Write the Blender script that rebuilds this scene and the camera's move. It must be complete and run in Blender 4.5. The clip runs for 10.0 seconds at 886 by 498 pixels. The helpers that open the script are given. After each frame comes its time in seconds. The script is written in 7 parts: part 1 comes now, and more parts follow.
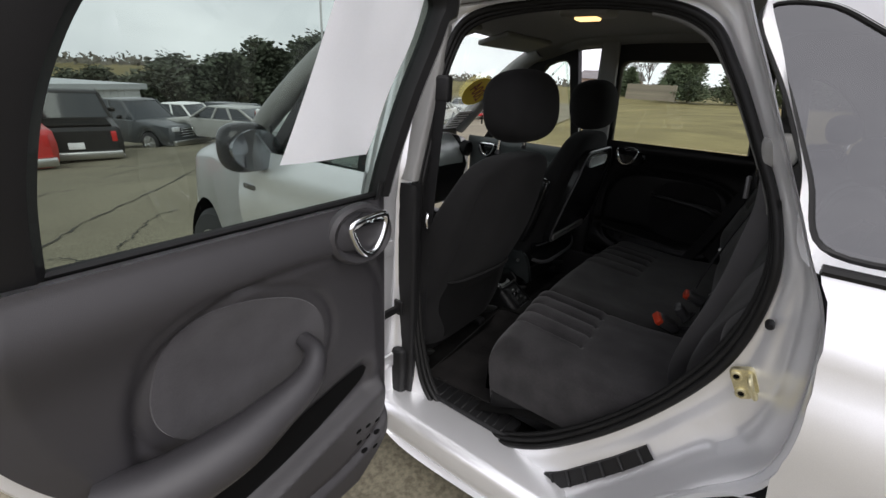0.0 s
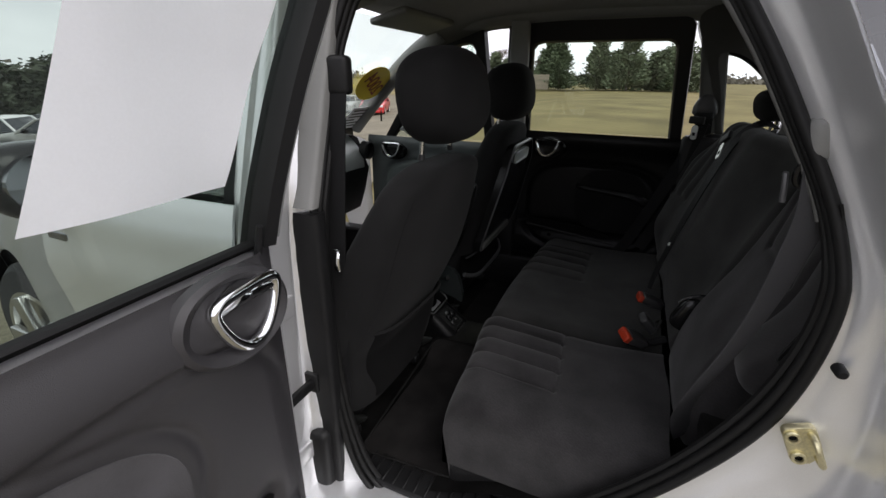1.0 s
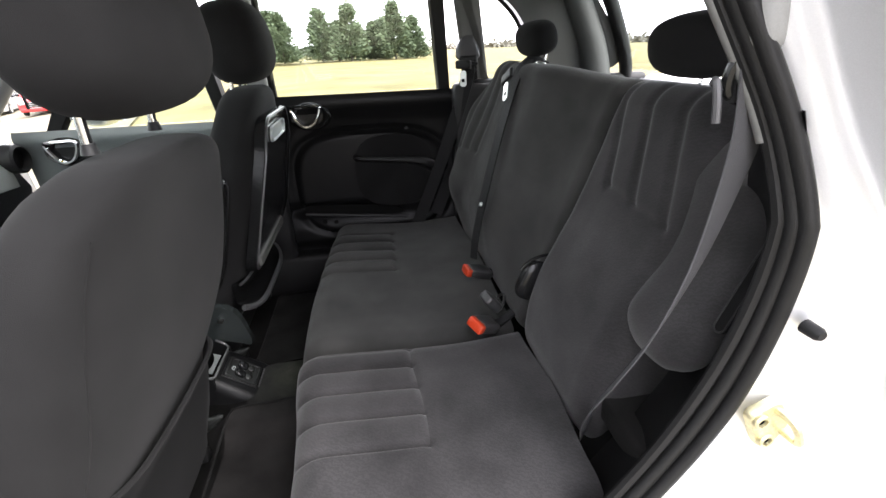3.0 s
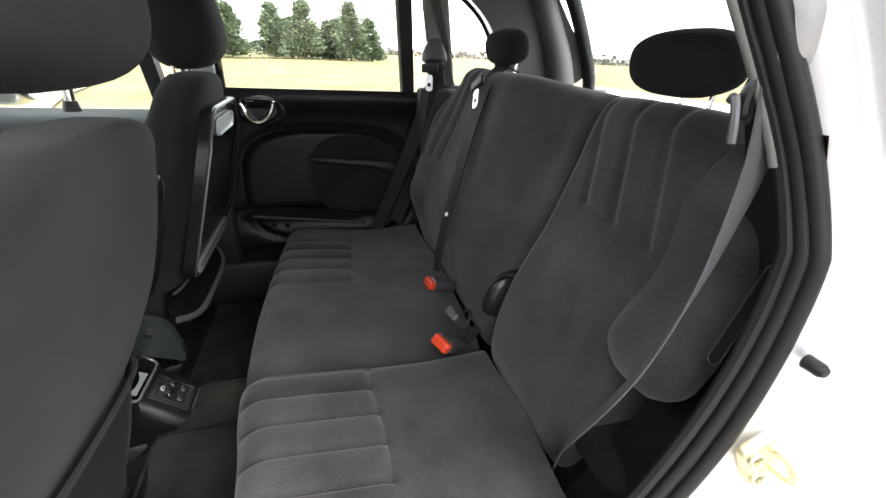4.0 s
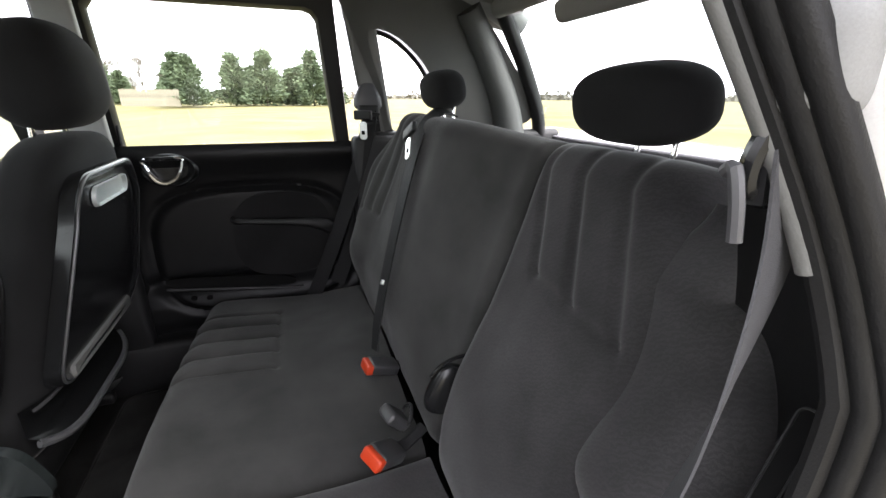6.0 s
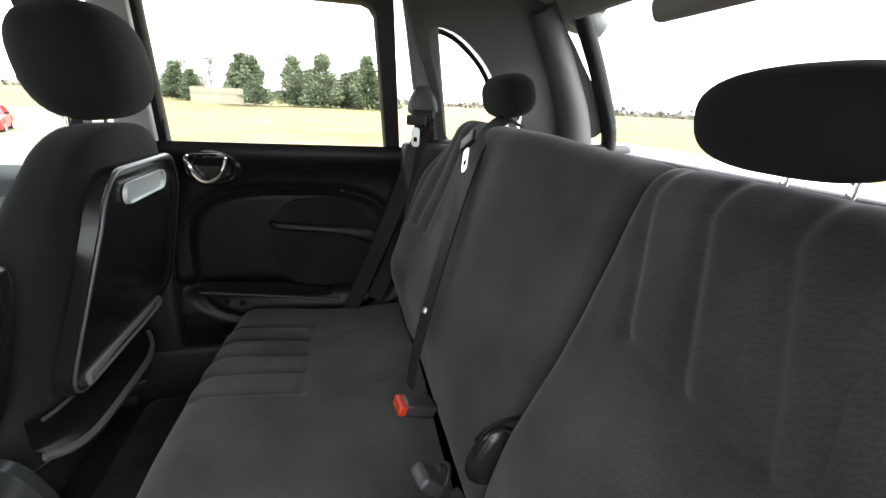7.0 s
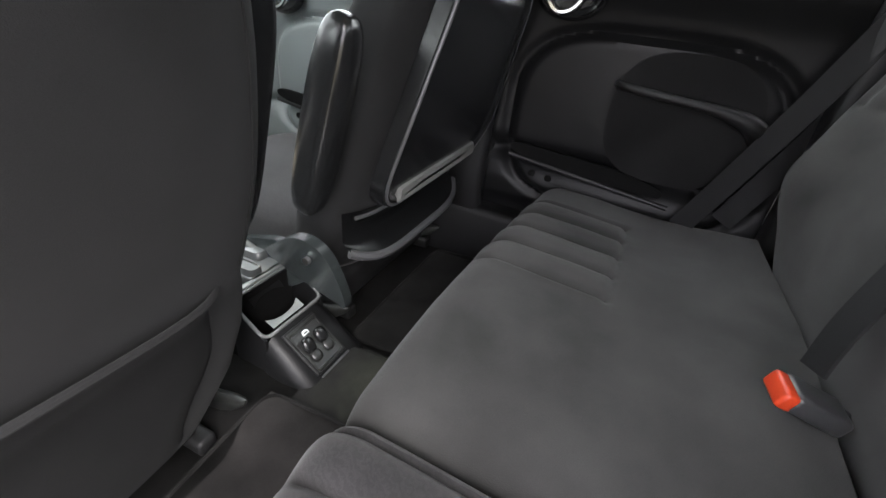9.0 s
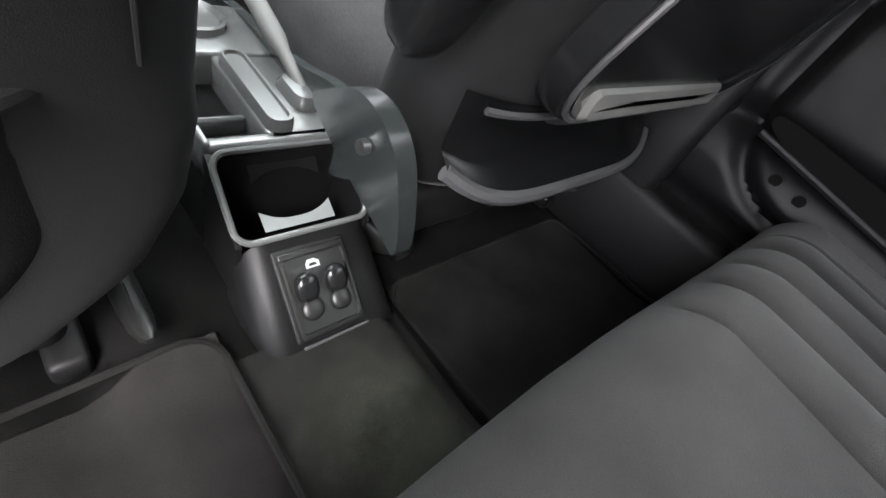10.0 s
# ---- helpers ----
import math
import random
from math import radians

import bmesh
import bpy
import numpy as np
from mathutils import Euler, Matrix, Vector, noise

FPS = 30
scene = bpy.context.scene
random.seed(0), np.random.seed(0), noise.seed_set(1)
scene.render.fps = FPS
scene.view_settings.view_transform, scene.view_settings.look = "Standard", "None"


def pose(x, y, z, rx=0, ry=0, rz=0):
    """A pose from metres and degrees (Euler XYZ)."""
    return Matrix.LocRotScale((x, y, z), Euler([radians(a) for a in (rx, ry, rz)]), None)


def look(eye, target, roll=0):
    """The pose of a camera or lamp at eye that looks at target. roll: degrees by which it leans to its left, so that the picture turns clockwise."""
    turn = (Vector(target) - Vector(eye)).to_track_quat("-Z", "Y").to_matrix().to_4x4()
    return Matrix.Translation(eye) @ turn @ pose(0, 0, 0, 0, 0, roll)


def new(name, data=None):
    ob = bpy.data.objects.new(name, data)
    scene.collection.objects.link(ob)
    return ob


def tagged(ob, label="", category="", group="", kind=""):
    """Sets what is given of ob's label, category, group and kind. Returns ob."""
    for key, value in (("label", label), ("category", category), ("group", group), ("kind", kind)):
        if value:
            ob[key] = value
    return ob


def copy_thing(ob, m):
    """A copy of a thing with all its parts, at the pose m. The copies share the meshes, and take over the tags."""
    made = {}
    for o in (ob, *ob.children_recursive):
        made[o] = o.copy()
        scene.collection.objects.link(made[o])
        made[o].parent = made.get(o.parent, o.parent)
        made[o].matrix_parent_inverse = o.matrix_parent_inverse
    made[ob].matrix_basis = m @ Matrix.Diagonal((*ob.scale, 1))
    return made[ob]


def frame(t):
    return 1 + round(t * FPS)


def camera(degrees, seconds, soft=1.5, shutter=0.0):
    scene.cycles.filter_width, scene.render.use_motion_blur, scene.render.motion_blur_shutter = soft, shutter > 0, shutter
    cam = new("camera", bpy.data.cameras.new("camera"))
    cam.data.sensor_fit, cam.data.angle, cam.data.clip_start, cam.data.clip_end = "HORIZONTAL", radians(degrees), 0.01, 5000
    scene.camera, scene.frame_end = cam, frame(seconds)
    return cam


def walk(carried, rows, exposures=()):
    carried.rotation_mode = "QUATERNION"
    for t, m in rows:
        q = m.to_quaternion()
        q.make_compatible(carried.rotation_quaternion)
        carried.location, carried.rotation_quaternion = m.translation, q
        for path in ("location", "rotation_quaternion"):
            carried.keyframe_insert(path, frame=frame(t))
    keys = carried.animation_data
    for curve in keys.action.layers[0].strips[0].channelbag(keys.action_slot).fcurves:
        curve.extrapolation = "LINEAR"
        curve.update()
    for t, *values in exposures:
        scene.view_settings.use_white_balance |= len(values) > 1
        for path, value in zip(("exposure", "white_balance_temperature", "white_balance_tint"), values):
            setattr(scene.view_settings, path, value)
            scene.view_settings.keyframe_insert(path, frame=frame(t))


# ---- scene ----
cam = camera(92.00, 10.0)
# seconds, eye, a point ahead, roll
PATH = [
    (0.0, (-1.5785, -0.7364, 1.2776), (-0.8362, -0.1784, 0.9067), 2.93),
    (0.5, (-1.4861, -0.5781, 1.2812), (-0.6592, -0.1264, 0.9462), 0.06),
    (1.0, (-1.3222, -0.5050, 1.2491), (-0.4701, -0.1377, 0.8763), 0.82),
    (1.5, (-1.1512, -0.4362, 1.2209), (-0.2856, -0.1767, 0.7925), 1.36),
    (2.0, (-1.0275, -0.3999, 1.1732), (-0.1474, -0.3094, 0.7072), 2.98),
    (2.5, (-0.9912, -0.3891, 1.1700), (-0.0989, -0.4480, 0.7224), -0.37),
    (2.7, (-0.9878, -0.3883, 1.1706), (-0.0928, -0.4822, 0.7344), -2.04),
    (4.0, (-0.9076, -0.3602, 1.1537), (-0.0312, -0.6083, 0.7410), 2.69),
    (4.5, (-0.8727, -0.4018, 1.1593), (-0.0002, -0.6924, 0.7666), 2.17),
    (5.0, (-0.8248, -0.4133, 1.1616), (0.0514, -0.7336, 0.8014), 0.47),
    (5.2, (-0.8146, -0.4192, 1.1589), (0.0740, -0.7272, 0.8191), 0.80),
    (6.3, (-0.7041, -0.5049, 1.1652), (0.1844, -0.8216, 0.8333), 0.34),
    (6.5, (-0.6668, -0.4975, 1.1609), (0.2335, -0.7960, 0.8443), 0.64),
    (7.0, (-0.6171, -0.5053, 1.1565), (0.3025, -0.7331, 0.8366), 2.97),
    (7.5, (-0.5992, -0.5091, 1.1777), (0.3164, -0.5769, 0.7813), 3.39),
    (8.0, (-0.6193, -0.5075, 1.1639), (0.2871, -0.4094, 0.7531), 0.38),
    (8.5, (-0.5838, -0.3883, 1.0810), (0.3044, -0.2662, 0.6380), 5.48),
    (9.0, (-0.4032, -0.3697, 0.9423), (0.3898, -0.0472, 0.4253), 6.36),
    (9.5, (-0.2170, -0.2369, 0.7964), (0.5078, 0.0582, 0.1739), 19.50),
    (10.0, (-0.1406, -0.1643, 0.7362), (0.5074, 0.1988, 0.0666), 29.55),
]
# exposure follows the clip: darker while the camera still looks out over the lot
walk(cam, [(t, look(eye, aim, roll)) for t, eye, aim, roll in PATH],
     [(0.0, -0.25), (1.0, -0.25), (1.5, 0.25), (2.0, 0.95), (2.2, 1.2), (2.7, 1.88), (4.0, 2.22), (6.5, 2.25), (8.0, 2.6), (8.5, 2.8), (9.0, 2.9), (9.5, 3.15), (10.0, 3.32)])

# ---------------------------------------------------------------- light: an overcast winter sky
world = bpy.data.worlds.new("overcast_sky")
scene.world = world
world.use_nodes = True
wn, wl = world.node_tree.nodes, world.node_tree.links
wn.clear()
sky = wn.new("ShaderNodeTexSky")
sky.sky_type, sky.sun_disc = "NISHITA", False
sky.sun_elevation, sky.sun_rotation, sky.dust_density = radians(42), radians(200), 4.0
wcoord = wn.new("ShaderNodeTexCoord")
wmap = wn.new("ShaderNodeMapping")
wmap.inputs["Scale"].default_value = (1.6, 1.6, 5.0)
wnoise = wn.new("ShaderNodeTexNoise")
wnoise.inputs["Scale"].default_value, wnoise.inputs["Detail"].default_value = 1.6, 5.0
wramp = wn.new("ShaderNodeValToRGB")
wramp.color_ramp.elements[0].position, wramp.color_ramp.elements[0].color = 0.3, (15.9, 15.6, 17.2, 1)
wramp.color_ramp.elements[1].position, wramp.color_ramp.elements[1].color = 0.75, (22.4, 21.9, 23.4, 1)
wmix = wn.new("ShaderNodeMixRGB")
wmix.inputs[0].default_value = 0.9
wback = wn.new("ShaderNodeBackground")
wback.inputs["Strength"].default_value = 0.096
wout = wn.new("ShaderNodeOutputWorld")
wl.new(wcoord.outputs["Generated"], wmap.inputs["Vector"])
wl.new(wmap.outputs["Vector"], wnoise.inputs["Vector"])
wl.new(wnoise.outputs["Fac"], wramp.inputs["Fac"])
wl.new(sky.outputs["Color"], wmix.inputs[1])
wl.new(wramp.outputs["Color"], wmix.inputs[2])
wl.new(wmix.outputs["Color"], wback.inputs["Color"])
wl.new(wback.outputs["Background"], wout.inputs["Surface"])
sun = new("sun", bpy.data.lights.new("sun", "SUN"))
sun.data.energy, sun.data.angle, sun.data.color = 2.3, radians(40), (1.0, 0.965, 0.945)
sun.matrix_world = look((-8, -9, 12), (0, 0, 0))

# ---------------------------------------------------------------- materials
def shader(name, colour, rough=0.5, metal=0.0, grain=0.0, grain_size=200.0, patch=0.0, patch_size=6.0, bump=0.0,
           sheen=0.0, coat=0.0, emit=0.0, spec=0.5, weave=0.0):
    """A principled material whose colour varies at two scales (fine grain, broad wear), with fine relief."""
    m = bpy.data.materials.new(name)
    m.use_nodes = True
    n, l = m.node_tree.nodes, m.node_tree.links
    b = n["Principled BSDF"]
    b.inputs["Roughness"].default_value, b.inputs["Metallic"].default_value = rough, metal
    b.inputs["Coat Weight"].default_value, b.inputs["Sheen Weight"].default_value = coat, sheen
    b.inputs["Specular IOR Level"].default_value = spec
    b.inputs["Base Color"].default_value = (*colour, 1)
    if emit:
        b.inputs["Emission Color"].default_value, b.inputs["Emission Strength"].default_value = (*colour, 1), emit
    if grain or patch or bump:
        co = n.new("ShaderNodeTexCoord")
        fine, broad = n.new("ShaderNodeTexNoise"), n.new("ShaderNodeTexNoise")
        for tex, size, detail in ((fine, grain_size, 2.0), (broad, patch_size, 4.0)):
            tex.inputs["Scale"].default_value, tex.inputs["Detail"].default_value = size, detail
            l.new(co.outputs["Object"], tex.inputs["Vector"])
        def vary(tex, amount, before):
            ramp = n.new("ShaderNodeMapRange")
            ramp.inputs["From Min"].default_value, ramp.inputs["From Max"].default_value = 0.3, 0.7
            ramp.inputs["To Min"].default_value, ramp.inputs["To Max"].default_value = 1 - amount, 1 + amount
            l.new(tex.outputs["Fac"], ramp.inputs["Value"])
            mul = n.new("ShaderNodeVectorMath")
            mul.operation = "SCALE"
            if before is None:
                mul.inputs[0].default_value = colour
            else:
                l.new(before, mul.inputs[0])
            l.new(ramp.outputs["Result"], mul.inputs["Scale"])
            return mul.outputs["Vector"]
        out = vary(broad, patch, vary(fine, grain, None))
        if weave:
            # woven dashes running aslant
            band, gap = n.new("ShaderNodeTexWave"), n.new("ShaderNodeMapping")
            gap.inputs["Rotation"].default_value = (0.5, 0.6, 0.8)
            band.inputs["Scale"].default_value, band.inputs["Distortion"].default_value = 55.0, 9.0
            band.inputs["Detail"].default_value, band.inputs["Detail Scale"].default_value = 2.0, 2.5
            l.new(co.outputs["Object"], gap.inputs["Vector"])
            l.new(gap.outputs["Vector"], band.inputs["Vector"])
            out = vary(band, weave, out)
        l.new(out, b.inputs["Base Color"])
        if bump:
            bp = n.new("ShaderNodeBump")
            bp.inputs["Strength"].default_value, bp.inputs["Distance"].default_value = bump, 0.002
            l.new(fine.outputs["Fac"], bp.inputs["Height"])
            l.new(bp.outputs["Normal"], b.inputs["Normal"])
    return m


def pane(name, tint, gloss=0.06):
    """Thin glass: lets light straight through, tinted, with a clear reflection that grows at grazing angles."""
    m = bpy.data.materials.new(name)
    m.use_nodes = True
    n, l = m.node_tree.nodes, m.node_tree.links
    n.clear()
    clear, shine, mix, fres = n.new("ShaderNodeBsdfTransparent"), n.new("ShaderNodeBsdfGlossy"), n.new("ShaderNodeMixShader"), n.new("ShaderNodeLayerWeight")
    clear.inputs["Color"].default_value = (*tint, 1)
    shine.inputs["Roughness"].default_value = 0.02
    fres.inputs["Blend"].default_value = 0.5
    power, scale = n.new("ShaderNodeMath"), n.new("ShaderNodeMath")
    power.operation, power.inputs[1].default_value = "POWER", 4.0
    scale.operation, scale.inputs[1].default_value, scale.inputs[2].default_value = "MULTIPLY_ADD", 0.5, gloss * 0.4
    out = n.new("ShaderNodeOutputMaterial")
    l.new(fres.outputs["Facing"], power.inputs[0])
    l.new(power.outputs[0], scale.inputs[0])
    l.new(scale.outputs[0], mix.inputs["Fac"])
    l.new(clear.outputs["BSDF"], mix.inputs[1])
    l.new(shine.outputs["BSDF"], mix.inputs[2])
    l.new(mix.outputs["Shader"], out.inputs["Surface"])
    return m


SILVER = shader("silver_paint", (0.86, 0.865, 0.875), 0.32, 0.62, 0.03, 900, 0.03, 2, 0.02, coat=0.6)
FABRIC = shader("charcoal_seat_cloth", (0.0113, 0.0112, 0.0114), 0.95, 0, 0.14, 1300, 0.22, 7, 0.2, sheen=0.03, spec=0.05)
VELOUR = shader("grey_velour_insert", (0.0252, 0.0241, 0.0248), 0.95, 0, 0.16, 1100, 0.36, 9, 0.1, sheen=0.15, spec=0.1, weave=0.09)
SEATCLOTH = shader("dark_grey_seat_cloth", (0.0285, 0.0282, 0.0274), 0.95, 0, 0.14, 1100, 0.32, 8, 0.25, sheen=0.1, spec=0.1)
PLASTIC = shader("black_moulded_plastic", (0.010, 0.010, 0.0104), 0.45, 0, 0.08, 1200, 0.1, 5, 0.25, spec=0.25)
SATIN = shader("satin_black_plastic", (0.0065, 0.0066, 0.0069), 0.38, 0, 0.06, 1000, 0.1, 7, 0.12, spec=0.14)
GLOSSY = shader("dark_smooth_plastic", (0.009, 0.0093, 0.0097), 0.2, 0, 0.05, 900, 0.06, 8, 0.06, spec=0.35)
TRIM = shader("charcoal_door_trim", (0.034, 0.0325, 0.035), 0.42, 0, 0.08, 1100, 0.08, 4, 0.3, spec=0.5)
TRIMCLOTH = shader("grey_door_cloth", (0.046, 0.044, 0.047), 0.95, 0, 0.15, 700, 0.2, 12, 0.35, sheen=0.3, spec=0.1)
RUBBER = shader("black_rubber_seal", (0.0065, 0.0065, 0.0065), 0.5, 0, 0.06, 700, 0.08, 9, 0.15, spec=0.3)
CARPET = shader("charcoal_carpet", (0.0105, 0.0102, 0.0099), 1.0, 0, 0.4, 1300, 0.5, 11, 0.6, sheen=0.02, spec=0.05)
HEADLINER = shader("grey_beige_headliner", (0.21, 0.205, 0.185), 0.95, 0, 0.06, 600, 0.04, 3, 0.2)
LITMAT = shader("door_lit_floor_mat", (0.0165, 0.0153, 0.0149), 1.0, 0, 0.4, 1300, 0.45, 9, 0.6, sheen=0.02, spec=0.05)
PALETRIM = shader("pale_grey_pillar_plastic", (0.22, 0.22, 0.213), 0.6, 0, 0.05, 800, 0.04, 4, 0.15)
DARKPILLAR = shader("grey_pillar_plastic", (0.055, 0.057, 0.054), 0.6, 0, 0.05, 800, 0.04, 4, 0.15)
GUIDEGREY = shader("mid_grey_trim_plastic", (0.10, 0.10, 0.094), 0.6, 0, 0.05, 800, 0.04, 4, 0.15)
FRAMEGREY = shader("dull_silver_frame_paint", (0.34, 0.345, 0.35), 0.45, 0.1, 0.03, 500, 0.06, 6, 0.05)
SWITCHGREY = shader("dark_grey_switch_plastic", (0.0095, 0.0100, 0.0095), 0.4, 0, 0.05, 900, 0.08, 9, 0.08)
RIMGREY = shader("grey_edge_trim", (0.05, 0.05, 0.052), 0.35, 0, 0.04, 600)
CHROME = shader("bright_chrome", (0.85, 0.86, 0.87), 0.08, 1.0)
STEEL = shader("brushed_steel", (0.55, 0.55, 0.54), 0.3, 1.0, 0.06, 500)
ZINC = shader("yellow_zinc_plate", (0.72, 0.66, 0.42), 0.38, 0.85, 0.1, 300, 0.12, 40)
BUCKLEGREY = shader("grey_buckle_plastic", (0.03, 0.03, 0.031), 0.4, 0, 0.06, 700, 0.05, 10, 0.1)
BELT = shader("grey_belt_webbing", (0.05, 0.05, 0.053), 0.8, 0, 0.12, 900, 0.05, 10, 0.4)
DARKBELT = shader("black_belt_webbing", (0.0085, 0.0085, 0.009), 0.7, 0, 0.12, 900, 0.05, 10, 0.4, spec=0.2)
RED = shader("red_release_button", (0.42, 0.036, 0.009), 0.4, 0, 0.05, 300)
PAPER = shader("white_paper", (0.90, 0.90, 0.92), 0.85, 0, 0.01, 300, 0.02, 7, 0.05)
DASHSILVER = shader("silver_grey_dash_panel", (0.48, 0.51, 0.50), 0.3, 0.35, 0.03, 700, 0.03, 3)
KNOB = shader("white_shift_knob", (0.75, 0.75, 0.72), 0.25, 0, 0.02, 100)
YELLOW = shader("yellow_sticker", (0.92, 0.68, 0.02), 0.6, 0, 0.02, 90)
RED_TEXT = shader("dark_red_print", (0.35, 0.05, 0.01), 0.6)
# near-black for undersides, and painted into recesses as their shade
BLACKVOID = shader("underside_and_recess_shade", (0.004, 0.004, 0.004), 0.9, 0, 0.1, 60, spec=0.1)
TYRE = shader("tyre_rubber", (0.02, 0.02, 0.021), 0.85, 0, 0.15, 120, 0.1, 8, 0.3)
GLASS = pane("clear_window_glass", (0.88, 0.92, 0.89), 0.06)
DOORGLASS = pane("green_tinted_glass", (0.68, 0.73, 0.70), 0.06)
TINT = pane("dark_privacy_glass", (0.20, 0.205, 0.22), 0.45)
REARTINT = pane("rear_window_glass", (0.86, 0.90, 0.89), 0.055)
LAMPGLOW = shader("lit_dome_lens", (1.0, 0.66, 0.28), 0.4, emit=2.2)


# ---------------------------------------------------------------- mesh tools
def finish(bm, angle=38):
    bmesh.ops.recalc_face_normals(bm, faces=bm.faces)
    lim = radians(angle)
    for f in bm.faces:
        f.smooth = True
    for e in bm.edges:
        if len(e.link_faces) == 2 and e.calc_face_angle(0) > lim:
            e.smooth = False
    return bm


def part(name, bm, material, parent=None, label="", angle=38):
    """Links a bmesh, given in world coordinates, as one mesh object under its parent."""
    finish(bm, angle)
    lo = Vector([min(v.co[i] for v in bm.verts) for i in range(3)])
    hi = Vector([max(v.co[i] for v in bm.verts) for i in range(3)])
    mid = (lo + hi) / 2
    bmesh.ops.translate(bm, verts=bm.verts, vec=-mid)
    me = bpy.data.meshes.new(name)
    bm.to_mesh(me)
    bm.free()
    me.materials.append(material)
    ob = new(name, me)
    if parent is not None:
        ob.parent = parent
        up = parent
        origin = Vector((0, 0, 0))
        while up is not None:
            origin += up.location
            up = up.parent
        ob.location = mid - origin
    else:
        ob.location = mid
    return tagged(ob, label)


def thing(name, base, label, category, group="", kind=""):
    ob = new(name)
    ob.location = base
    ob.empty_display_size = 0.05
    return tagged(ob, label, category, group, kind)


def B():
    return bmesh.new()


def box(bm, c, size, bevel=0.0, turn=None, seg=3):
    """A box with rounded edges."""
    r = bmesh.ops.create_cube(bm, size=1.0)
    vs = r["verts"]
    m = Matrix.Translation(c) @ (turn.to_4x4() if turn is not None else Matrix()) @ Matrix.Diagonal((*size, 1))
    bmesh.ops.transform(bm, matrix=m, verts=vs)
    if bevel:
        es = list({e for v in vs for e in v.link_edges})
        bmesh.ops.bevel(bm, geom=es, offset=bevel, segments=seg, affect="EDGES", profile=0.5)
    return bm


def turned(rx=0, ry=0, rz=0):
    return Euler((radians(rx), radians(ry), radians(rz))).to_matrix()


def grid(bm, f, nu, nv, loop_u=False, loop_v=False):
    """A surface f(u, v) over 0..1 x 0..1."""
    rows = []
    for j in range(nv if loop_v else nv + 1):
        rows.append([bm.verts.new(f(i / nu, j / nv)) for i in range(nu if loop_u else nu + 1)])
    J, I = len(rows), len(rows[0])
    for j in range(J if loop_v else J - 1):
        for i in range(I if loop_u else I - 1):
            a, b = rows[j][i], rows[j][(i + 1) % I]
            c, d = rows[(j + 1) % J][(i + 1) % I], rows[(j + 1) % J][i]
            bm.faces.new((a, b, c, d))
    return rows


def loft(bm, rings, ends=True):
    """Skins closed rings of equal length."""
    rows = [[bm.verts.new(p) for p in ring] for ring in rings]
    n = len(rows[0])
    for a, b in zip(rows, rows[1:]):
        for i in range(n):
            bm.faces.new((a[i], a[(i + 1) % n], b[(i + 1) % n], b[i]))
    if ends:
        bm.faces.new(rows[0][::-1])
        bm.faces.new(rows[-1])
    return rows


def tube(bm, pts, r, n=10, loop=False, flat=1.0):
    """A round bar along points."""
    pts = [Vector(p) for p in pts]
    k = len(pts)
    rings, ref = [], None
    for i, p in enumerate(pts):
        d = (pts[(i + 1) % k] - pts[i - 1]) if loop else (pts[min(i + 1, k - 1)] - pts[max(i - 1, 0)])
        d.normalize()
        if ref is None:
            ref = d.orthogonal().normalized()
        ref = (ref - d * ref.dot(d)).normalized()
        side = d.cross(ref)
        rr = r[i] if isinstance(r, (list, tuple)) else r
        rings.append([p + (ref * math.cos(a) + side * math.sin(a) * flat) * rr for a in (2 * math.pi * j / n for j in range(n))])
    if loop:
        rings.append(rings[0])
        rows = [[bm.verts.new(q) for q in ring] for ring in rings[:-1]]
        for i in range(k):
            for j in range(n):
                bm.faces.new((rows[i][j], rows[i][(j + 1) % n], rows[(i + 1) % k][(j + 1) % n], rows[(i + 1) % k][j]))
    else:
        loft(bm, rings)
    return bm


def spline(pts, n, loop=False):
    """n points on a smooth line through pts."""
    pts = [Vector(p) for p in pts]
    k = len(pts)
    out = []
    segs = k if loop else k - 1
    for s in range(n):
        x = s / n * segs if loop else s / (n - 1) * segs
        i = min(int(x), segs - 1)
        t = x - i
        g = (lambda j: pts[j % k]) if loop else (lambda j: pts[max(0, min(k - 1, j))])
        p0, p1, p2, p3 = g(i - 1), g(i), g(i + 1), g(i + 2)
        out.append(0.5 * ((2 * p1) + (p2 - p0) * t + (2 * p0 - 5 * p1 + 4 * p2 - p3) * t * t + (3 * p1 - p0 - 3 * p2 + p3) * t ** 3))
    return out


def strip(bm, pts, across, width, thick=0.0018):
    """A flat band (belt webbing) along points; across: its width's direction at each point."""
    pts = [Vector(p) for p in pts]
    rings = []
    for i, p in enumerate(pts):
        a = Vector(across[i] if isinstance(across, list) else across).normalized()
        d = (pts[min(i + 1, len(pts) - 1)] - pts[max(i - 1, 0)]).normalized()
        a = (a - d * a.dot(d)).normalized()
        n = d.cross(a)
        rings.append([p - a * width / 2 - n * thick, p + a * width / 2 - n * thick, p + a * width / 2 + n * thick, p - a * width / 2 + n * thick])
    loft(bm, rings)
    return bm


def spow(x, e):
    return math.copysign(abs(x) ** e, x)


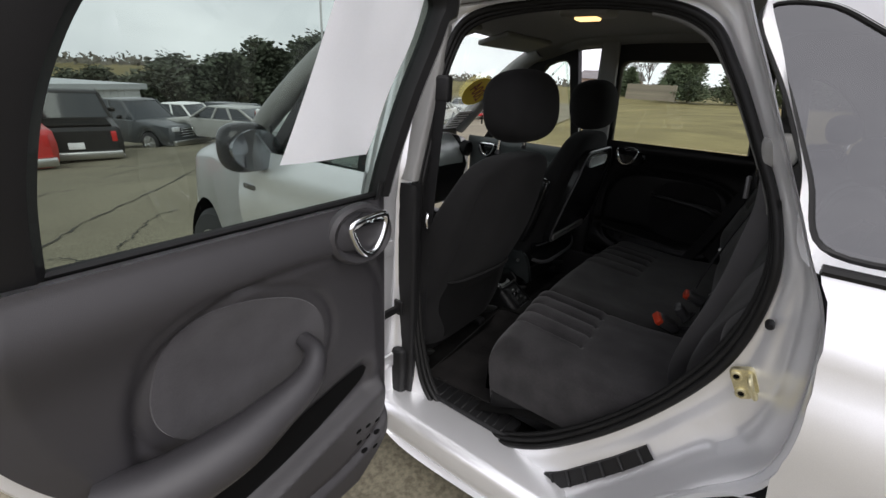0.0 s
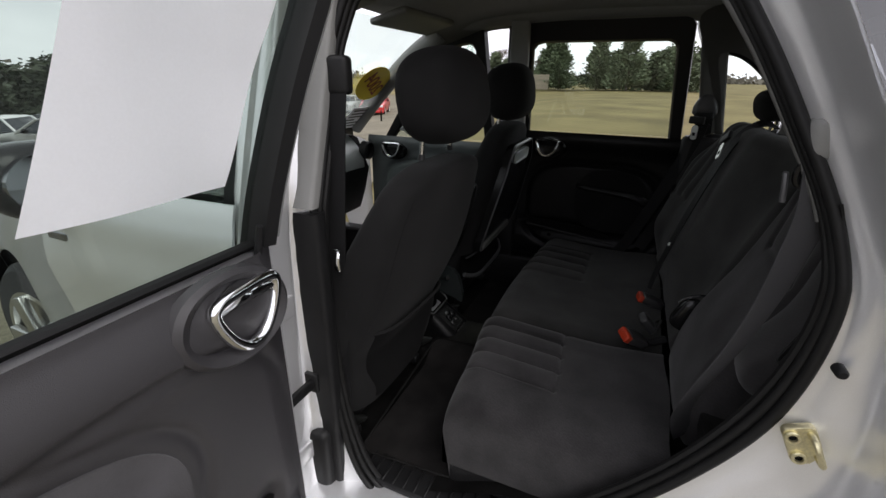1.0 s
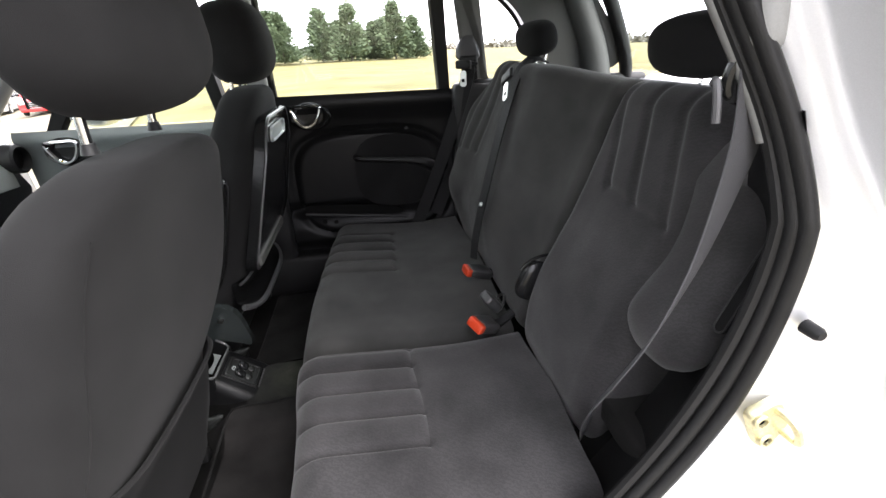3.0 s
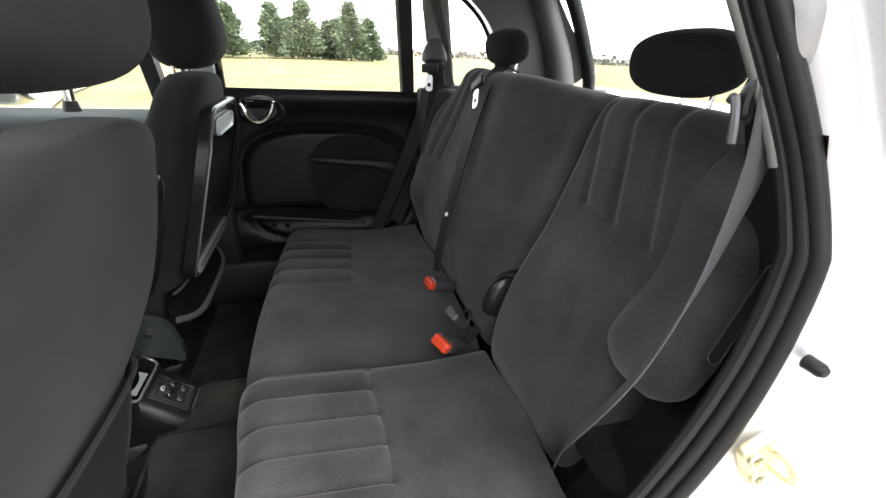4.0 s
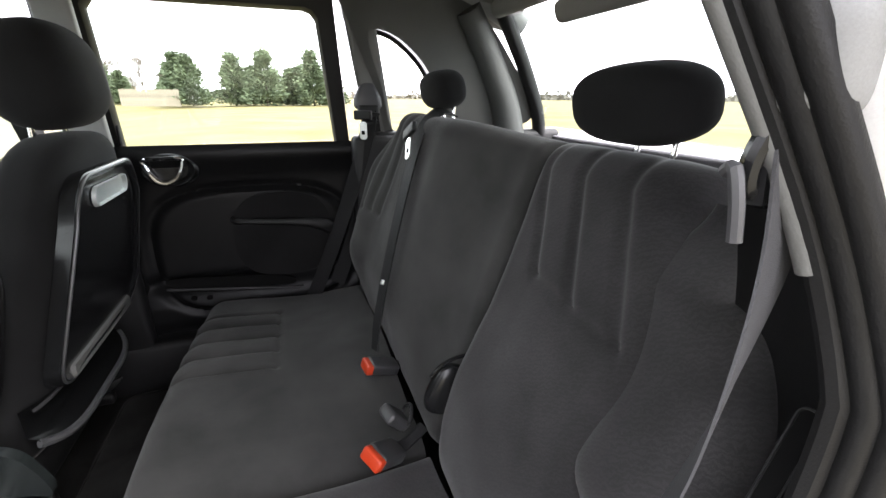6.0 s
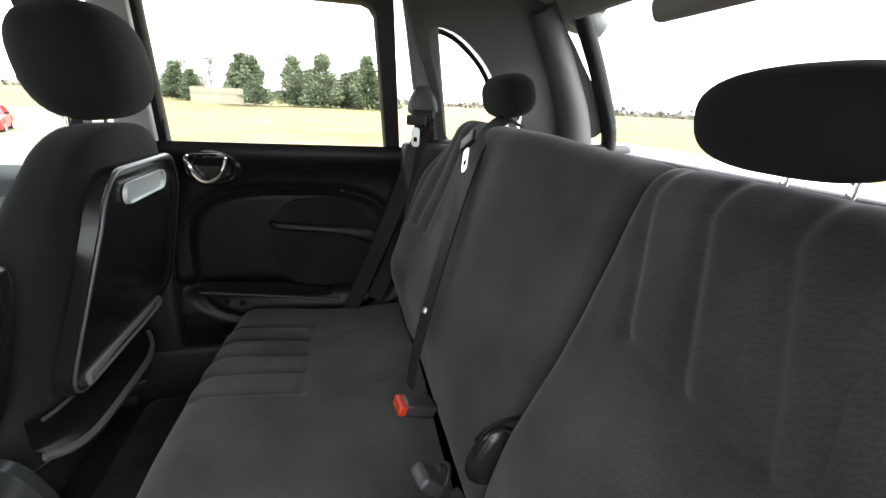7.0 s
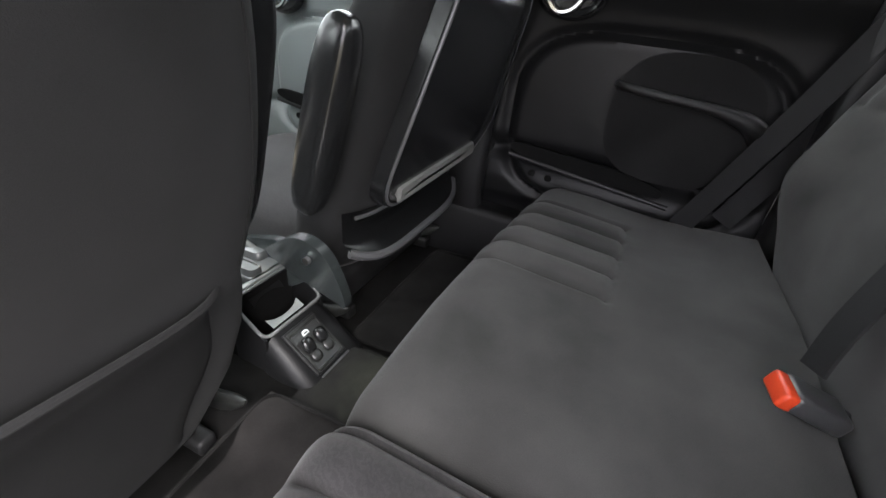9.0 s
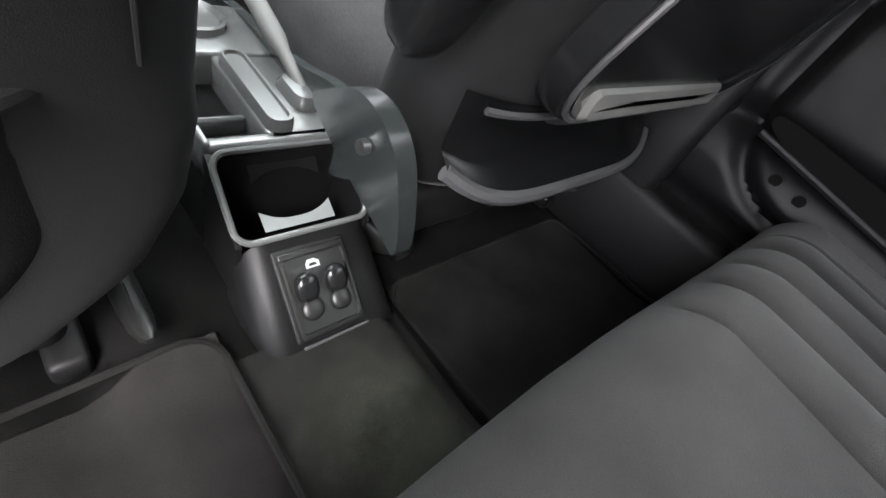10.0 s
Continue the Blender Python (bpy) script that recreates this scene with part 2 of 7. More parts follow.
def pillow(bm, c, half, e1=0.6, e2=0.6, turn=None, nu=40, nv=20):
    """A padded rounded block (superellipsoid)."""
    c = Vector(c)
    def f(u, v):
        a, b = 2 * math.pi * u, math.pi * (v - 0.5) * 0.998
        p = Vector((half[0] * spow(math.cos(b), e1) * spow(math.cos(a), e2), half[1] * spow(math.cos(b), e1) * spow(math.sin(a), e2), half[2] * spow(math.sin(b), e1)))
        return c + (turn @ p if turn is not None else p)
    rows = grid(bm, f, nu, nv, loop_u=True)
    bm.faces.new(rows[0][::-1])
    bm.faces.new(rows[-1])
    return bm


def rrect(w, h, r, n=6):
    """Outline of a rounded rectangle, centred, as (x, y)."""
    out = []
    for k, (sx, sy) in enumerate(((1, 1), (-1, 1), (-1, -1), (1, -1))):
        for i in range(n + 1):
            a = math.pi / 2 * (k + i / n)
            out.append((sx * (w / 2 - r) + r * math.cos(a), sy * (h / 2 - r) + r * math.sin(a)))
    return out


def plate(bm, ring, depth):
    """A solid between a flat outline and the same outline moved by depth."""
    ring = [Vector(p) for p in ring]
    return loft(bm, [ring, [p + Vector(depth) for p in ring]])


def bumpy(x, c, w):
    return math.exp(-((x - c) / w) ** 2)


def smooth(a, b, x):
    t = max(0.0, min(1.0, (x - a) / (b - a)))
    return t * t * (3 - 2 * t)


# ---------------------------------------------------------------- the car: x to its right, y ahead, ground at 0
car = thing("car", (0, 0, 0), "silver compact wagon with its rear side door standing open", "car")


def lean(z):
    """How far the sides lean inwards above the belt line."""
    return 0.11 * max(0.0, z - 1.0) / 0.45


# the rear door opening in the left side: inner edge and outer (door gap) edge, as (y, z)
INNER = [(-.02, 1.43), (.045, 1.33), (.060, 1.18), (.068, 1.02), (.078, .82), (.068, .60), (.045, .42), (.0, .285), (-.09, .225), (-.24, .235),
         (-.40, .305), (-.55, .445), (-.68, .615), (-.765, .78), (-.79, .95), (-.765, 1.075), (-.70, 1.205), (-.63, 1.325), (-.57, 1.40), (-.46, 1.44), (-.25, 1.455)]
OUTER = [(.015, 1.51), (.09, 1.36), (.115, 1.18), (.125, 1.02), (.13, .80), (.13, .60), (.13, .40), (.12, .22), (.02, .14), (-.22, .135),
         (-.47, .175), (-.63, .35), (-.77, .55), (-.865, .69), (-.858, .94), (-.805, 1.075), (-.735, 1.22), (-.665, 1.36), (-.60, 1.465), (-.47, 1.505), (-.25, 1.52)]
inner = spline([(0, y, z) for y, z in INNER], 168, True)
outer = spline([(0, y, z) for y, z in OUTER], 168, True)


def ring_between(k, depth):
    """The opening's edge moved a share k towards the door gap, at that depth outside the inner edge."""
    return [Vector((-(0.655 + depth) + lean(a.z + (b.z - a.z) * k), a.y + (b.y - a.y) * k, a.z + (b.z - a.z) * k)) for a, b in zip(inner, outer)]


def skin(y, z):
    """Half width of the outer skin."""
    x = 0.795 - 0.03 * smooth(0.45, 0.15, z) - lean(z) * 1.05
    x += 0.045 * bumpy(y, -1.02, 0.33) * smooth(1.05, 0.7, z)
    x += 0.010 * bumpy(z, 0.94, 0.035)
    x += 0.02 * bumpy(z, 0.82, 0.10) - 0.012 * bumpy(z, 0.55, 0.2)
    x -= 0.03 * smooth(0.6, 0.9, y) * smooth(0.7, 1.0, z)
    x -= 0.14 * smooth(-1.30, -1.75, y) ** 2
    return x


bm = B()
JAMB = [(-0.02, -0.004), (0.0, 0.0), (0.16, 0.002), (0.26, 0.006), (0.34, 0.014), (0.48, 0.020), (0.68, 0.028), (0.80, 0.040), (0.88, 0.072), (0.94, 0.118), (1.0, 0.130), (1.03, 0.126)]
def stamped(k, p):
    """Soft pressings in the flat of the door frame."""
    w = smooth(0.3, 0.45, k) * smooth(0.92, 0.8, k)
    return Vector((p.x - w * (0.007 * noise.noise((p.y * 8, p.z * 8, 4)) + 0.004 * noise.noise((p.y * 19, p.z * 19, 9))), p.y, p.z))


rows = [[bm.verts.new(stamped(k, p)) for p in ring_between(k, d)] for k, d in JAMB]
# the lip runs out onto the outer skin all round the gap
for k, proud in ((1.015, 0.010), (1.06, 0.003)):
    rows.append([bm.verts.new((-max(skin(p.y, p.z) - proud, 0.770 - lean(p.z)), p.y, p.z)) for p in ring_between(k, 0.13)])
for a, b in zip(rows, rows[1:]):
    for i in range(168):
        bm.faces.new((a[i], a[(i + 1) % 168], b[(i + 1) % 168], b[i]))
jamb = part("door_jamb", bm, SILVER, car, "silver painted door frame")

# rubber seal round the opening: a soft bulb with a lip
bm = B()
tube(bm, ring_between(0.0, 0.003), 0.0085, 10, True)
part("door_seal", bm, RUBBER, car, "black rubber door seal")
bm = B()
tube(bm, ring_between(-0.09, -0.008), 0.008, 10, True)
tube(bm, ring_between(-0.16, -0.020), 0.008, 8, True)
part("inner_seal", bm, RUBBER, car)


def side_sheet(name, side, y0, y1, z0, z1, nu=40, nv=30, hole=None, label="", mat=None):
    """A piece of the outer skin; hole: a wheel arch (y, z, radius) cut from it."""
    bm = B()
    def f(u, v):
        z = z0 + (z1(0) - z0) * v
        y = y0(z) + (y1(z) - y0(z)) * u
        z = z0 + (z1(y) - z0) * v
        return Vector((side * skin(y, z), y, z))
    grid(bm, f, nu, nv)
    if hole:
        hy, hz, hr = hole
        for v in bm.verts:
            d = math.hypot(v.co.y - hy, v.co.z - hz)
            if hr * 0.88 < d < hr * 1.12:
                k = hr / d
                v.co.y, v.co.z = hy + (v.co.y - hy) * k, hz + (v.co.z - hz) * k
        bmesh.ops.delete(bm, geom=[f_ for f_ in bm.faces if math.hypot(f_.calc_center_median().y - hy, f_.calc_center_median().z - hz) < hr * 0.985], context="FACES")
        bmesh.ops.delete(bm, geom=[v for v in bm.verts if not v.link_faces], context="VERTS")
        bmesh.ops.dissolve_degenerate(bm, dist=0.0005, edges=bm.edges[:])
    extra = bmesh.ops.extrude_face_region(bm, geom=bm.faces[:])["geom"]
    for v in extra:
        if isinstance(v, bmesh.types.BMVert):
            v.co.x -= side * 0.006
    return part(name, bm, mat or SILVER, car, label)


def gap_y(z):
    """The rear edge of the rear door gap at a height."""
    return min((p for p in outer if p.y < -0.35), key=lambda p: abs(p.z - z)).y


belt = lambda y: 1.03 - 0.02 * y
# left quarter panel behind the door gap, up to the quarter window
side_sheet("quarter_panel", -1, lambda z: -1.75, lambda z: min(-0.47, gap_y(z)) - 0.001, 0.16, lambda y: belt(y), 60, 40, (-1.02, 0.31, 0.36), "silver rear quarter panel with bulging wheel arch")
side_sheet("quarter_panel", 1, lambda v: -1.75, lambda v: -0.83, 0.16, lambda y: belt(y) - 0.05, 50, 30, (-1.02, 0.31, 0.36))
side_sheet("rear_door_skin", 1, lambda v: -0.83, lambda v: 0.09, 0.17, lambda y: belt(y) - 0.06, 30, 24)
side_sheet("front_door_skin", -1, lambda v: 0.14, lambda v: 0.82, 0.17, lambda y: belt(y), 40, 30, None, "silver front door with side moulding")
side_sheet("front_door_skin", 1, lambda v: 0.105, lambda v: 0.82, 0.17, lambda y: belt(y) - 0.10, 30, 24)
# rocker under the doors
for s in (-1, 1):
    bm = B()
    box(bm, (s * 0.70, 0.12, 0.20), (0.16, 1.55, 0.12), 0.03)
    part("rocker", bm, SILVER, car)


def fender(side):
    """A pontoon front fender, standing proud of the bonnet, with its wheel arch."""
    bm = B()
    def f(u, v):
        y = 0.815 + 1.235 * u
        a = v * math.pi * 0.62
        lo = 0.22
        if abs(y - 1.38) < 0.37:
            lo = 0.31 + math.sqrt(0.37 ** 2 - (y - 1.38) ** 2)
        top = 0.98 - 0.10 * smooth(0.25, 1.0, u) - 0.22 * smooth(0.75, 1.0, u) ** 2
        out = 0.765 - 0.10 * smooth(0.10, 0.55, u) - 0.20 * smooth(0.5, 1.0, u) - 0.05 * smooth(0.07, 0.0, u)
        if v < 0.6:
            w = v / 0.6
            z = lo + (top - 0.09 - lo) * w
            return Vector((side * (out - 0.02 * w * w), y, z))
        w = (v - 0.6) / 0.4
        return Vector((side * (out - 0.02 - 0.30 * (1 - math.cos(w * math.pi / 2))), y, top - 0.09 + 0.09 * math.sin(w * math.pi / 2)))
    grid(bm, f, 50, 40)
    bmesh.ops.solidify(bm, geom=bm.faces[:], thickness=0.005)
    return part("front_fender", bm, SILVER, car, "rounded silver front fender")


fender(-1)
bm = B()
box(bm, (-skin(0.73, 0.88) - 0.002, 0.73, 0.88), (0.004, 0.085, 0.02), 0.0015, None, 1)
part("badge", bm, shader("dark_chrome_badge", (0.25, 0.25, 0.26), 0.25, 0.9), car, "small dark chrome badge")
fender(1)
bm = B()
grid(bm, lambda u, v: Vector(((u - 0.5) * 1.06 * (1 - 0.35 * v), 0.92 + 1.11 * v, 1.03 + 0.03 * math.cos((u - 0.5) * 3) - 0.10 * v - 0.18 * smooth(0.6, 1, v) ** 2)), 30, 24)
bmesh.ops.solidify(bm, geom=bm.faces[:], thickness=0.006)
part("bonnet", bm, SILVER, car)
bm = B()
box(bm, (0, 1.96, 0.46), (0.86, 0.20, 0.42), 0.09)
part("front_bumper", bm, SILVER, car)
bm = B()
box(bm, (0, -1.70, 0.48), (1.48, 0.24, 0.36), 0.08)
part("rear_bumper", bm, SILVER, car)
bm = B()
box(bm, (0, -0.25, 0.20), (1.30, 2.9, 0.06), 0.01)
part("underbody", bm, BLACKVOID, car)


def wheel(parent, c, r=0.31, w=0.19, side=-1):
    bm = B()
    prof = [(-w / 2, r * 0.66), (-w / 2 + 0.01, r * 0.92), (-w / 2 + 0.035, r), (w / 2 - 0.035, r), (w / 2 - 0.01, r * 0.92), (w / 2, r * 0.66)]
    grid(bm, lambda u, v: Vector((c[0] + prof[round(v * 5)][0], c[1] + prof[round(v * 5)][1] * math.cos(2 * math.pi * u), c[2] + prof[round(v * 5)][1] * math.sin(2 * math.pi * u))), 40, 5, loop_u=True)
    tyre = part("wheel", bm, TYRE, parent)
    bm = B()
    rp = [(0.0, r * 0.67), (0.0, r * 0.60), (-0.03, r * 0.56), (-0.02, r * 0.2), (0.005, r * 0.16), (0.006, 0.004)]
    x0 = c[0] + side * w / 2
    grid(bm, lambda u, v: Vector((x0 + side * rp[round(v * 5)][0], c[1] + rp[round(v * 5)][1] * math.cos(2 * math.pi * u), c[2] + rp[round(v * 5)][1] * math.sin(2 * math.pi * u))), 30, 5, loop_u=True)
    for k in range(5):
        a = 2 * math.pi * k / 5
        box(bm, (x0 + side * 0.004, c[1] + math.cos(a) * r * 0.36, c[2] + math.sin(a) * r * 0.36), (0.03, r * 0.52, r * 0.2), 0.008, Euler((a, 0, 0)).to_matrix(), 2)
    part("rim", bm, STEEL, tyre, "silver alloy rim")


for s in (-1, 1):
    for y in (-1.02, 1.38):
        wheel(car, (s * (0.74 if y < 0 else 0.58), y, 0.31), side=s)
        wide_ = 0.655 if s < 0 and y < 0 else 0.78 if y < 0 else 0.63
        bm = B()
        arc = [(y + 0.375 * math.cos(a), 0.31 + 0.375 * math.sin(a)) for a in (math.pi * i / 18 for i in range(19))]
        for (ya, za), (yb, zb) in zip(arc, arc[1:]):
            vs = [bm.verts.new((s * x, yy, zz)) for x, yy, zz in ((wide_ - 0.22, ya, za), (wide_, ya, za), (wide_, yb, zb), (wide_ - 0.22, yb, zb))]
            bm.faces.new(vs)
        bmesh.ops.remove_doubles(bm, verts=bm.verts, dist=1e-5)
        part("wheel_liner", bm, BLACKVOID, car)

# roof skin and the headliner under it
ROOF_X, ROOF_Y0, ROOF_Y1 = 0.60, -1.20, 0.40


def roof_z(u, v, base):
    return base + 0.055 * math.cos((u - 0.5) * 2.6) + 0.03 * math.sin(math.pi * v) - 0.05 * smooth(0.8, 1.0, v) - 0.06 * smooth(0.25, 0.0, v)


bm = B()
grid(bm, lambda u, v: Vector(((u - 0.5) * 2 * (ROOF_X + 0.04), ROOF_Y0 - 0.04 + (ROOF_Y1 + 0.06 - ROOF_Y0) * v, roof_z(u, v, 1.52))), 30, 40)
bmesh.ops.solidify(bm, geom=bm.faces[:], thickness=0.008)
part("roof", bm, SILVER, car)
bm = B()
def liner(u, v):
    x = (u - 0.5) * 2
    drop = 0.05 * smooth(0.8, 1.0, abs(x)) ** 2
    return Vector((x * (ROOF_X + 0.01), ROOF_Y0 + (ROOF_Y1 - ROOF_Y0) * v, roof_z(u, v, 1.455) - drop))
grid(bm, liner, 40, 40)
bmesh.ops.solidify(bm, geom=bm.faces[:], thickness=0.012)
part("headliner", bm, HEADLINER, car, "grey beige cloth headliner")
# roof rails above the doors
for s in (-1, 1):
    bm = B()
    pts = spline([(s * 0.60, 0.40, 1.40), (s * 0.592, 0.24, 1.465), (s * 0.588, -0.3, 1.505), (s * 0.588, -0.8, 1.495), (s * 0.585, -1.05, 1.45), (s * 0.575, -1.22, 1.38)], 40)
    tube(bm, pts, 0.04, 12)
    part("roof_rail", bm, SILVER if s < 0 else PALETRIM, car)


def pillar(name, side, foot, head, w0, w1, depth, mat, lean_in=0.0, label=""):
    """A tapered pillar from foot to head (y, z), with rounded corners, w along the car."""
    bm = B()
    rings = []
    for k in range(13):
        t = k / 12
        y, z = foot[0] + (head[0] - foot[0]) * t, foot[1] + (head[1] - foot[1]) * t
        w = w0 + (w1 - w0) * t
        x = side * (0.735 - lean(z) - lean_in)
        rings.append([(x + side * a, y + b, z) for a, b in rrect(depth, w, min(w, depth) * 0.3, 4)])
    loft(bm, rings)
    return part(name, bm, mat, car, label)


# pillars: B (behind the front door), C (behind the rear door), D (beside the rear window), A (beside the windscreen)
pillar("b_pillar", -1, (0.172, 0.20), (0.112, 1.47), 0.085, 0.07, 0.09, SILVER, 0.0)
pillar("b_pillar", 1, (0.045, 0.20), (-0.005, 1.47), 0.14, 0.09, 0.07, PLASTIC, 0.0)
pillar("b_pillar_trim", -1, (0.115, 0.22), (0.10, 0.99), 0.13, 0.10, 0.04, PLASTIC, 0.075, "black plastic pillar trim")
# upper trim paler than the rear pillars': outside light put into its colour
pillar("b_pillar_trim", -1, (0.10, 1.0), (0.07, 1.46), 0.085, 0.075, 0.03, PALETRIM, 0.07, "grey upper pillar trim, paler for the outside light on it")
pillar("b_pillar_trim", 1, (0.0, 1.03), (-0.02, 1.46), 0.085, 0.075, 0.03, PALETRIM, 0.06)
pillar("c_pillar_trim", 1, (-0.775, 1.06), (-0.70, 1.45), 0.085, 0.085, 0.04, GUIDEGREY, 0.045, "grey pillar trim")
# pale trim strip beside the door seal, ending above the belt line
bm = B()
strip_line = [p for p in ring_between(-0.27, -0.024) if p.y < -0.45 and 1.065 < p.z < 1.44]
strip_line.sort(key=lambda p: p.z)
tube(bm, strip_line, 0.006, 10)
part("c_pillar_trim", bm, GUIDEGREY, car, "pale grey pillar trim strip")
for s in (-1, 1):
    bm = B()
    pts = spline([(s * 0.70, 0.90, 0.99), (s * 0.665, 0.72, 1.16), (s * 0.615, 0.52, 1.32), (s * 0.58, 0.34, 1.43)], 20)
    tube(bm, pts, 0.04, 10)
    part("a_pillar", bm, PALETRIM, car)
    bm = B()
    pts = spline([(s * 0.65, -1.24, 1.0), (s * 0.635, -1.20, 1.14), (s * 0.605, -1.12, 1.28), (s * 0.565, -1.03, 1.41)], 20)
    tube(bm, pts, [0.058 - 0.001 * i for i in range(20)], 12)
    part("d_pillar", bm, DARKPILLAR, car, "grey rear pillar trim")
    bm = B()
    pts = spline([(s * 0.65, -1.36, 1.0), (s * 0.625, -1.325, 1.12), (s * 0.585, -1.235, 1.27), (s * 0.54, -1.135, 1.40)], 20)
    tube(bm, pts, 0.024, 10)
    part("liftgate_frame", bm, RUBBER, car)

# ---- glass. quarter windows behind the rear doors
def flat_pane(name, ring, thick, mat, parent, label=""):
    bm = B()
    n = (Vector(ring[1]) - Vector(ring[0])).cross(Vector(ring[2]) - Vector(ring[1])).normalized() * thick
    plate(bm, ring, n)
    ob = part(name, bm, mat, parent, label)
    ob.visible_shadow = False
    return ob


def quarter(side):
    edge = [(-0.815, 1.06), (-0.775, 1.19), (-0.735, 1.315), (-0.755, 1.342), (-0.82, 1.325), (-0.90, 1.262), (-0.955, 1.18), (-0.985, 1.11), (-0.975, 1.07), (-0.90, 1.06)]
    if side < 0:
        edge = [(-0.83, 1.055), (-0.785, 1.155), (-0.722, 1.28), (-0.655, 1.405), (-0.735, 1.415), (-0.82, 1.37), (-0.93, 1.30), (-1.03, 1.20), (-1.09, 1.09), (-0.96, 1.05)]
    pts = spline([(0, y, z) for y, z in edge], 60, True)
    ring = [Vector((side * (0.715 - lean(p.z) * 1.02), p.y, p.z)) for p in pts]
    bm = B()
    tube(bm, ring, 0.007, 8, True)
    frame_ = part("quarter_window", bm, RUBBER, car, "black rubber window surround")
    mid = sum(ring, Vector()) / len(ring)
    bm = B()
    vs = [bm.verts.new(p) for p in ring]
    vm = [bm.verts.new(mid + (p - mid) * 0.5) for p in ring]
    vc = bm.verts.new(mid)
    for i in range(60):
        j = (i + 1) % 60
        bm.faces.new((vs[i], vs[j], vm[j], vm[i]))
        bm.faces.new((vm[i], vm[j], vc))
    g = part("glass", bm, TINT if side < 0 else GLASS, frame_, "dark tinted glass" if side < 0 else "")
    g.visible_shadow = False
    # outer body round the window, from the belt up to the roof
    bm = B()
    cx, cz = mid.y, mid.z
    outl = [(-0.86, 1.02), (-0.80, 1.18), (-0.735, 1.33), (-0.69, 1.46), (-0.82, 1.50), (-0.95, 1.49), (-1.08, 1.43), (-1.22, 1.30), (-1.36, 1.10), (-1.10, 1.04)]
    ol = spline([(0, y + (0.03 if side < 0 else 0.04), z) for y, z in outl], 60, True)
    for depth, nm, mat, inner_x in ((0.0, "quarter_pillar", SILVER, 0.72), (0.0, "quarter_trim", GUIDEGREY, 0.66)):
        bm = B()
        a = [bm.verts.new((side * (inner_x - lean(p.z)), p.y, p.z)) for p in ring]
        b = [bm.verts.new((side * (inner_x + 0.006 - lean(p.z) * 1.0), p.y, p.z)) for p in ol]
        for i in range(60):
            j = (i + 1) % 60
            bm.faces.new((a[i], a[j], b[j], b[i]))
        bmesh.ops.solidify(bm, geom=bm.faces[:], thickness=0.008)
        part(nm, bm, mat, car)


quarter(-1)
bm = B()
tube(bm, [(-(skin(-0.83 - 0.03 * i, 1.045) + 0.002), -0.83 - 0.03 * i, 1.045) for i in range(15)], 0.009, 8)
part("belt_moulding", bm, RUBBER, car, "black moulding under the quarter window")
quarter(1)

# rear window in the liftgate, with the liftgate below
ring = [Vector(p) for p in ((-0.62, -1.35, 1.07), (0.62, -1.35, 1.07), (0.535, -1.14, 1.385), (-0.535, -1.14, 1.385))]
flat_pane("rear_window", ring, 0.004, REARTINT, car)
bm = B()
box(bm, (0, -1.47, 0.80), (1.26, 0.14, 0.50), 0.03)
lift = part("liftgate", bm, SILVER, car)
bm = B()
box(bm, (0, -1.385, 0.83), (1.20, 0.02, 0.42), 0.01)
part("liftgate_trim", bm, TRIM, lift)
bm = B()
box(bm, (0, -1.13, 1.415), (1.06, 0.10, 0.05), 0.02, turned(-20))
part("rear_header", bm, HEADLINER, car)
bm = B()
box(bm, (0.03, -1.135, 1.362), (0.30, 0.13, 0.05), 0.018, turned(-22))
part("brake_light_housing", bm, HEADLINER, car, "grey beige high brake light housing")

# windscreen and its cowl
ring = [Vector(p) for p in ((-0.66, 0.92, 1.0), (0.66, 0.92, 1.0), (0.555, 0.40, 1.445), (-0.555, 0.40, 1.445))]
flat_pane("windscreen", ring, 0.004, GLASS, car)
bm = B()
box(bm, (0, 0.95, 0.965), (1.36, 0.12, 0.08), 0.02)
part("cowl", bm, PLASTIC, car)

# ---- right rear door (shut) and front doors, seen from inside
def panel_x(y, z, y0, y1):
    """Relief of a door's inner trim, towards the cabin."""
    u = (y - y1) / (y0 - y1)
    r = 0.030 * bumpy(z, 1.02, 0.05)                        # padded upper edge
    # long oval groove round the middle field
    cy, cz, a, b = y1 + (y0 - y1) * 0.46, 0.70, 0.30, 0.215
    q = (abs((y - cy) / a) ** 3.2 + abs((z - cz) / b) ** 3.2) ** (1 / 3.2)
    r -= 0.012 * bumpy(q, 1.0, 0.05)
    r += 0.010 * smooth(1.0, 0.9, q)
    r += 0.014 * smooth(0.58, 0.52, z) * smooth(0.44, 0.48, z)       # pocket front
    r += 0.0006 * noise.noise((y * 30, z * 30, 1))
    r -= 0.03 * bumpy(z, 0.60, 0.022) * smooth(y1, y1 + 0.09, y) * smooth(y0, y0 - 0.09, y)
    return r


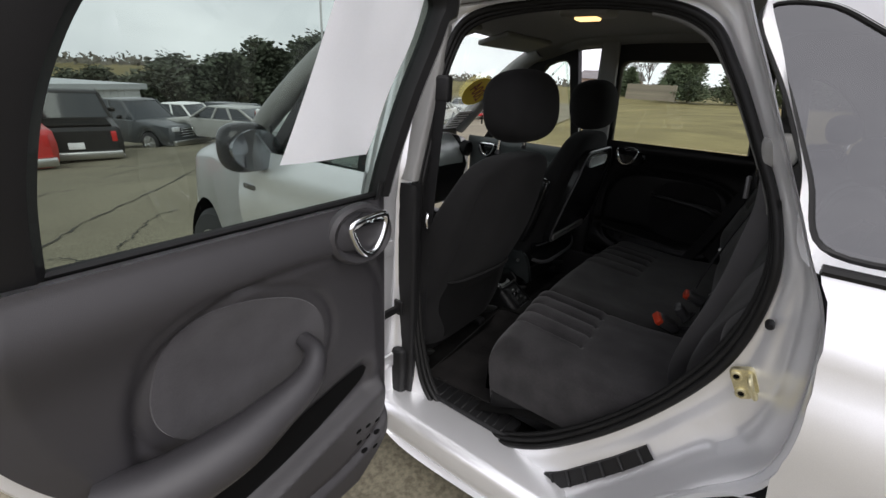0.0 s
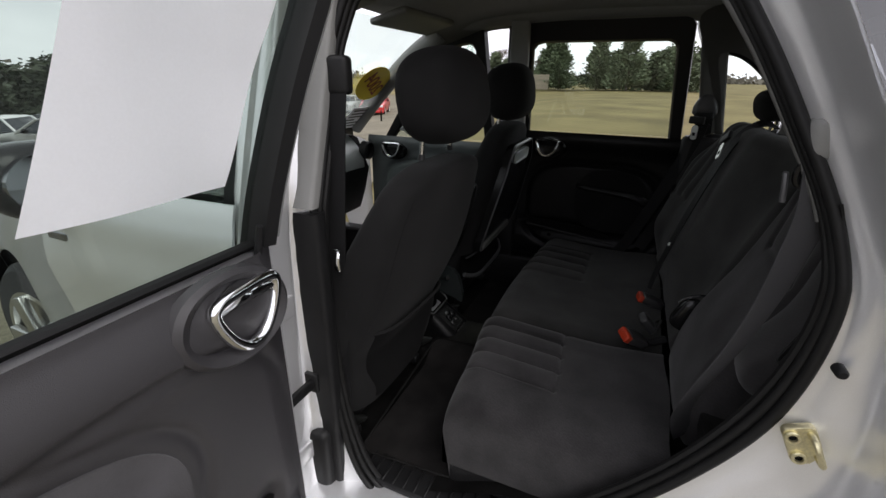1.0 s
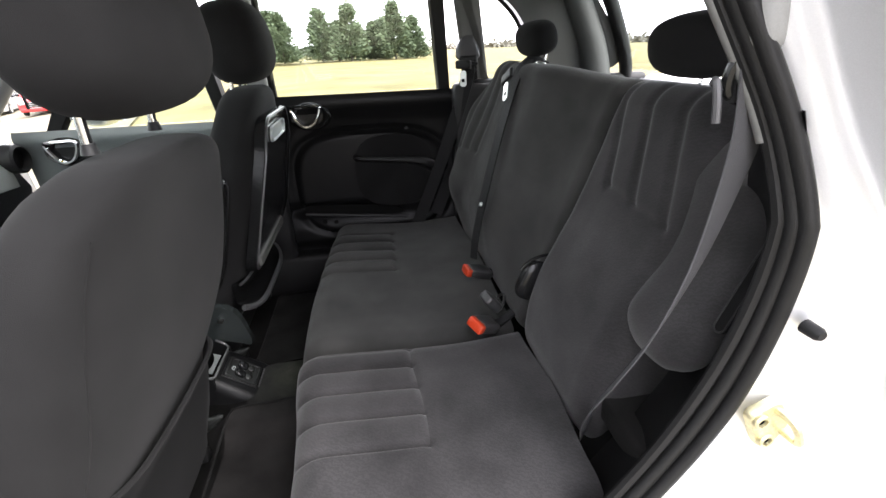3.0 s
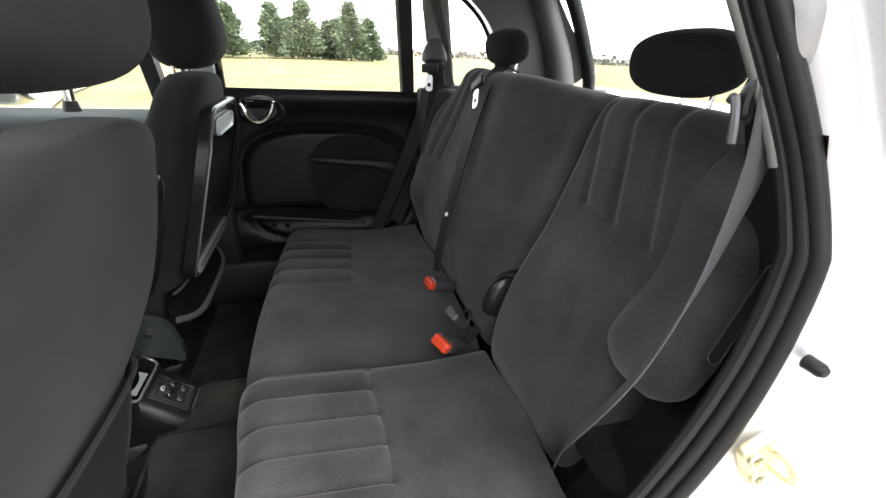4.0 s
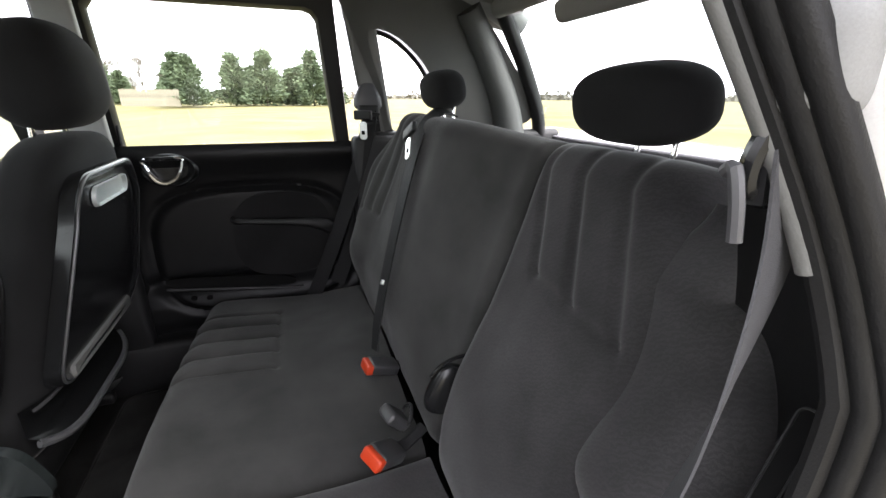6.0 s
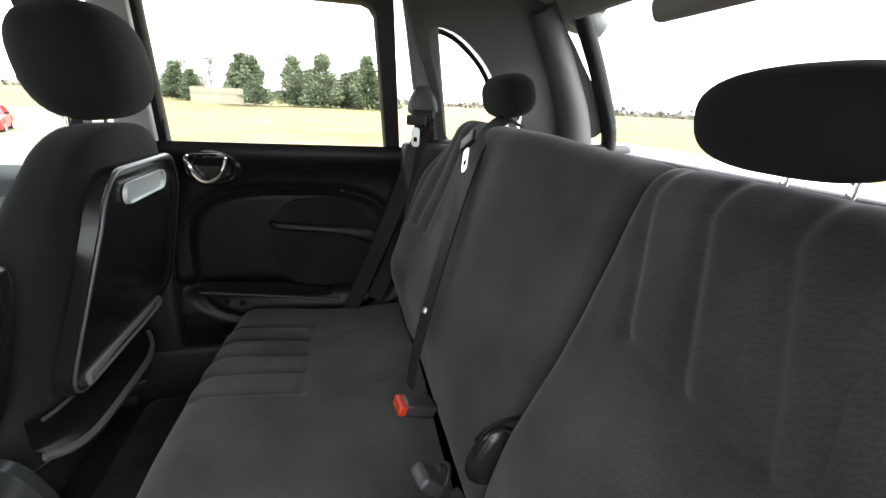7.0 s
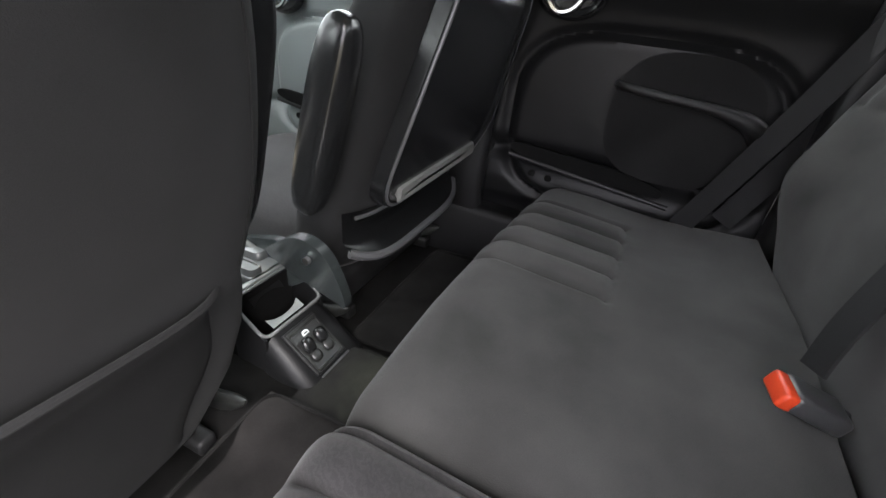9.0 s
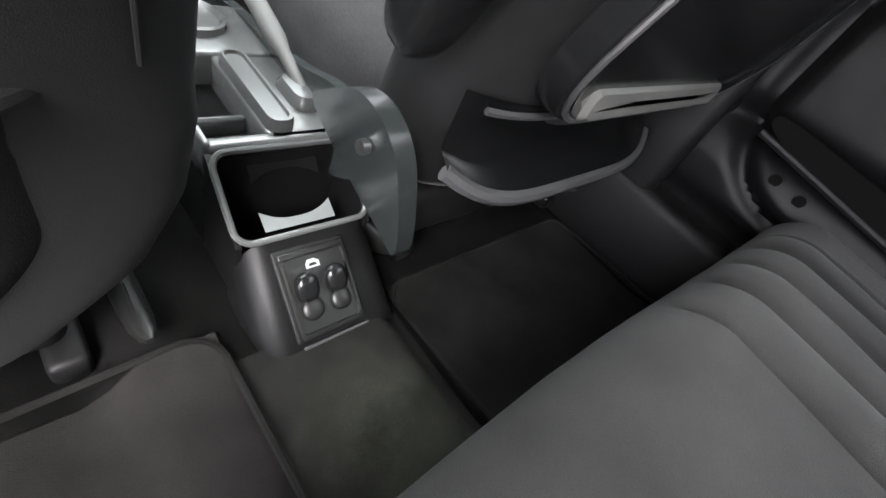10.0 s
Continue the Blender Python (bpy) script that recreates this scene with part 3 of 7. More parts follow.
def inner_door(side, y0, y1, label, rake=0.0, release=0.105, sill=1.05, mat=None):
    """A door's inner side with panel, cloth, armrest, pocket and a chrome release in a round bezel."""
    bm = B()
    grid(bm, lambda u, v: Vector((side * (0.70 - panel_x(y1 + (y0 - y1) * u, 0.40 + (sill - 0.40) * v + (1.05 - sill) * v, y0, y1)), y1 + (y0 - y1) * u, 0.40 + (sill - 0.40) * v)), 90, 80)
    door = part("door_panel", bm, mat or TRIM, car, label)
    hy, hz = y0 - release, sill - 0.07
    fx = side * 0.682
    # raised oval bezel
    bm = B()
    rings = []
    for d, k in ((0.0, 1.08), (0.012, 1.0), (0.016, 0.9), (0.010, 0.72), (-0.006, 0.60), (-0.008, 0.1)):
        rings.append([(fx - side * d, hy - 0.012 + 0.072 * k * math.cos(a), hz + 0.048 * k * math.sin(a)) for a in (2 * math.pi * i / 40 for i in range(40))])
    loft(bm, rings)
    bez = part("release_bezel", bm, GLOSSY, door)
    bm = B()
    tri = spline([(fx - side * 0.016, hy + 0.048, hz + 0.028), (fx - side * 0.018, hy, hz + 0.034), (fx - side * 0.018, hy - 0.05, hz + 0.030), (fx - side * 0.016, hy - 0.032, hz - 0.018), (fx - side * 0.014, hy, hz - 0.036), (fx - side * 0.014, hy + 0.028, hz - 0.022)], 40, True)
    tube(bm, tri, 0.007, 8, True)
    part("release_handle", bm, CHROME, door, "chrome release ring")
    bm = B()
    pts = spline([(fx - side * 0.0, y0 - 0.325, 0.800), (fx - side * 0.034, y0 - 0.34, 0.800), (fx - side * 0.044, y0 - 0.43, 0.794), (fx - side * 0.046, y0 - 0.54, 0.784), (fx - side * 0.034, y0 - 0.60, 0.765), (fx - side * 0.0, y0 - 0.625, 0.735)], 28)
    tube(bm, pts, [0.009 + 0.012 * smooth(0.45, 0.85, i / 27) for i in range(28)], 12, flat=1.0)
    part("pull_handle", bm, PLASTIC, door, "black pull handle")
    bm = B()
    cy = y0 - 0.47
    ring = [(fx + side * 0.001, cy + 0.15 * spow(math.cos(a), 0.75), 0.74 + 0.14 * spow(math.sin(a), 0.75)) for a in (2 * math.pi * i / 48 for i in range(48))]
    plate(bm, ring, (-side * 0.010, 0, 0))
    part("cloth_insert", bm, FABRIC if mat in (None, SATIN) else mat, door)
    # black plate over the pocket groove, painting the shade of its opening
    bm = B()
    slot = [(fx - side * 0.004, y0 - 0.30 + 0.19 * spow(math.cos(a), 0.7), 0.597 + 0.020 * spow(math.sin(a), 0.7) + 0.02 * math.cos(a)) for a in (2 * math.pi * i / 40 for i in range(40))]
    plate(bm, slot, (-side * 0.012, 0, 0))
    part("pocket_slot_shade", bm, BLACKVOID, door, "shade of the map pocket opening, laid on in black")
    bm = B()
    tube(bm, [(fx - side * 0.014, y0 - 0.11 - 0.40 * i / 16, 0.574 + 0.02 - 0.045 * i / 16) for i in range(17)], 0.006, 8)
    part("pocket_lip", bm, PLASTIC, door)
    # thin black discs painting the dark inside of the speaker holes
    for dy, dz in ((0.015, 0.022), (0.040, 0.052), (-0.005, 0.05), (-0.030, 0.018), (0.012, -0.012)):
        bm = B()
        hx = 0.70 - panel_x(y0 - 0.19 + dy, 0.528 + dz, y0, y1)
        tube(bm, [(side * (hx + 0.003), y0 - 0.19 + dy, 0.528 + dz), (side * (hx - 0.0012), y0 - 0.19 + dy, 0.528 + dz)], 0.0095, 12)
        part("speaker_hole_shade", bm, BLACKVOID, door)
    # window: frame of black rubber round a clear pane
    top = [(y0 - 0.075 - 0.05 * rake, sill - 0.005), (y0 - 0.085 - 0.41 * rake, 1.36), (y0 - 0.10 - 0.44 * rake, 1.378), (y0 - 0.13 - 0.46 * rake, 1.385),
           (y1 + 0.125, 1.385), (y1 + 0.105, 1.378), (y1 + 0.092, 1.36), (y1 + 0.055, sill)]
    ring = [Vector((side * (0.725 - lean(z)), y, z)) for y, z in top]
    mid_y = (y0 + y1) / 2 - 0.2 * rake
    def wider(k, up, x):
        out = []
        for y, z in top:
            yy = y + k * (1 if y > mid_y else -1)
            zz = z + (up if z > 1.2 else -0.02)
            out.append(Vector((side * (0.725 + x - lean(zz)), yy, zz)))
        return out
    bm = B()
    loft(bm, [wider(0.0, 0.0, 0.008), wider(0.0, 0.0, -0.012), wider(0.006, 0.006, -0.024), wider(0.045, 0.075, -0.024), wider(0.05, 0.08, 0.008), wider(0.0, 0.0, 0.008)], ends=False)
    fr = part("window_frame", bm, RUBBER, door)
    flat_pane("glass", ring, 0.004, GLASS, door)
    bm = B()
    tube(bm, [(side * 0.69, y0 - 0.075, 1.03), (side * 0.69, y0 - 0.075, 1.085)], [0.005, 0.004], 8)
    part("lock_pin", bm, PLASTIC, door)
    return door


# same trim as the open door; its shade is put into a blacker colour
inner_door(1, 0.02, -0.69, "rear door trim, blackened for its shade, with padded top and chrome release", 0.0, 0.17, 1.03, SATIN)
# paler grey-green trim here: windscreen light put into the colour
inner_door(1, 0.80, 0.10, "grey front door trim", 1.0, 0.14, 0.96, shader("windscreen_lit_door_trim", (0.115, 0.128, 0.127), 0.45, 0, 0.06, 900, 0.06, 4, 0.2))
# left front door: inner trim and window only (its skin is above)
inner_door(-1, 0.82, 0.18, "grey front door trim", 1.0, 0.14, 1.0)


def wing_mirror(side, y=1.0, x=0.84, mat=None, tip=0.0, out=0.0):
    bm = B()
    pillow(bm, (side * x, y, 1.03), (0.088, 0.06, 0.082), 0.7, 0.8)
    box(bm, (side * 0.74, y + 0.01, 1.01), (0.08, 0.05, 0.05), 0.015)
    m = part("wing_mirror", bm, mat or GLOSSY, car, "oval wing mirror")
    bm = B()
    ring = [(side * x + 0.076 * math.cos(a), y - 0.068 - out * 0.7 + tip * math.sin(a) + side * out * math.cos(a), 1.03 + 0.066 * math.sin(a)) for a in (2 * math.pi * i / 32 for i in range(32))]
    plate(bm, ring, (0, 0.02, 0))
    part("mirror_glass", bm, shader("mirror_glass", (0.22, 0.23, 0.24), 0.05, 1.0), m)


wing_mirror(-1, 0.68, 0.83, out=0.016)
wing_mirror(1, 0.60, 0.84, SILVER, 0.012)

# side trim under the right door and behind it
for c, sz in (((0.675, 0.2, 0.33), (0.09, 2.0, 0.20)), ((0.645, -0.76, 0.72), (0.07, 0.16, 0.66)), ((0.66, 0.03, 0.72), (0.05, 0.13, 0.70)), ((-0.66, 0.62, 0.33), (0.09, 1.1, 0.20))):
    bm = B()
    box(bm, c, sz, 0.02)
    part("sill_trim", bm, PLASTIC, car)

# floor pan, tunnel, cargo floor and inner side walls
bm = B()
def floor_z(x, y):
    z = 0.27 + 0.10 * smooth(-0.12, -0.42, y) + 0.05 * smooth(0.16, 0.10, abs(x)) * smooth(-0.40, -0.15, y)
    return z + 0.004 * noise.noise((x * 9, y * 9, 0))
grid(bm, lambda u, v: Vector(((u - 0.5) * 1.24, -0.66 + 1.85 * v, floor_z((u - 0.5) * 1.24, -0.66 + 1.85 * v))), 90, 90)
bmesh.ops.solidify(bm, geom=bm.faces[:], thickness=0.02)
part("floor_carpet", bm, CARPET, car, "worn charcoal floor carpet")
# worn carpet over the low tunnel, and a bound mat in each footwell
WORN = shader("worn_green_grey_carpet", (0.030, 0.031, 0.0245), 1.0, 0, 0.4, 1300, 0.6, 16, 0.6, sheen=0.02, spec=0.05)
wn_, wl_ = WORN.node_tree.nodes, WORN.node_tree.links
wc_, wd_, wr_, wx_ = wn_.new("ShaderNodeTexCoord"), wn_.new("ShaderNodeVectorMath"), wn_.new("ShaderNodeMapRange"), wn_.new("ShaderNodeMixRGB")
wz_, wa_ = wn_.new("ShaderNodeTexNoise"), wn_.new("ShaderNodeMath")
wd_.operation, wa_.operation = "LENGTH", "MULTIPLY_ADD"
wz_.inputs["Scale"].default_value = 14.0
wa_.inputs[1].default_value = 0.16
wr_.inputs["From Min"].default_value, wr_.inputs["From Max"].default_value = 0.10, 0.21
wx_.inputs[2].default_value = (0.0105, 0.0102, 0.0099, 1)
wl_.new(wc_.outputs["Object"], wd_.inputs[0])
wl_.new(wc_.outputs["Object"], wz_.inputs["Vector"])
wl_.new(wz_.outputs["Fac"], wa_.inputs[0])
wl_.new(wd_.outputs["Value"], wa_.inputs[2])
wl_.new(wa_.outputs[0], wr_.inputs["Value"])
wl_.new(wr_.outputs["Result"], wx_.inputs["Fac"])
wb_ = wn_["Principled BSDF"]
wl_.new(wb_.inputs["Base Color"].links[0].from_socket, wx_.inputs[1])
wl_.new(wx_.outputs["Color"], wb_.inputs["Base Color"])
bm = B()
def hump(u, v):
    x, y = 0.057 + (u - 0.5) * 0.215, -0.25 + 0.275 * v
    return Vector((x, y, floor_z(x, y) + 0.003 + 0.012 * math.sin(math.pi * u) ** 0.7 * smooth(1.0, 0.8, v)))
grid(bm, hump, 24, 24)
part("tunnel_carpet", bm, WORN, car, "worn green grey carpet on the low tunnel")
for x0, x1 in ((-0.58, -0.052), (0.170, 0.60)):
    bm = B()
    grid(bm, lambda u, v: Vector((x0 + (x1 - x0) * u, -0.24 + 0.30 * v, floor_z(x0 + (x1 - x0) * u, -0.24 + 0.30 * v) + 0.008)), 24, 20)
    # left mat is worn, with the open door's light put into its colour
    mat_ = part("floor_mat", bm, LITMAT if x0 < 0 else CARPET, car, "worn charcoal floor mat, paler for the light from the open door" if x0 < 0 else "charcoal floor mat")
    bm = B()
    tube(bm, [Vector(((x0 + x1) / 2 + x, -0.09 + y, floor_z((x0 + x1) / 2 + x, -0.09 + y) + 0.009)) for x, y in rrect(x1 - x0, 0.30, 0.03, 5)], 0.0035, 6, True)
    part("mat_edge", bm, CARPET, mat_)
bm = B()
box(bm, (0, -1.08, 0.60), (1.30, 0.72, 0.05), 0.01)
part("cargo_floor", bm, CARPET, car)
for s in (-1, 1):
    bm = B()
    box(bm, (s * (0.62 if s < 0 else 0.645), -1.12 if s < 0 else -1.09, 0.80), (0.05, 0.54 if s < 0 else 0.68, 0.46 if s < 0 else 0.52), 0.02)
    part("cargo_side_trim", bm, PLASTIC, car)
bm = B()
box(bm, (-0.605, -0.14, 0.268), (0.085, 0.36, 0.02), 0.006)
sill = part("sill_plate", bm, PLASTIC, car, "black ribbed sill plate")
bm = B()
for k in range(11):
    box(bm, (-0.605, -0.29 + 0.030 * k, 0.280), (0.075, 0.006, 0.008), 0.002, None, 1)
part("sill_rib", bm, PLASTIC, sill)

# ---------------------------------------------------------------- the open rear door, in its own frame
HINGE, DIR = Vector((-0.845, -0.005, 0)), Vector((-0.9995, -0.03, 0)).normalized()
NOR = Vector((DIR.y, -DIR.x, 0)) * 1.0
if NOR.y > 0:
    NOR = -NOR


def on_door(s, z, n=0.0):
    """A place s along the door from its hinge, at height z, n towards its cabin side."""
    p = HINGE + DIR * s + NOR * (n + lean(z) * 1.0)
    return Vector((p.x, p.y, z))


EDGE = [(.02, 1.0), (.012, .95), (.012, .70), (.015, .42), (.03, .28), (.09, .20), (.22, .165), (.40, .18), (.52, .26), (.59, .40), (.67, .56), (.74, .70), (.78, .84), (.77, .95), (.74, 1.01), (.58, 1.008), (.30, 1.005)]
edge = spline([(s, 0, z) for s, z in EDGE], 120, True)


def clamp_edge(u, v):
    """Maps the unit square onto the door's outline: v rises, u runs from the hinge to the rear edge."""
    z = 0.17 + (1.012 - 0.17) * v
    s0 = 0.012 + 0.22 * smooth(0.42, 0.165, z) ** 2
    s1 = 0.30 + 0.455 * smooth(0.10, 0.80, z) + 0.02 * smooth(0.7, 0.9, z) - 0.02 * smooth(0.92, 1.04, z)
    return s0 + (s1 - s0) * u, z


def relief(s, z):
    n = 0.018 + 0.030 * bumpy(z, 0.94, 0.075)
    # large oval field and the cloth field within it, narrowing to the armrest
    q = (abs((s - 0.31) / 0.30) ** 2.8 + abs((z - 0.61) / 0.305) ** 2.8) ** (1 / 2.8)
    n -= 0.012 * bumpy(q, 1.0, 0.035)
    n -= 0.008 * smooth(1.02, 0.95, q)
    c, sn = math.cos(0.35), math.sin(0.35)
    a, b = (s - 0.40) * c + (z - 0.735) * sn, -(s - 0.40) * sn + (z - 0.735) * c
    q2 = (abs(a / 0.185) ** 2.6 + abs(b / 0.15) ** 2.6) ** (1 / 2.6)
    n -= 0.005 * bumpy(q2, 1.10, 0.05)
    # lower map pocket stands out, with a slot above it
    top = 0.505 - 0.25 * s
    n += 0.035 * smooth(top + 0.012, top - 0.02, z) * smooth(0.02, 0.06, s)
    slot = smooth(0.06, 0.11, s) * smooth(0.66, 0.5, s)
    n -= 0.024 * bumpy(z, top + 0.05, 0.04) * slot
    return max(n, -0.003)


bm = B()
grid(bm, lambda u, v: on_door(*clamp_edge(u, v), relief(*clamp_edge(u, v)) * min(1, 14 * u, 14 * (1 - u), 12 * v + 0.1)), 130, 130)
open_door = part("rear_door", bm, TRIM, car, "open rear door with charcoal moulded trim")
# steel shell behind the trim, a little larger, silver on the edge
bm = B()
big = [Vector((s + (s - 0.42) * 0.045, 0, z + (z - 0.6) * 0.035)) for s, _, z in edge]
rings = []
for n, k in ((-0.010, 0.985), (-0.016, 1.0), (-0.085, 1.02), (-0.105, 1.01), (-0.115, 0.98)):
    rings.append([on_door(0.42 + (p.x - 0.42) * k, min(0.6 + (p.z - 0.6) * k, 1.012 + min(0, n + 0.01) * 0.75), n) for p in big])
loft(bm, rings)
part("door_shell", bm, SILVER, open_door, "silver painted door shell")

# window frame and pane
WIN = [(.045, 1.01), (.035, 1.10), (.005, 1.24), (-.035, 1.37), (-.03, 1.43), (.10, 1.46), (.34, 1.455), (.46, 1.425), (.545, 1.36), (.605, 1.25), (.636, 1.13), (.648, 1.01)]
win = spline([(s, 0, z) for s, z in WIN], 90)
bm = B()
rings = []
for p, q in zip(win, win[1:] + [win[-1] * 2 - win[-2]]):
    d = (q - p).normalized()
    o = Vector((-d.z, 0, d.x))
    w = 0.085 if p.x > 0.45 else 0.06 if p.z > 1.40 else 0.036
    rings.append([on_door(p.x + o.x * a * w, p.z + o.z * a * w, b) for a, b in ((0, 0.0), (0.15, 0.016), (0.7, 0.022), (1.0, 0.012), (1.0, -0.03), (0, -0.025))])
loft(bm, rings)
part("window_frame", bm, PLASTIC, open_door, "black window surround")
bm = B()
rings = []
for p, q in zip(win, win[1:] + [win[-1] * 2 - win[-2]]):
    d = (q - p).normalized()
    o = Vector((-d.z, 0, d.x))
    w = 0.085 if p.x > 0.45 else 0.06 if p.z > 1.40 else 0.036
    rings.append([on_door(p.x + o.x * a, p.z + o.z * a, b) for a, b in ((w, -0.032), (w, 0.0), (w + 0.03, -0.008), (w + 0.03, -0.05), (w, -0.05))])
loft(bm, rings)
part("outer_frame", bm, FRAMEGREY, open_door, "dull silver outer window frame")
bm = B()
ring = [on_door(p.x, p.z, -0.012) for p in win] + [on_door(0.64, 0.985, -0.012), on_door(0.045, 0.985, -0.012)]
plate(bm, ring, NOR * -0.004)
g = part("glass", bm, DOORGLASS, open_door, "clear door glass")
g.visible_shadow = False
bm = B()
tube(bm, [on_door(0.03 + 0.63 * i / 20, 1.013, -0.004) for i in range(21)], 0.008, 8)
part("glass_seal", bm, RUBBER, open_door)

# chrome release in an oval recess
def door_oval(k, n, c=(0.128, 0.945), r=(0.098, 0.072)):
    out = []
    for i in range(48):
        a = 2 * math.pi * i / 48
        x, y = r[0] * k * math.cos(a), r[1] * k * math.sin(a)
        out.append(on_door(c[0] + x * 0.97 - y * 0.24, c[1] + x * 0.24 + y * 0.97, n))
    return out


bm = B()
loft(bm, [door_oval(k, n) for k, n in ((1.0, 0.034), (0.97, 0.046), (0.88, 0.052), (0.74, 0.046), (0.66, 0.032), (0.2, 0.028))])
part("release_bezel", bm, TRIM, open_door)
bm = B()
hc = (0.112, 0.943)
tri = spline([on_door(hc[0] + a, hc[1] + b, 0.050) for a, b in ((.052, .030), (.0, .040), (-.050, .036), (-.046, -.002), (-.020, -.040), (.012, -.044), (.040, -.014))], 60, True)
tube(bm, tri, 0.0085, 10, True)
part("release_handle", bm, CHROME, open_door, "chrome release ring")
bm = B()
pts = [on_door(hc[0] + 0.05 - 0.10 * i / 12, hc[1] + 0.026 + 0.010 * math.sin(math.pi * i / 12), 0.046) for i in range(13)]
tube(bm, pts, [0.010 + 0.007 * math.sin(math.pi * i / 12) for i in range(13)], 10, flat=0.6)
part("release_lever", bm, CHROME, open_door)
# cloth field
bm = B()
c, sn = math.cos(0.35), math.sin(0.35)
def cloth(k, n):
    out = []
    for i in range(64):
        a = 2 * math.pi * i / 64
        x, y = 0.178 * k * spow(math.cos(a), 0.8), 0.143 * k * spow(math.sin(a), 0.8)
        s, z = 0.40 + x * c - y * sn, 0.735 + x * sn + y * c
        out.append(on_door(s, z, relief(s, z) + n))
    return out
loft(bm, [cloth(1.0, -0.004), cloth(0.985, 0.003)] + [cloth(1 - 0.96 * k / 12, 0.004) for k in range(1, 13)])
part("cloth_insert", bm, TRIMCLOTH, open_door, "grey cloth insert")
# armrest with its pull grip
bm = B()
pts = spline([on_door(s, z, n) for s, z, n in ((.285, .74, .02), (.29, .728, .065), (.33, .695, .088), (.42, .665, .092), (.50, .645, .088), (.60, .63, .065), (.67, .62, .02))], 36)
tube(bm, pts, [0.018 + 0.034 * smooth(0, 0.8, i / 35) for i in range(36)], 16, flat=1.0)
part("armrest", bm, TRIM, open_door, "black armrest with pull grip")
# black sheet laid on the shallow groove for the pocket's inner shade
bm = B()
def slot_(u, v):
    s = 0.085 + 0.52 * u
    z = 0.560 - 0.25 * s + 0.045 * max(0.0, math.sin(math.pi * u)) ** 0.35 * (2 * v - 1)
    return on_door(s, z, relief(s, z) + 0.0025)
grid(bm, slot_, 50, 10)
part("pocket_slot_shade", bm, BLACKVOID, open_door, "shade of the map pocket opening, laid on in black")
# black pads that paint the shade in the speaker holes
for a, b in ((0, 0), (.034, .006), (.068, .012), (.0, -.04), (.034, -.034), (.068, -.028), (.017, -.075), (.05, -.069)):
    bm = B()
    p = on_door(0.09 + a, 0.385 + b, relief(0.09 + a, 0.385 + b) - 0.004)
    pillow(bm, p, (0.012, 0.006, 0.007), 0.8, 0.8, None, 12, 6)
    part("speaker_hole_shade", bm, BLACKVOID, open_door)
# hinges, check strap and lock pin
for z in (0.40, 0.80):
    bm = B()
    box(bm, (-0.755, 0.098, z), (0.075, 0.010, 0.05), 0.004)
    box(bm, (-0.800, 0.080, z), (0.012, 0.045, 0.05), 0.004)
    tube(bm, [(-0.795, 0.098, z - 0.035), (-0.795, 0.098, z + 0.035)], 0.009, 12)
    part("hinge", bm, SILVER, open_door)
bm = B()
box(bm, (-0.765, 0.075, 0.60), (0.11, 0.014, 0.024), 0.004)
box(bm, (-0.712, 0.078, 0.60), (0.012, 0.034, 0.05), 0.004)
part("check_strap", bm, PLASTIC, open_door)
bm = B()
tube(bm, [on_door(0.055, 1.0, 0.02), on_door(0.055, 1.05, 0.02)], [0.006, 0.005], 8)
part("lock_pin", bm, PLASTIC, open_door)

# striker, bump stop and vent in the jamb
bm = B()
def on_plate(a, b, out_):
    """A place on the striker plate, turned a little in the jamb; out_ stands away from it."""
    return Vector((-0.668 - out_, -0.803 + 0.90 * a + 0.44 * b, 0.758 - 0.44 * a + 0.90 * b))
loft(bm, [[on_plate(x * k, y * k, n) for x, y in rrect(0.042, 0.064, 0.010, 5)] for k, n in ((1.0, 0.0), (1.0, 0.008), (0.95, 0.011), (0.5, 0.011), (0.1, 0.011))])
striker = part("door_striker", bm, ZINC, car, "yellow zinc door striker")
bm = B()
tube(bm, spline([on_plate(-0.012, -0.020, 0.006), on_plate(-0.013, -0.020, 0.026), on_plate(-0.013, -0.012, 0.034), on_plate(-0.013, 0.012, 0.034), on_plate(-0.013, 0.020, 0.026), on_plate(-0.012, 0.020, 0.006)], 20), 0.0045, 8)
part("striker_loop", bm, ZINC, striker)
for b in (-0.018, 0.018):
    bm = B()
    loft(bm, [[on_plate(0.010 + r * math.cos(a), b + r * math.sin(a), n) for a in (2 * math.pi * i / 16 for i in range(16))] for r, n in ((0.0105, 0.008), (0.0105, 0.015), (0.009, 0.0165), (0.006, 0.0165), (0.0055, 0.012), (0.001, 0.012))])
    screw_ = part("screw", bm, ZINC, striker)
    bm = B()
    tube(bm, [on_plate(0.010, b, 0.0122), on_plate(0.010, b, 0.0132)], 0.0052, 10)
    part("screw_socket", bm, BLACKVOID, screw_)
bm = B()
tube(bm, [(-0.672, -0.806, 0.893), (-0.688, -0.806, 0.893), (-0.692, -0.806, 0.893)], [0.008, 0.0075, 0.005], 14)
part("bump_stop", bm, RUBBER, car)
bm = B()
low, high, deep = ring_between(0.72, 0.033), ring_between(0.46, 0.021), ring_between(0.60, 0.026)
span = [i for i, p in enumerate(deep) if -0.70 < p.y < -0.46 and p.z < 0.70]
sheets = [[bm.verts.new(side_[i] + Vector((dx, 0, 0))) for i in span] for side_, dx in ((low, 0.004), (low, -0.005), (high, -0.005), (high, 0.004))]
for a_, b_ in zip(sheets, sheets[1:]):
    for i_ in range(len(span) - 1):
        bm.faces.new((a_[i_], a_[i_ + 1], b_[i_ + 1], b_[i_]))
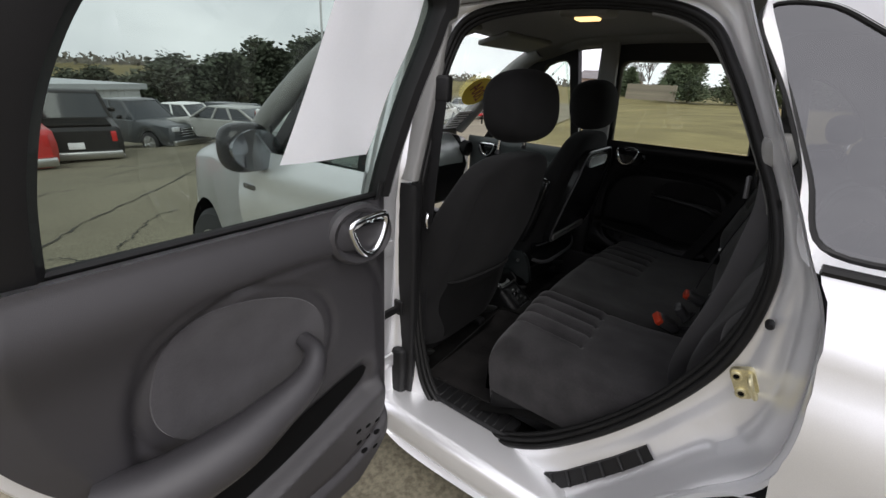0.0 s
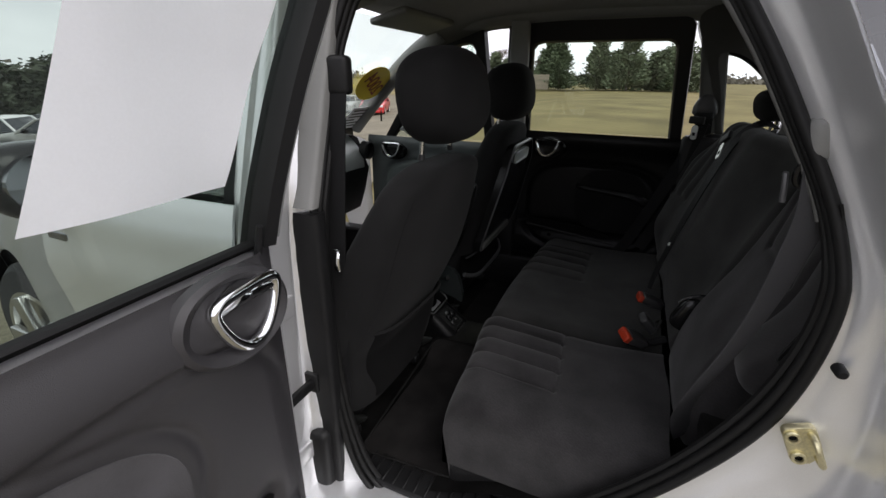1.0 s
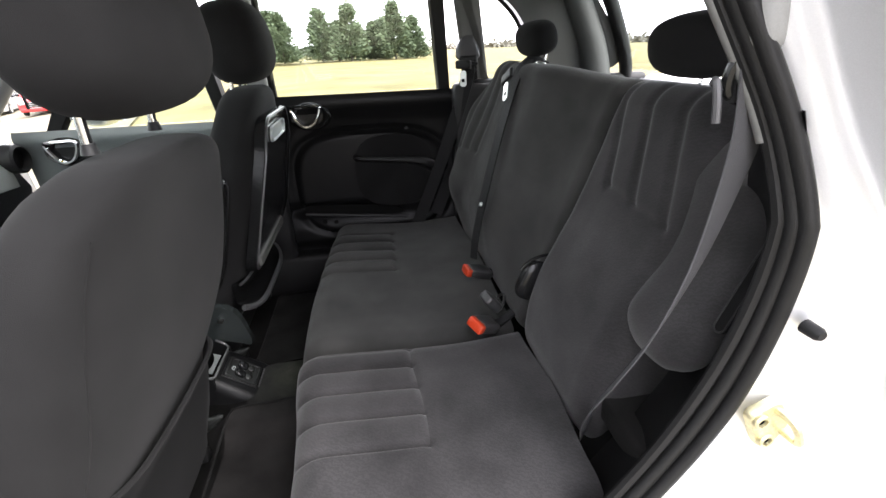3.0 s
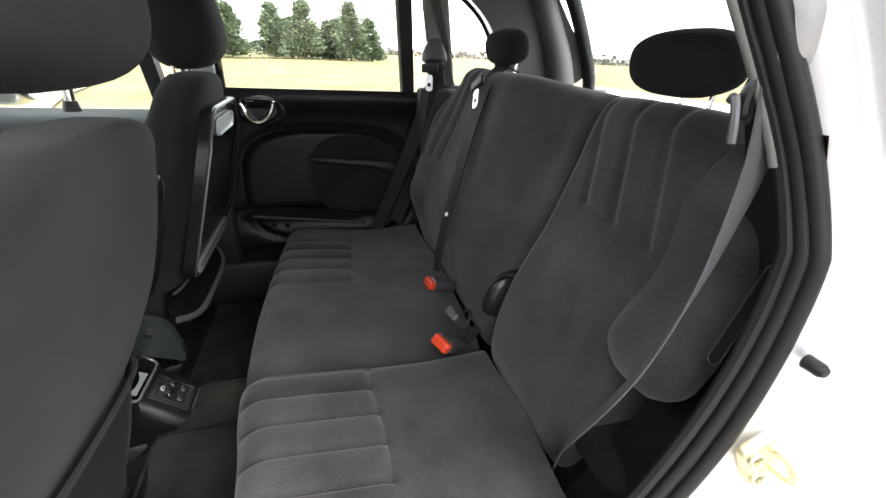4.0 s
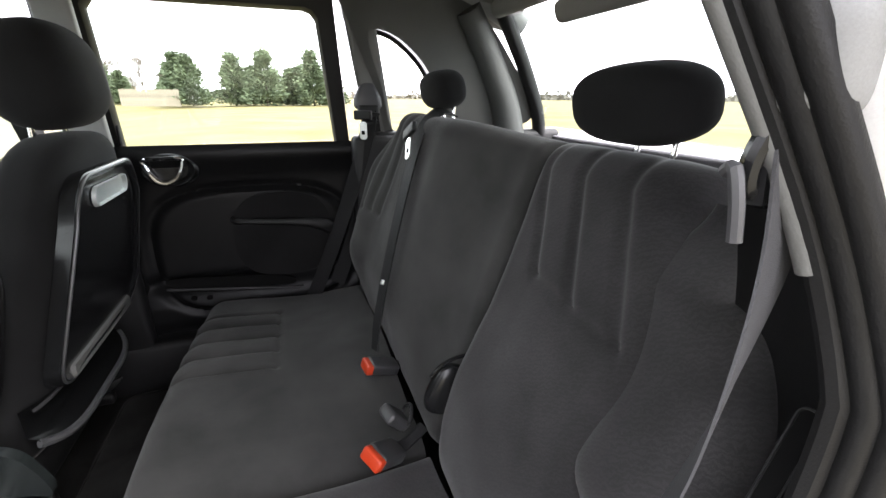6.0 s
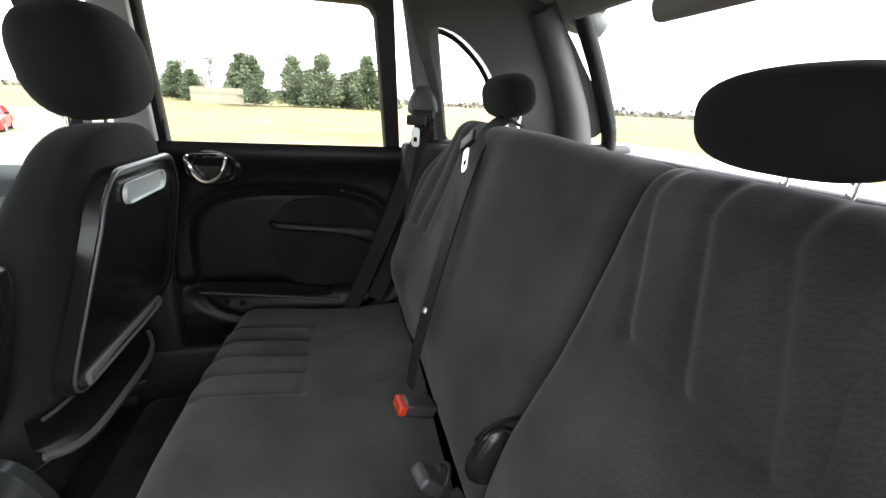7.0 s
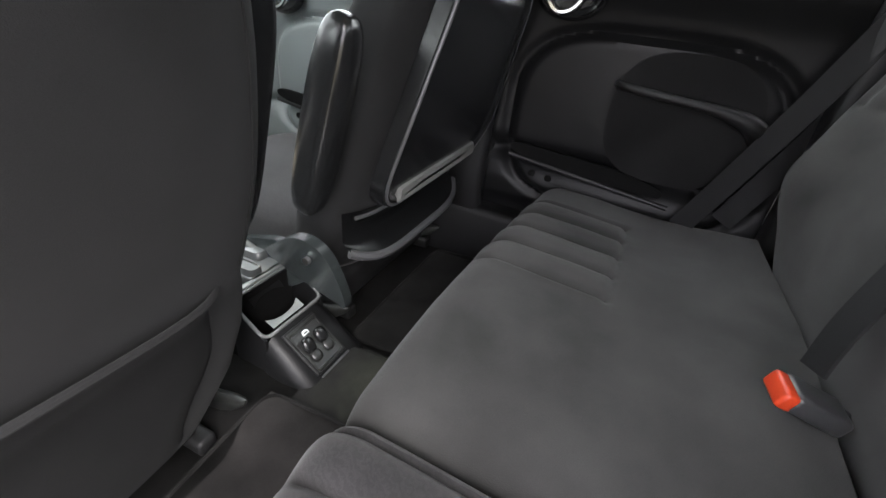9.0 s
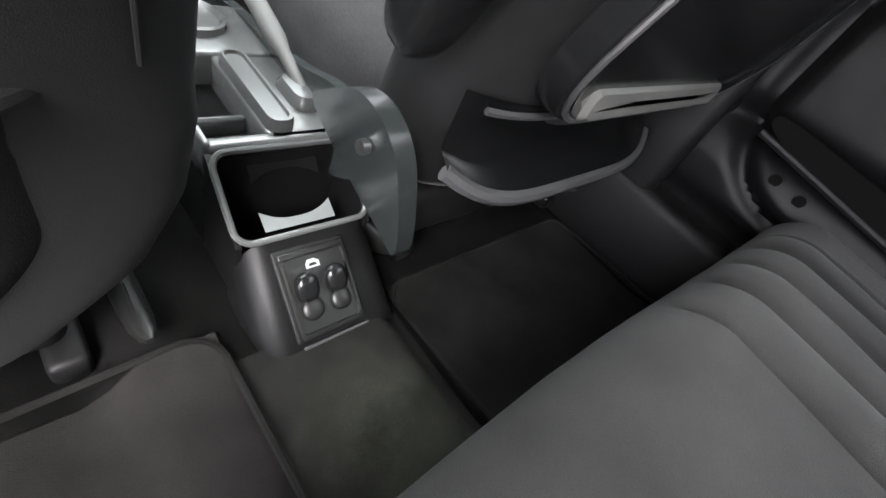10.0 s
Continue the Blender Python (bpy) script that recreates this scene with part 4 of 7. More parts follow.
vent = part("body_vent", bm, PLASTIC, car, "black ribbed vent flap")
for i in span[1:-1:2]:
    bm = B()
    tube(bm, [low[i] + Vector((-0.006, 0, 0)), high[i] + Vector((-0.006, 0, 0))], 0.004, 6)
    part("vent_rib", bm, PLASTIC, vent)

# sheet of paper taped to the door's window, blank side in
bm = B()
def sheet(u, v):
    s, z = 0.322 - 0.212 * u - 0.105 * v, 1.124 + 0.30 * v - 0.004 * u
    curl = 0.006 * math.sin(5 * u + 3 * v) * (1 - v) + 0.004 * math.sin(9 * u * v + 1)
    return on_door(s, z, 0.004 + curl + 0.012 * (1 - v))
grid(bm, sheet, 24, 30)
bmesh.ops.solidify(bm, geom=bm.faces[:], thickness=0.0004)
tagged(part("paper_sheet", bm, PAPER), "blank white paper sheet taped to the door window", "paper")

# ---------------------------------------------------------------- rear bench
def sew(x, lines, w=0.006, depth=0.006):
    """Depth of the stitched grooves at x."""
    return -depth * sum(bumpy(x, c, w) for c in lines)


def cushion(name, x0, x1, ribs, label, rib_y=(-0.43, -0.20), open_l=True, open_r=True, floor=0.37, top=0.545):
    """A seat cushion: flat padded top with stitched ribs, rolled front edge, skirt down to the base."""
    bm = B()
    y0, y1 = -0.675, -0.200
    def prof(v):
        # along the top, then over a rolled edge, then down the skirt
        if v < 0.62:
            return y0 + (y1 - 0.06 - y0) * v / 0.62, 0.0, 0.0
        if v < 0.84:
            a = (v - 0.62) / 0.22 * math.pi / 2
            return y1 - 0.06 + 0.06 * math.sin(a), -0.06 * (1 - math.cos(a)), a
        w = (v - 0.84) / 0.16
        return y1 - 0.02 * w, -0.06 - (top - 0.06 - floor) * w, math.pi / 2
    def f(u, v):
        x = x0 + (x1 - x0) * u
        y, dz, a = prof(v)
        edge = min((x - x0) if open_l else 9, (x1 - x) if open_r else 9)
        r = 0.05
        ez = -0.035 * (1 - math.sqrt(max(0, 1 - (1 - min(1, edge / r)) ** 2)))
        z = top + dz + ez + 0.012 * math.sin(math.pi * u) - 0.018 * bumpy(y, -0.50, 0.18)
        inrib = smooth(rib_y[0] - 0.006, rib_y[0] + 0.006, y) if ribs else 0
        g = 0.0
        if ribs:
            lo, hi = min(ribs), max(ribs)
            g = sew(x, ribs, 0.006, 0.008) * inrib * smooth(1.25, 0.5, a)
            inside = smooth(lo - 0.02, lo, x) * smooth(hi + 0.02, hi, x)
            g -= 0.006 * bumpy(y, rib_y[0], 0.006) * inside
            g += 0.006 * inrib * inside * abs(math.sin((x - lo) / ((hi - lo) / (len(ribs) - 1)) * math.pi)) * smooth(1.4, 0.6, a)
        g += 0.0015 * noise.noise((x * 16, y * 16, 3))
        y += 0.036 * smooth(0.62, 0.12, abs(x)) * smooth(-0.55, -0.26, y)
        return Vector((x, y + g * math.sin(a) + 0.003 * math.sin(3 * u * math.pi), z + g * math.cos(a)))
    rows = grid(bm, f, 130, 120)
    low = [[bm.verts.new((r[0].co.x, r[0].co.y, floor)) for r in rows], [bm.verts.new((r[-1].co.x, r[-1].co.y, floor)) for r in rows]]
    for j in range(len(rows) - 1):
        bm.faces.new((rows[j][0], rows[j + 1][0], low[0][j + 1], low[0][j]))
        bm.faces.new((rows[j][-1], low[1][j], low[1][j + 1], rows[j + 1][-1]))
    return bm


BACK_UP, BACK_OUT = Vector((0, -0.32, 0.947)).normalized(), Vector((0, 0.947, 0.32)).normalized()
BACK_FOOT, BACK_H = Vector((0, -0.675, 0.52)), 0.575


def back(x_in, x_out, sgn, ribs, rib_v=(0.47, 0.97), wide=False, slant=0.0):
    """A seat back leaning to the rear. x_in, x_out: functions of the height v."""
    up, fwd, foot, H = BACK_UP, BACK_OUT, BACK_FOOT, BACK_H
    bm = B()
    def f(u, v):
        # v: 0 bottom .. 0.86 top edge, then rolled over to the rear
        vv = min(v / 0.86, 1.0)
        a = max(0.0, (v - 0.86) / 0.14) * math.pi
        x = x_in(vv) + (x_out(vv) - x_in(vv)) * u
        d = min(u, 1 - u) * abs(x_out(vv) - x_in(vv))
        inner_side = u < 0.5
        e = (0.022 if inner_side else 0.055) * (1 - math.sqrt(max(0, 1 - (1 - min(1, d / (0.03 if inner_side else 0.06))) ** 2)))
        b = 0.05 * (1 - math.sqrt(max(0, 1 - (1 - min(1, vv * H / 0.07)) ** 2)))
        n = 0.02 * bumpy(vv, 0.32, 0.22) - e - b
        if not wide:
            n += 0.004 * bumpy(u, 0.45, 0.3)
        if wide:
            n = 0.012 * bumpy(u, 0.86, 0.1) + 0.065 * smooth(-0.13, 0.14, x) * smooth(0.0, 0.35, vv) + 0.03 * smooth(0.42, 0.54, x) * smooth(0.0, 0.3, vv) * smooth(1.05, 0.75, vv) - e - b
        g = 0.0
        if ribs:
            lo, hi = min(ribs), max(ribs)
            xs = x + slant * (1 - vv)
            inside = smooth(lo - 0.015, lo, xs) * smooth(hi + 0.015, hi, xs)
            vlow = rib_v[0] - 0.05 * abs(x - x_in(0.5)) / 0.3
            inrib = smooth(vlow - 0.008, vlow + 0.008, vv)
            g = sew(xs, ribs, 0.010, 0.006) * inrib - 0.004 * bumpy(vv, vlow, 0.016) * inside
        g += 0.002 * noise.noise((x * 12, vv * 8, 7))
        base = foot + up * (H * vv) + fwd * (n + g)
        if a > 0:
            base += up * (0.05 * math.sin(a)) - fwd * (0.05 * (1 - math.cos(a)))
        return Vector((x, base.y, base.z))
    rows = grid(bm, f, 130, 130)
    # close sides and rear
    J = len(rows)
    rear = []
    for r in rows:
        rear.append([bm.verts.new(r[k].co - fwd * 0.075) for k in (0, -1)])
    top = rows[-1]
    for j in range(J - 1):
        bm.faces.new((rows[j][0], rows[j + 1][0], rear[j + 1][0], rear[j][0]))
        bm.faces.new((rows[j][-1], rear[j][1], rear[j + 1][1], rows[j + 1][-1]))
        bm.faces.new((rear[j][0], rear[j + 1][0], rear[j + 1][1], rear[j][1]))
    return bm


def head_rest(parent, c, half, drop, post_dx, tilt=-12, post=0.0055):
    bm = B()
    pillow(bm, c, half, 0.75, 0.72, turned(tilt))
    ob = part("head_rest", bm, FABRIC, parent)
    off = -0.022 - (0.02 if c[0] < 0 else 0) if post < 0.005 else 0.02
    for s in (-1, 1):
        bm = B()
        tube(bm, [(c[0] + s * post_dx, c[1] + off, c[2] - half[2] * 0.8), (c[0] + s * post_dx, c[1] + off + drop * 0.12, c[2] - half[2] - drop)], post, 10)
        part("head_rest_post", bm, CHROME, parent, "chrome post")
        if post < 0.005:
            continue
        bm = B()
        tube(bm, [(c[0] + s * post_dx, c[1] + 0.02 + drop * 0.1, c[2] - half[2] - drop + 0.002), (c[0] + s * post_dx, c[1] + 0.02 + drop * 0.12, c[2] - half[2] - drop - 0.010)], [0.007, 0.010], 12)
        part("post_sleeve", bm, PLASTIC, parent)
    return ob


LEFT_RIBS = [-0.455, -0.385, -0.315, -0.245, -0.178]
RIGHT_RIBS = [0.205, 0.28, 0.355, 0.43, 0.50]
seat = thing("rear_seat", (-0.37, -0.45, 0.30), "narrow rear seat in charcoal cloth with ribbed velour", "car seat", "rear seats")
part("cushion", cushion("cushion", -0.60, -0.157, LEFT_RIBS, "", (-0.43, -0.2), top=0.562), VELOUR, seat, "ribbed grey velour cushion")
part("backrest", back(lambda v: -0.160 - 0.012 * smooth(0.2, 0.0, v), lambda v: -0.487 + 0.06 * smooth(0.8, 1.0, v) ** 1.5, -1, [-0.19, -0.275, -0.36], (0.75, 0.97), slant=0.24), VELOUR, seat)
bm = B()
rings = []
for k in range(41):
    t = k / 40
    v = 0.40 + 0.62 * t
    w = 0.076 * math.sqrt(max(0.0004, 1 - (1 - min(1, t / 0.16)) ** 2)) * (1 - 0.75 * smooth(0.70, 1.0, t))
    d = 0.037 * math.sqrt(max(0.0004, 1 - (1 - min(1, t / 0.16)) ** 2)) * (1 - 0.7 * smooth(0.72, 1.0, t))
    c = Vector((-0.515 + 0.06 * smooth(0.70, 1.02, v), 0, 0)) + BACK_FOOT + BACK_UP * (BACK_H * v) - BACK_OUT * (0.016 + 0.020 * smooth(0.10, 0.45, t) + 0.012 * smooth(0.7, 1.0, t))
    rings.append([c + Vector((1, 0, 0)) * (w * spow(math.cos(a), 0.8)) + BACK_OUT * (d * spow(math.sin(a), 0.8)) for a in (2 * math.pi * j / 36 for j in range(36))])
loft(bm, rings)
part("side_bolster", bm, VELOUR, seat, "padded side bolster")
head_rest(seat, (-0.303, -0.905, 1.158), (0.106, 0.045, 0.048), 0.022, 0.031, -12, 0.004)
wide = thing("rear_seat", (0.20, -0.45, 0.30), "wide rear seat in charcoal cloth with plain middle place", "car seat", "rear seats")
part("cushion", cushion("cushion", -0.153, 0.655, RIGHT_RIBS, "", (-0.42, -0.2), top=0.556), SEATCLOTH, wide, "charcoal cushion with ribbed outer place")
part("backrest", back(lambda v: -0.152 + 0.03 * smooth(0.12, 0.0, v), lambda v: 0.54 + 0.05 * smooth(0.05, 0.35, v) - 0.06 * smooth(0.7, 1.0, v), 1, [0.38, 0.43, 0.48], (0.655, 0.97), wide=True, slant=-0.1), SEATCLOTH, wide)
head_rest(wide, (0.375, -0.885, 1.182), (0.104, 0.045, 0.048), 0.05, 0.037, -12, 0.0045)
for s, ob in ((-1, seat), (1, wide)):
    bm = B()
    box(bm, (-0.385 if s < 0 else 0.215, -0.42, 0.335), (0.40 if s < 0 else 0.74, 0.42, 0.08), 0.01)
    part("seat_base", bm, PLASTIC, ob)
# recliner lever between the two backs
bm = B()
pillow(bm, (-0.152, -0.712, 0.672), (0.018, 0.034, 0.050), 0.7, 0.8, turned(25))
rec = part("recliner_cover", bm, GLOSSY, wide, "shiny black recliner cover")
bm = B()
tube(bm, spline([(-0.152, -0.684, 0.702), (-0.152, -0.702, 0.722), (-0.152, -0.727, 0.732), (-0.152, -0.750, 0.734)], 12), 0.0035, 8)
part("recliner_lever", bm, GLOSSY, rec)


# ---------------------------------------------------------------- front seats
def lean_back(t):
    """How far ahead a front seat's back stands, from its foot (0) to its top (1)."""
    return 0.195 - 0.283 * t - 0.02 * math.sin(math.pi * t)


def front_seat(cx, inner, hard, label, tall=0.68):
    """inner: +1 when the middle of the car lies to the seat's right."""
    st = thing("front_seat", (cx, 0.3, 0.28), label, "car seat", "front seats")
    def lean_at(t):
        return 0.165 - 0.205 * t - 0.02 * math.sin(math.pi * t) if hard else lean_back(max(t, 0.24) + 0.25 * min(0.0, t - 0.24))
    def ring(t):
        z = 0.43 + tall * t
        y = lean_at(t)
        if hard:
            w = np.interp(t, (0, 0.2, 0.42, 0.58, 0.72, 0.84, 0.92, 0.97, 1.0), (0.245, 0.27, 0.28, 0.27, 0.25, 0.22, 0.185, 0.15, 0.115))
        else:
            w = np.interp(t, (-0.085, -0.04, 0, 0.1, 0.2, 0.42, 0.58, 0.72, 0.84, 0.92, 0.97, 1.0), (0.215, 0.245, 0.268, 0.292, 0.298, 0.280, 0.270, 0.262, 0.246, 0.224, 0.194, 0.15))
        d = 0.085 - 0.03 * smooth(0.5, 1.0, t)
        k = math.sqrt(max(0.0, 1 - max(0, (t - 0.93) / 0.07) ** 2)) * 0.35 + 0.65 if t > 0.93 else 1
        out = []
        for i in range(56):
            a = 2 * math.pi * i / 56
            px, py = spow(math.cos(a), 0.55), spow(math.sin(a), 0.62)
            yy = d * k * py + (0.045 * (abs(px) ** 3) * (0.4 if py > 0 else 0) * smooth(0.05, 0.4, t) * smooth(0.95, 0.6, t))
            out.append(Vector((cx - (0 if hard else 0.020 * smooth(0.4, 0.85, t)) + w * k * px, y + yy, z)))
        return out
    bm = B()
    loft(bm, [ring(t) for t in ([] if hard else [-0.085, -0.075, -0.05, -0.025]) + [i / 40 for i in range(37)] + [0.925, 0.94, 0.955, 0.97, 0.982, 0.992, 1.0]])
    backrest = part("backrest", bm, FABRIC, st)
    # cushion; the passenger's paler velour colour stands in for windscreen light
    bm = B()
    pillow(bm, (cx, 0.36, 0.46), (0.245, 0.28, 0.075), 0.45, 0.4)
    part("cushion", bm, VELOUR if hard else FABRIC, st)
    bm = B()
    box(bm, (cx, 0.34, 0.345), (0.40, 0.46, 0.09), 0.02)
    part("seat_base", bm, PLASTIC, st)
    for sx in (-1, 1):
        bm = B()
        box(bm, (cx + sx * 0.19, 0.34, 0.29), (0.032, 0.50, 0.032), 0.008)
        rail = part("seat_rail", bm, PLASTIC, st)
        bm = B()
        ex = cx + sx * (0.19 if sx != inner else 0.245)
        loft(bm, [[Vector((ex + x, y, z0_ + zz)) for x, zz in rrect(w_, h_, 0.3 * h_, 4)] for y, z0_, w_, h_ in ((0.060, 0.352, 0.006, 0.008), (0.068, 0.347, 0.014, 0.016), (0.090, 0.335, 0.022, 0.032), (0.14, 0.312, 0.026, 0.046), (0.20, 0.300, 0.026, 0.050))])
        part("rail_cover", bm, SWITCHGREY, rail, "dark grey pointed rail end cover")
    head_rest(st, (cx - 0.008 if inner > 0 else cx, -0.09 if inner > 0 else -0.035, 1.208 if inner > 0 else 1.198), (0.146 if inner > 0 else 0.134, 0.088, 0.105), 0.02, 0.082 if inner > 0 else 0.068, -8)
    # folding armrest, swung up beside the back, and the pivot cover under it
    ax = cx + inner * (0.272 if inner > 0 else 0.307)
    bm = B()
    pillow(bm, (ax - (0.020 if inner < 0 else 0), 0.035 if inner < 0 else 0.02, 0.758 if inner < 0 else 0.80), (0.03, 0.030, 0.155), 0.55, 0.6, turned(16))
    part("armrest", bm, GLOSSY, st, "black vinyl armrest folded up")
    if inner < 0:
        bm = B()
        rr = spline([(0.094 + (0.55 - z) * 0.30, y, z) for y, z in ((.185, .495), (.15, .527), (.10, .560), (.062, .562), (.036, .535), (.026, .48), (.024, .43), (.032, .403), (.055, .415), (.095, .432), (.15, .462))], 50, True)
        plate(bm, rr, (-0.022, 0, 0))
        # black plastic whose grey-green tint holds the light from the windscreen
        cov = part("pivot_cover", bm, shader("windscreen_lit_pivot_plastic", (0.022, 0.026, 0.026), 0.24, 0, 0.05, 700, 0.05, 8, 0.1), st, "smooth plastic pivot cover, greyed for windscreen light")
        bm = B()
        low = spline([(ax + 0.024, y, z) for y, z in ((.125, .43), (.13, .48), (.18, .505), (.30, .475), (.46, .455), (.56, .43), (.58, .37), (.40, .36), (.22, .385))], 44, True)
        plate(bm, low, (-0.016, 0, 0))
        part("side_shield", bm, cov.data.materials[0], st, "plastic side shield, greyed for windscreen light")
        bm = B()
        tube(bm, [(0.078, 0.075, 0.520), (0.070, 0.075, 0.520)], 0.007, 10)
        part("screw", bm, STEEL, cov)
    if hard:
        # hard folding back with raised rim, grab slot and lower bar
        def on_back(a, b, n):
            t = (b - 0.43) / tall
            return Vector((cx + a, lean_at(t) - 0.098 + 0.03 * smooth(0.5, 1.0, t) - n, b))
        def outline(k, n):
            ring_o = []
            for x, y in rrect(0.475, 0.42, 0.09, 8):
                up_ = smooth(-0.10, 0.21, y)
                ring_o.append(on_back((x * (1 - 0.24 * up_) + 0.020 * up_) * k - 0.022, 0.802 + y * k, n))
            return ring_o
        bm = B()
        loft(bm, [outline(1.02, -0.02), outline(1.02, 0.006), outline(0.985, 0.012), outline(0.95, 0.008), outline(0.93, 0.002), outline(0.5, 0.002), outline(0.05, 0.002)])
        shell = part("back_shell", bm, GLOSSY, backrest, "black hard plastic seat back")
        # thin grey line along the raised rim, a painted highlight
        bm = B()
        tube(bm, outline(1.0, 0.010), 0.003, 8, True)
        part("back_rim_highlight", bm, RIMGREY, backrest)
        # grab slot filled with pale silver to paint the glare in it
        bm = B()
        loft(bm, [[on_back(0.004 + x * k, 0.960 + y * k, n) for x, y in rrect(0.19, 0.040, 0.019, 6)] for k, n in ((1.10, 0.004), (1.06, 0.011), (1.0, 0.011), (0.92, 0.003), (0.3, 0.003))])
        part("grab_slot", bm, DASHSILVER, backrest, "grab slot at the top, pale for the glare in it")
        bm = B()
        loft(bm, [[Vector((cx - 0.005 + x, -0.006 - n, 0.612 + z)) for x, z in rrect(w_, h_, 0.008, 4)] for w_, h_, n in ((0.37, 0.034, -0.02), (0.37, 0.034, 0.006), (0.36, 0.026, 0.012), (0.20, 0.010, 0.012))])
        part("lower_bar", bm, GUIDEGREY, backrest, "grey pull bar across the seat back")
        # apron below the bar: hollow in the middle, rolled lip along its bottom edge
        bm = B()
        def apron(u, v):
            x = (u - 0.5) * 0.45
            e_ = abs(2 * u - 1) ** 5
            z = 0.592 - (0.104 - 0.028 * e_) * v
            y = 0.012 + 0.020 * math.sin(math.pi * min(1, v * 1.25)) * (1 - e_) - 0.020 * smooth(0.75, 1.0, v) + 0.035 * e_
            return Vector((cx - 0.052 + x, y, z))
        grid(bm, apron, 40, 24)
        bmesh.ops.solidify(bm, geom=bm.faces[:], thickness=0.012)
        ap = part("apron", bm, GLOSSY, backrest, "black plastic apron under the seat back")
        bm = B()
        tube(bm, [apron(i / 40, 1.0) + Vector((0, 0.004, 0)) for i in range(41)], 0.009, 8)
        part("apron_lip", bm, RIMGREY, ap)
        bm = B()
        tube(bm, [apron(i / 40, 0.16) + Vector((0, -0.003, 0)) for i in range(2, 24)], 0.004, 6)
        part("apron_edge", bm, RIMGREY, ap)
    else:
        # cloth map pocket over the lower half
        bm = B()
        def pocket(u, v):
            x = (u - 0.5) * (0.34 + 0.13 * smooth(0.0, 0.6, v))
            z = 0.395 + (0.265 - 0.05 * u) * v
            t = (z - 0.43) / tall
            y = lean_at(t) - 0.083
            return Vector((cx + x, y - 0.010 - 0.010 * math.sin(math.pi * u) * (0.4 + 0.6 * v) + 0.05 * abs(2 * u - 1) ** 8, z))
        grid(bm, pocket, 30, 24)
        bmesh.ops.solidify(bm, geom=bm.faces[:], thickness=0.005)
        pk = part("map_pocket", bm, FABRIC, backrest)
        bm = B()
        tube(bm, [pocket(i / 30, 1.0) + Vector((0, -0.003, 0.001)) for i in range(31)], 0.0045, 8)
        part("piping", bm, FABRIC, pk)
        # stitched seams where the side panels meet the rear panel
        for sx in (-1, 1):
            bm = B()
            def seam(t):
                r = ring(t)
                p = r[(42 + sx * 8) % 56]
                return p + Vector((0, -0.0005, 0))
            tube(bm, [seam(0.30 + 0.62 * i / 24) for i in range(25)], 0.0012, 6)
            part("seam", bm, FABRIC, backrest)
    return st


front_seat(-0.348, 1, False, "charcoal cloth driver seat with map pocket", 0.636)
front_seat(0.415, -1, True, "charcoal cloth passenger seat with hard folding back", 0.655)

# ---------------------------------------------------------------- belts and buckles
def tongue(parent, p, turn):
    bm = B()
    m = turn
    ring = []
    for x, y in rrect(0.024, 0.052, 0.009, 4):
        ring.append(Vector(p) + m @ Vector((x, 0, y)))
    plate(bm, ring, m @ Vector((0, 0.003, 0)))
    ob = part("belt_tongue", bm, STEEL, parent, "steel belt tongue")
    bm = B()
    box(bm, Vector(p) + m @ Vector((0, 0.0015, -0.006)), (0.011, 0.005, 0.012), 0.001, m, 1)
    part("slot", bm, BLACKVOID, ob)
    bm = B()
    box(bm, Vector(p) + m @ Vector((0, 0.0, 0.045)), (0.058, 0.012, 0.028), 0.005, m)
    part("tongue_grip", bm, PLASTIC, parent)


rb = thing("seat_belt", (0.60, -0.70, 0.50), "black seat belt hanging at the far side", "seat belt", "rear seat belts")
bm = B()
pts = spline([(0.625, -0.735, 1.15), (0.61, -0.725, 1.06), (0.625, -0.66, 0.86), (0.63, -0.58, 0.66), (0.62, -0.52, 0.53)], 30)
strip(bm, pts, (0.45, 0.9, 0), 0.047)
part("webbing", bm, DARKBELT, rb)
bm = B()
strip(bm, spline([(0.64, -0.74, 1.14), (0.655, -0.75, 1.0), (0.655, -0.70, 0.8), (0.64, -0.60, 0.56)], 20), (0.2, 0.95, 0), 0.047)
part("webbing", bm, DARKBELT, rb)
bm = B()
loft(bm, [[Vector((0.634 + x, -0.735 + y, z)) for x, y in rrect(w_, d_, 0.4 * w_, 5)] for w_, d_, z in ((0.034, 0.074, 1.128), (0.046, 0.086, 1.136), (0.046, 0.084, 1.158), (0.040, 0.066, 1.180), (0.030, 0.042, 1.200), (0.016, 0.018, 1.211))])
part("belt_guide", bm, RIMGREY, rb, "grey pointed shoulder guide")
bm = B()
for k_ in range(4):
    box(bm, (0.618, -0.735, 1.118 - 0.011 * k_), (0.030, 0.062 - 0.004 * k_, 0.007), 0.003, turned(8 * (-1) ** k_, 0, 0))
part("folded_webbing", bm, DARKBELT, rb)
bm = B()
box(bm, (0.622, -0.733, 1.125), (0.03, 0.065, 0.03), 0.008)
part("belt_loop", bm, PLASTIC, rb)
tongue(rb, (0.600, -0.712, 1.066), turned(0, 0, 55))

cb = thing("seat_belt", (0.12, -0.66, 0.56), "black middle seat belt lying on the backrest", "seat belt", "rear seat belts")
bm = B()
strip(bm, spline([(0.325, -0.895, 1.125), (0.302, -0.850, 1.128), (0.265, -0.795, 1.085), (0.215, -0.745, 0.985), (0.165, -0.690, 0.835), (0.125, -0.645, 0.685), (0.10, -0.630, 0.615)], 40), (1, 0, 0.25), 0.047)
part("webbing", bm, DARKBELT, cb)
tongue(cb, (0.222, -0.752, 1.052), turned(20, 30, 15))
bm = B()
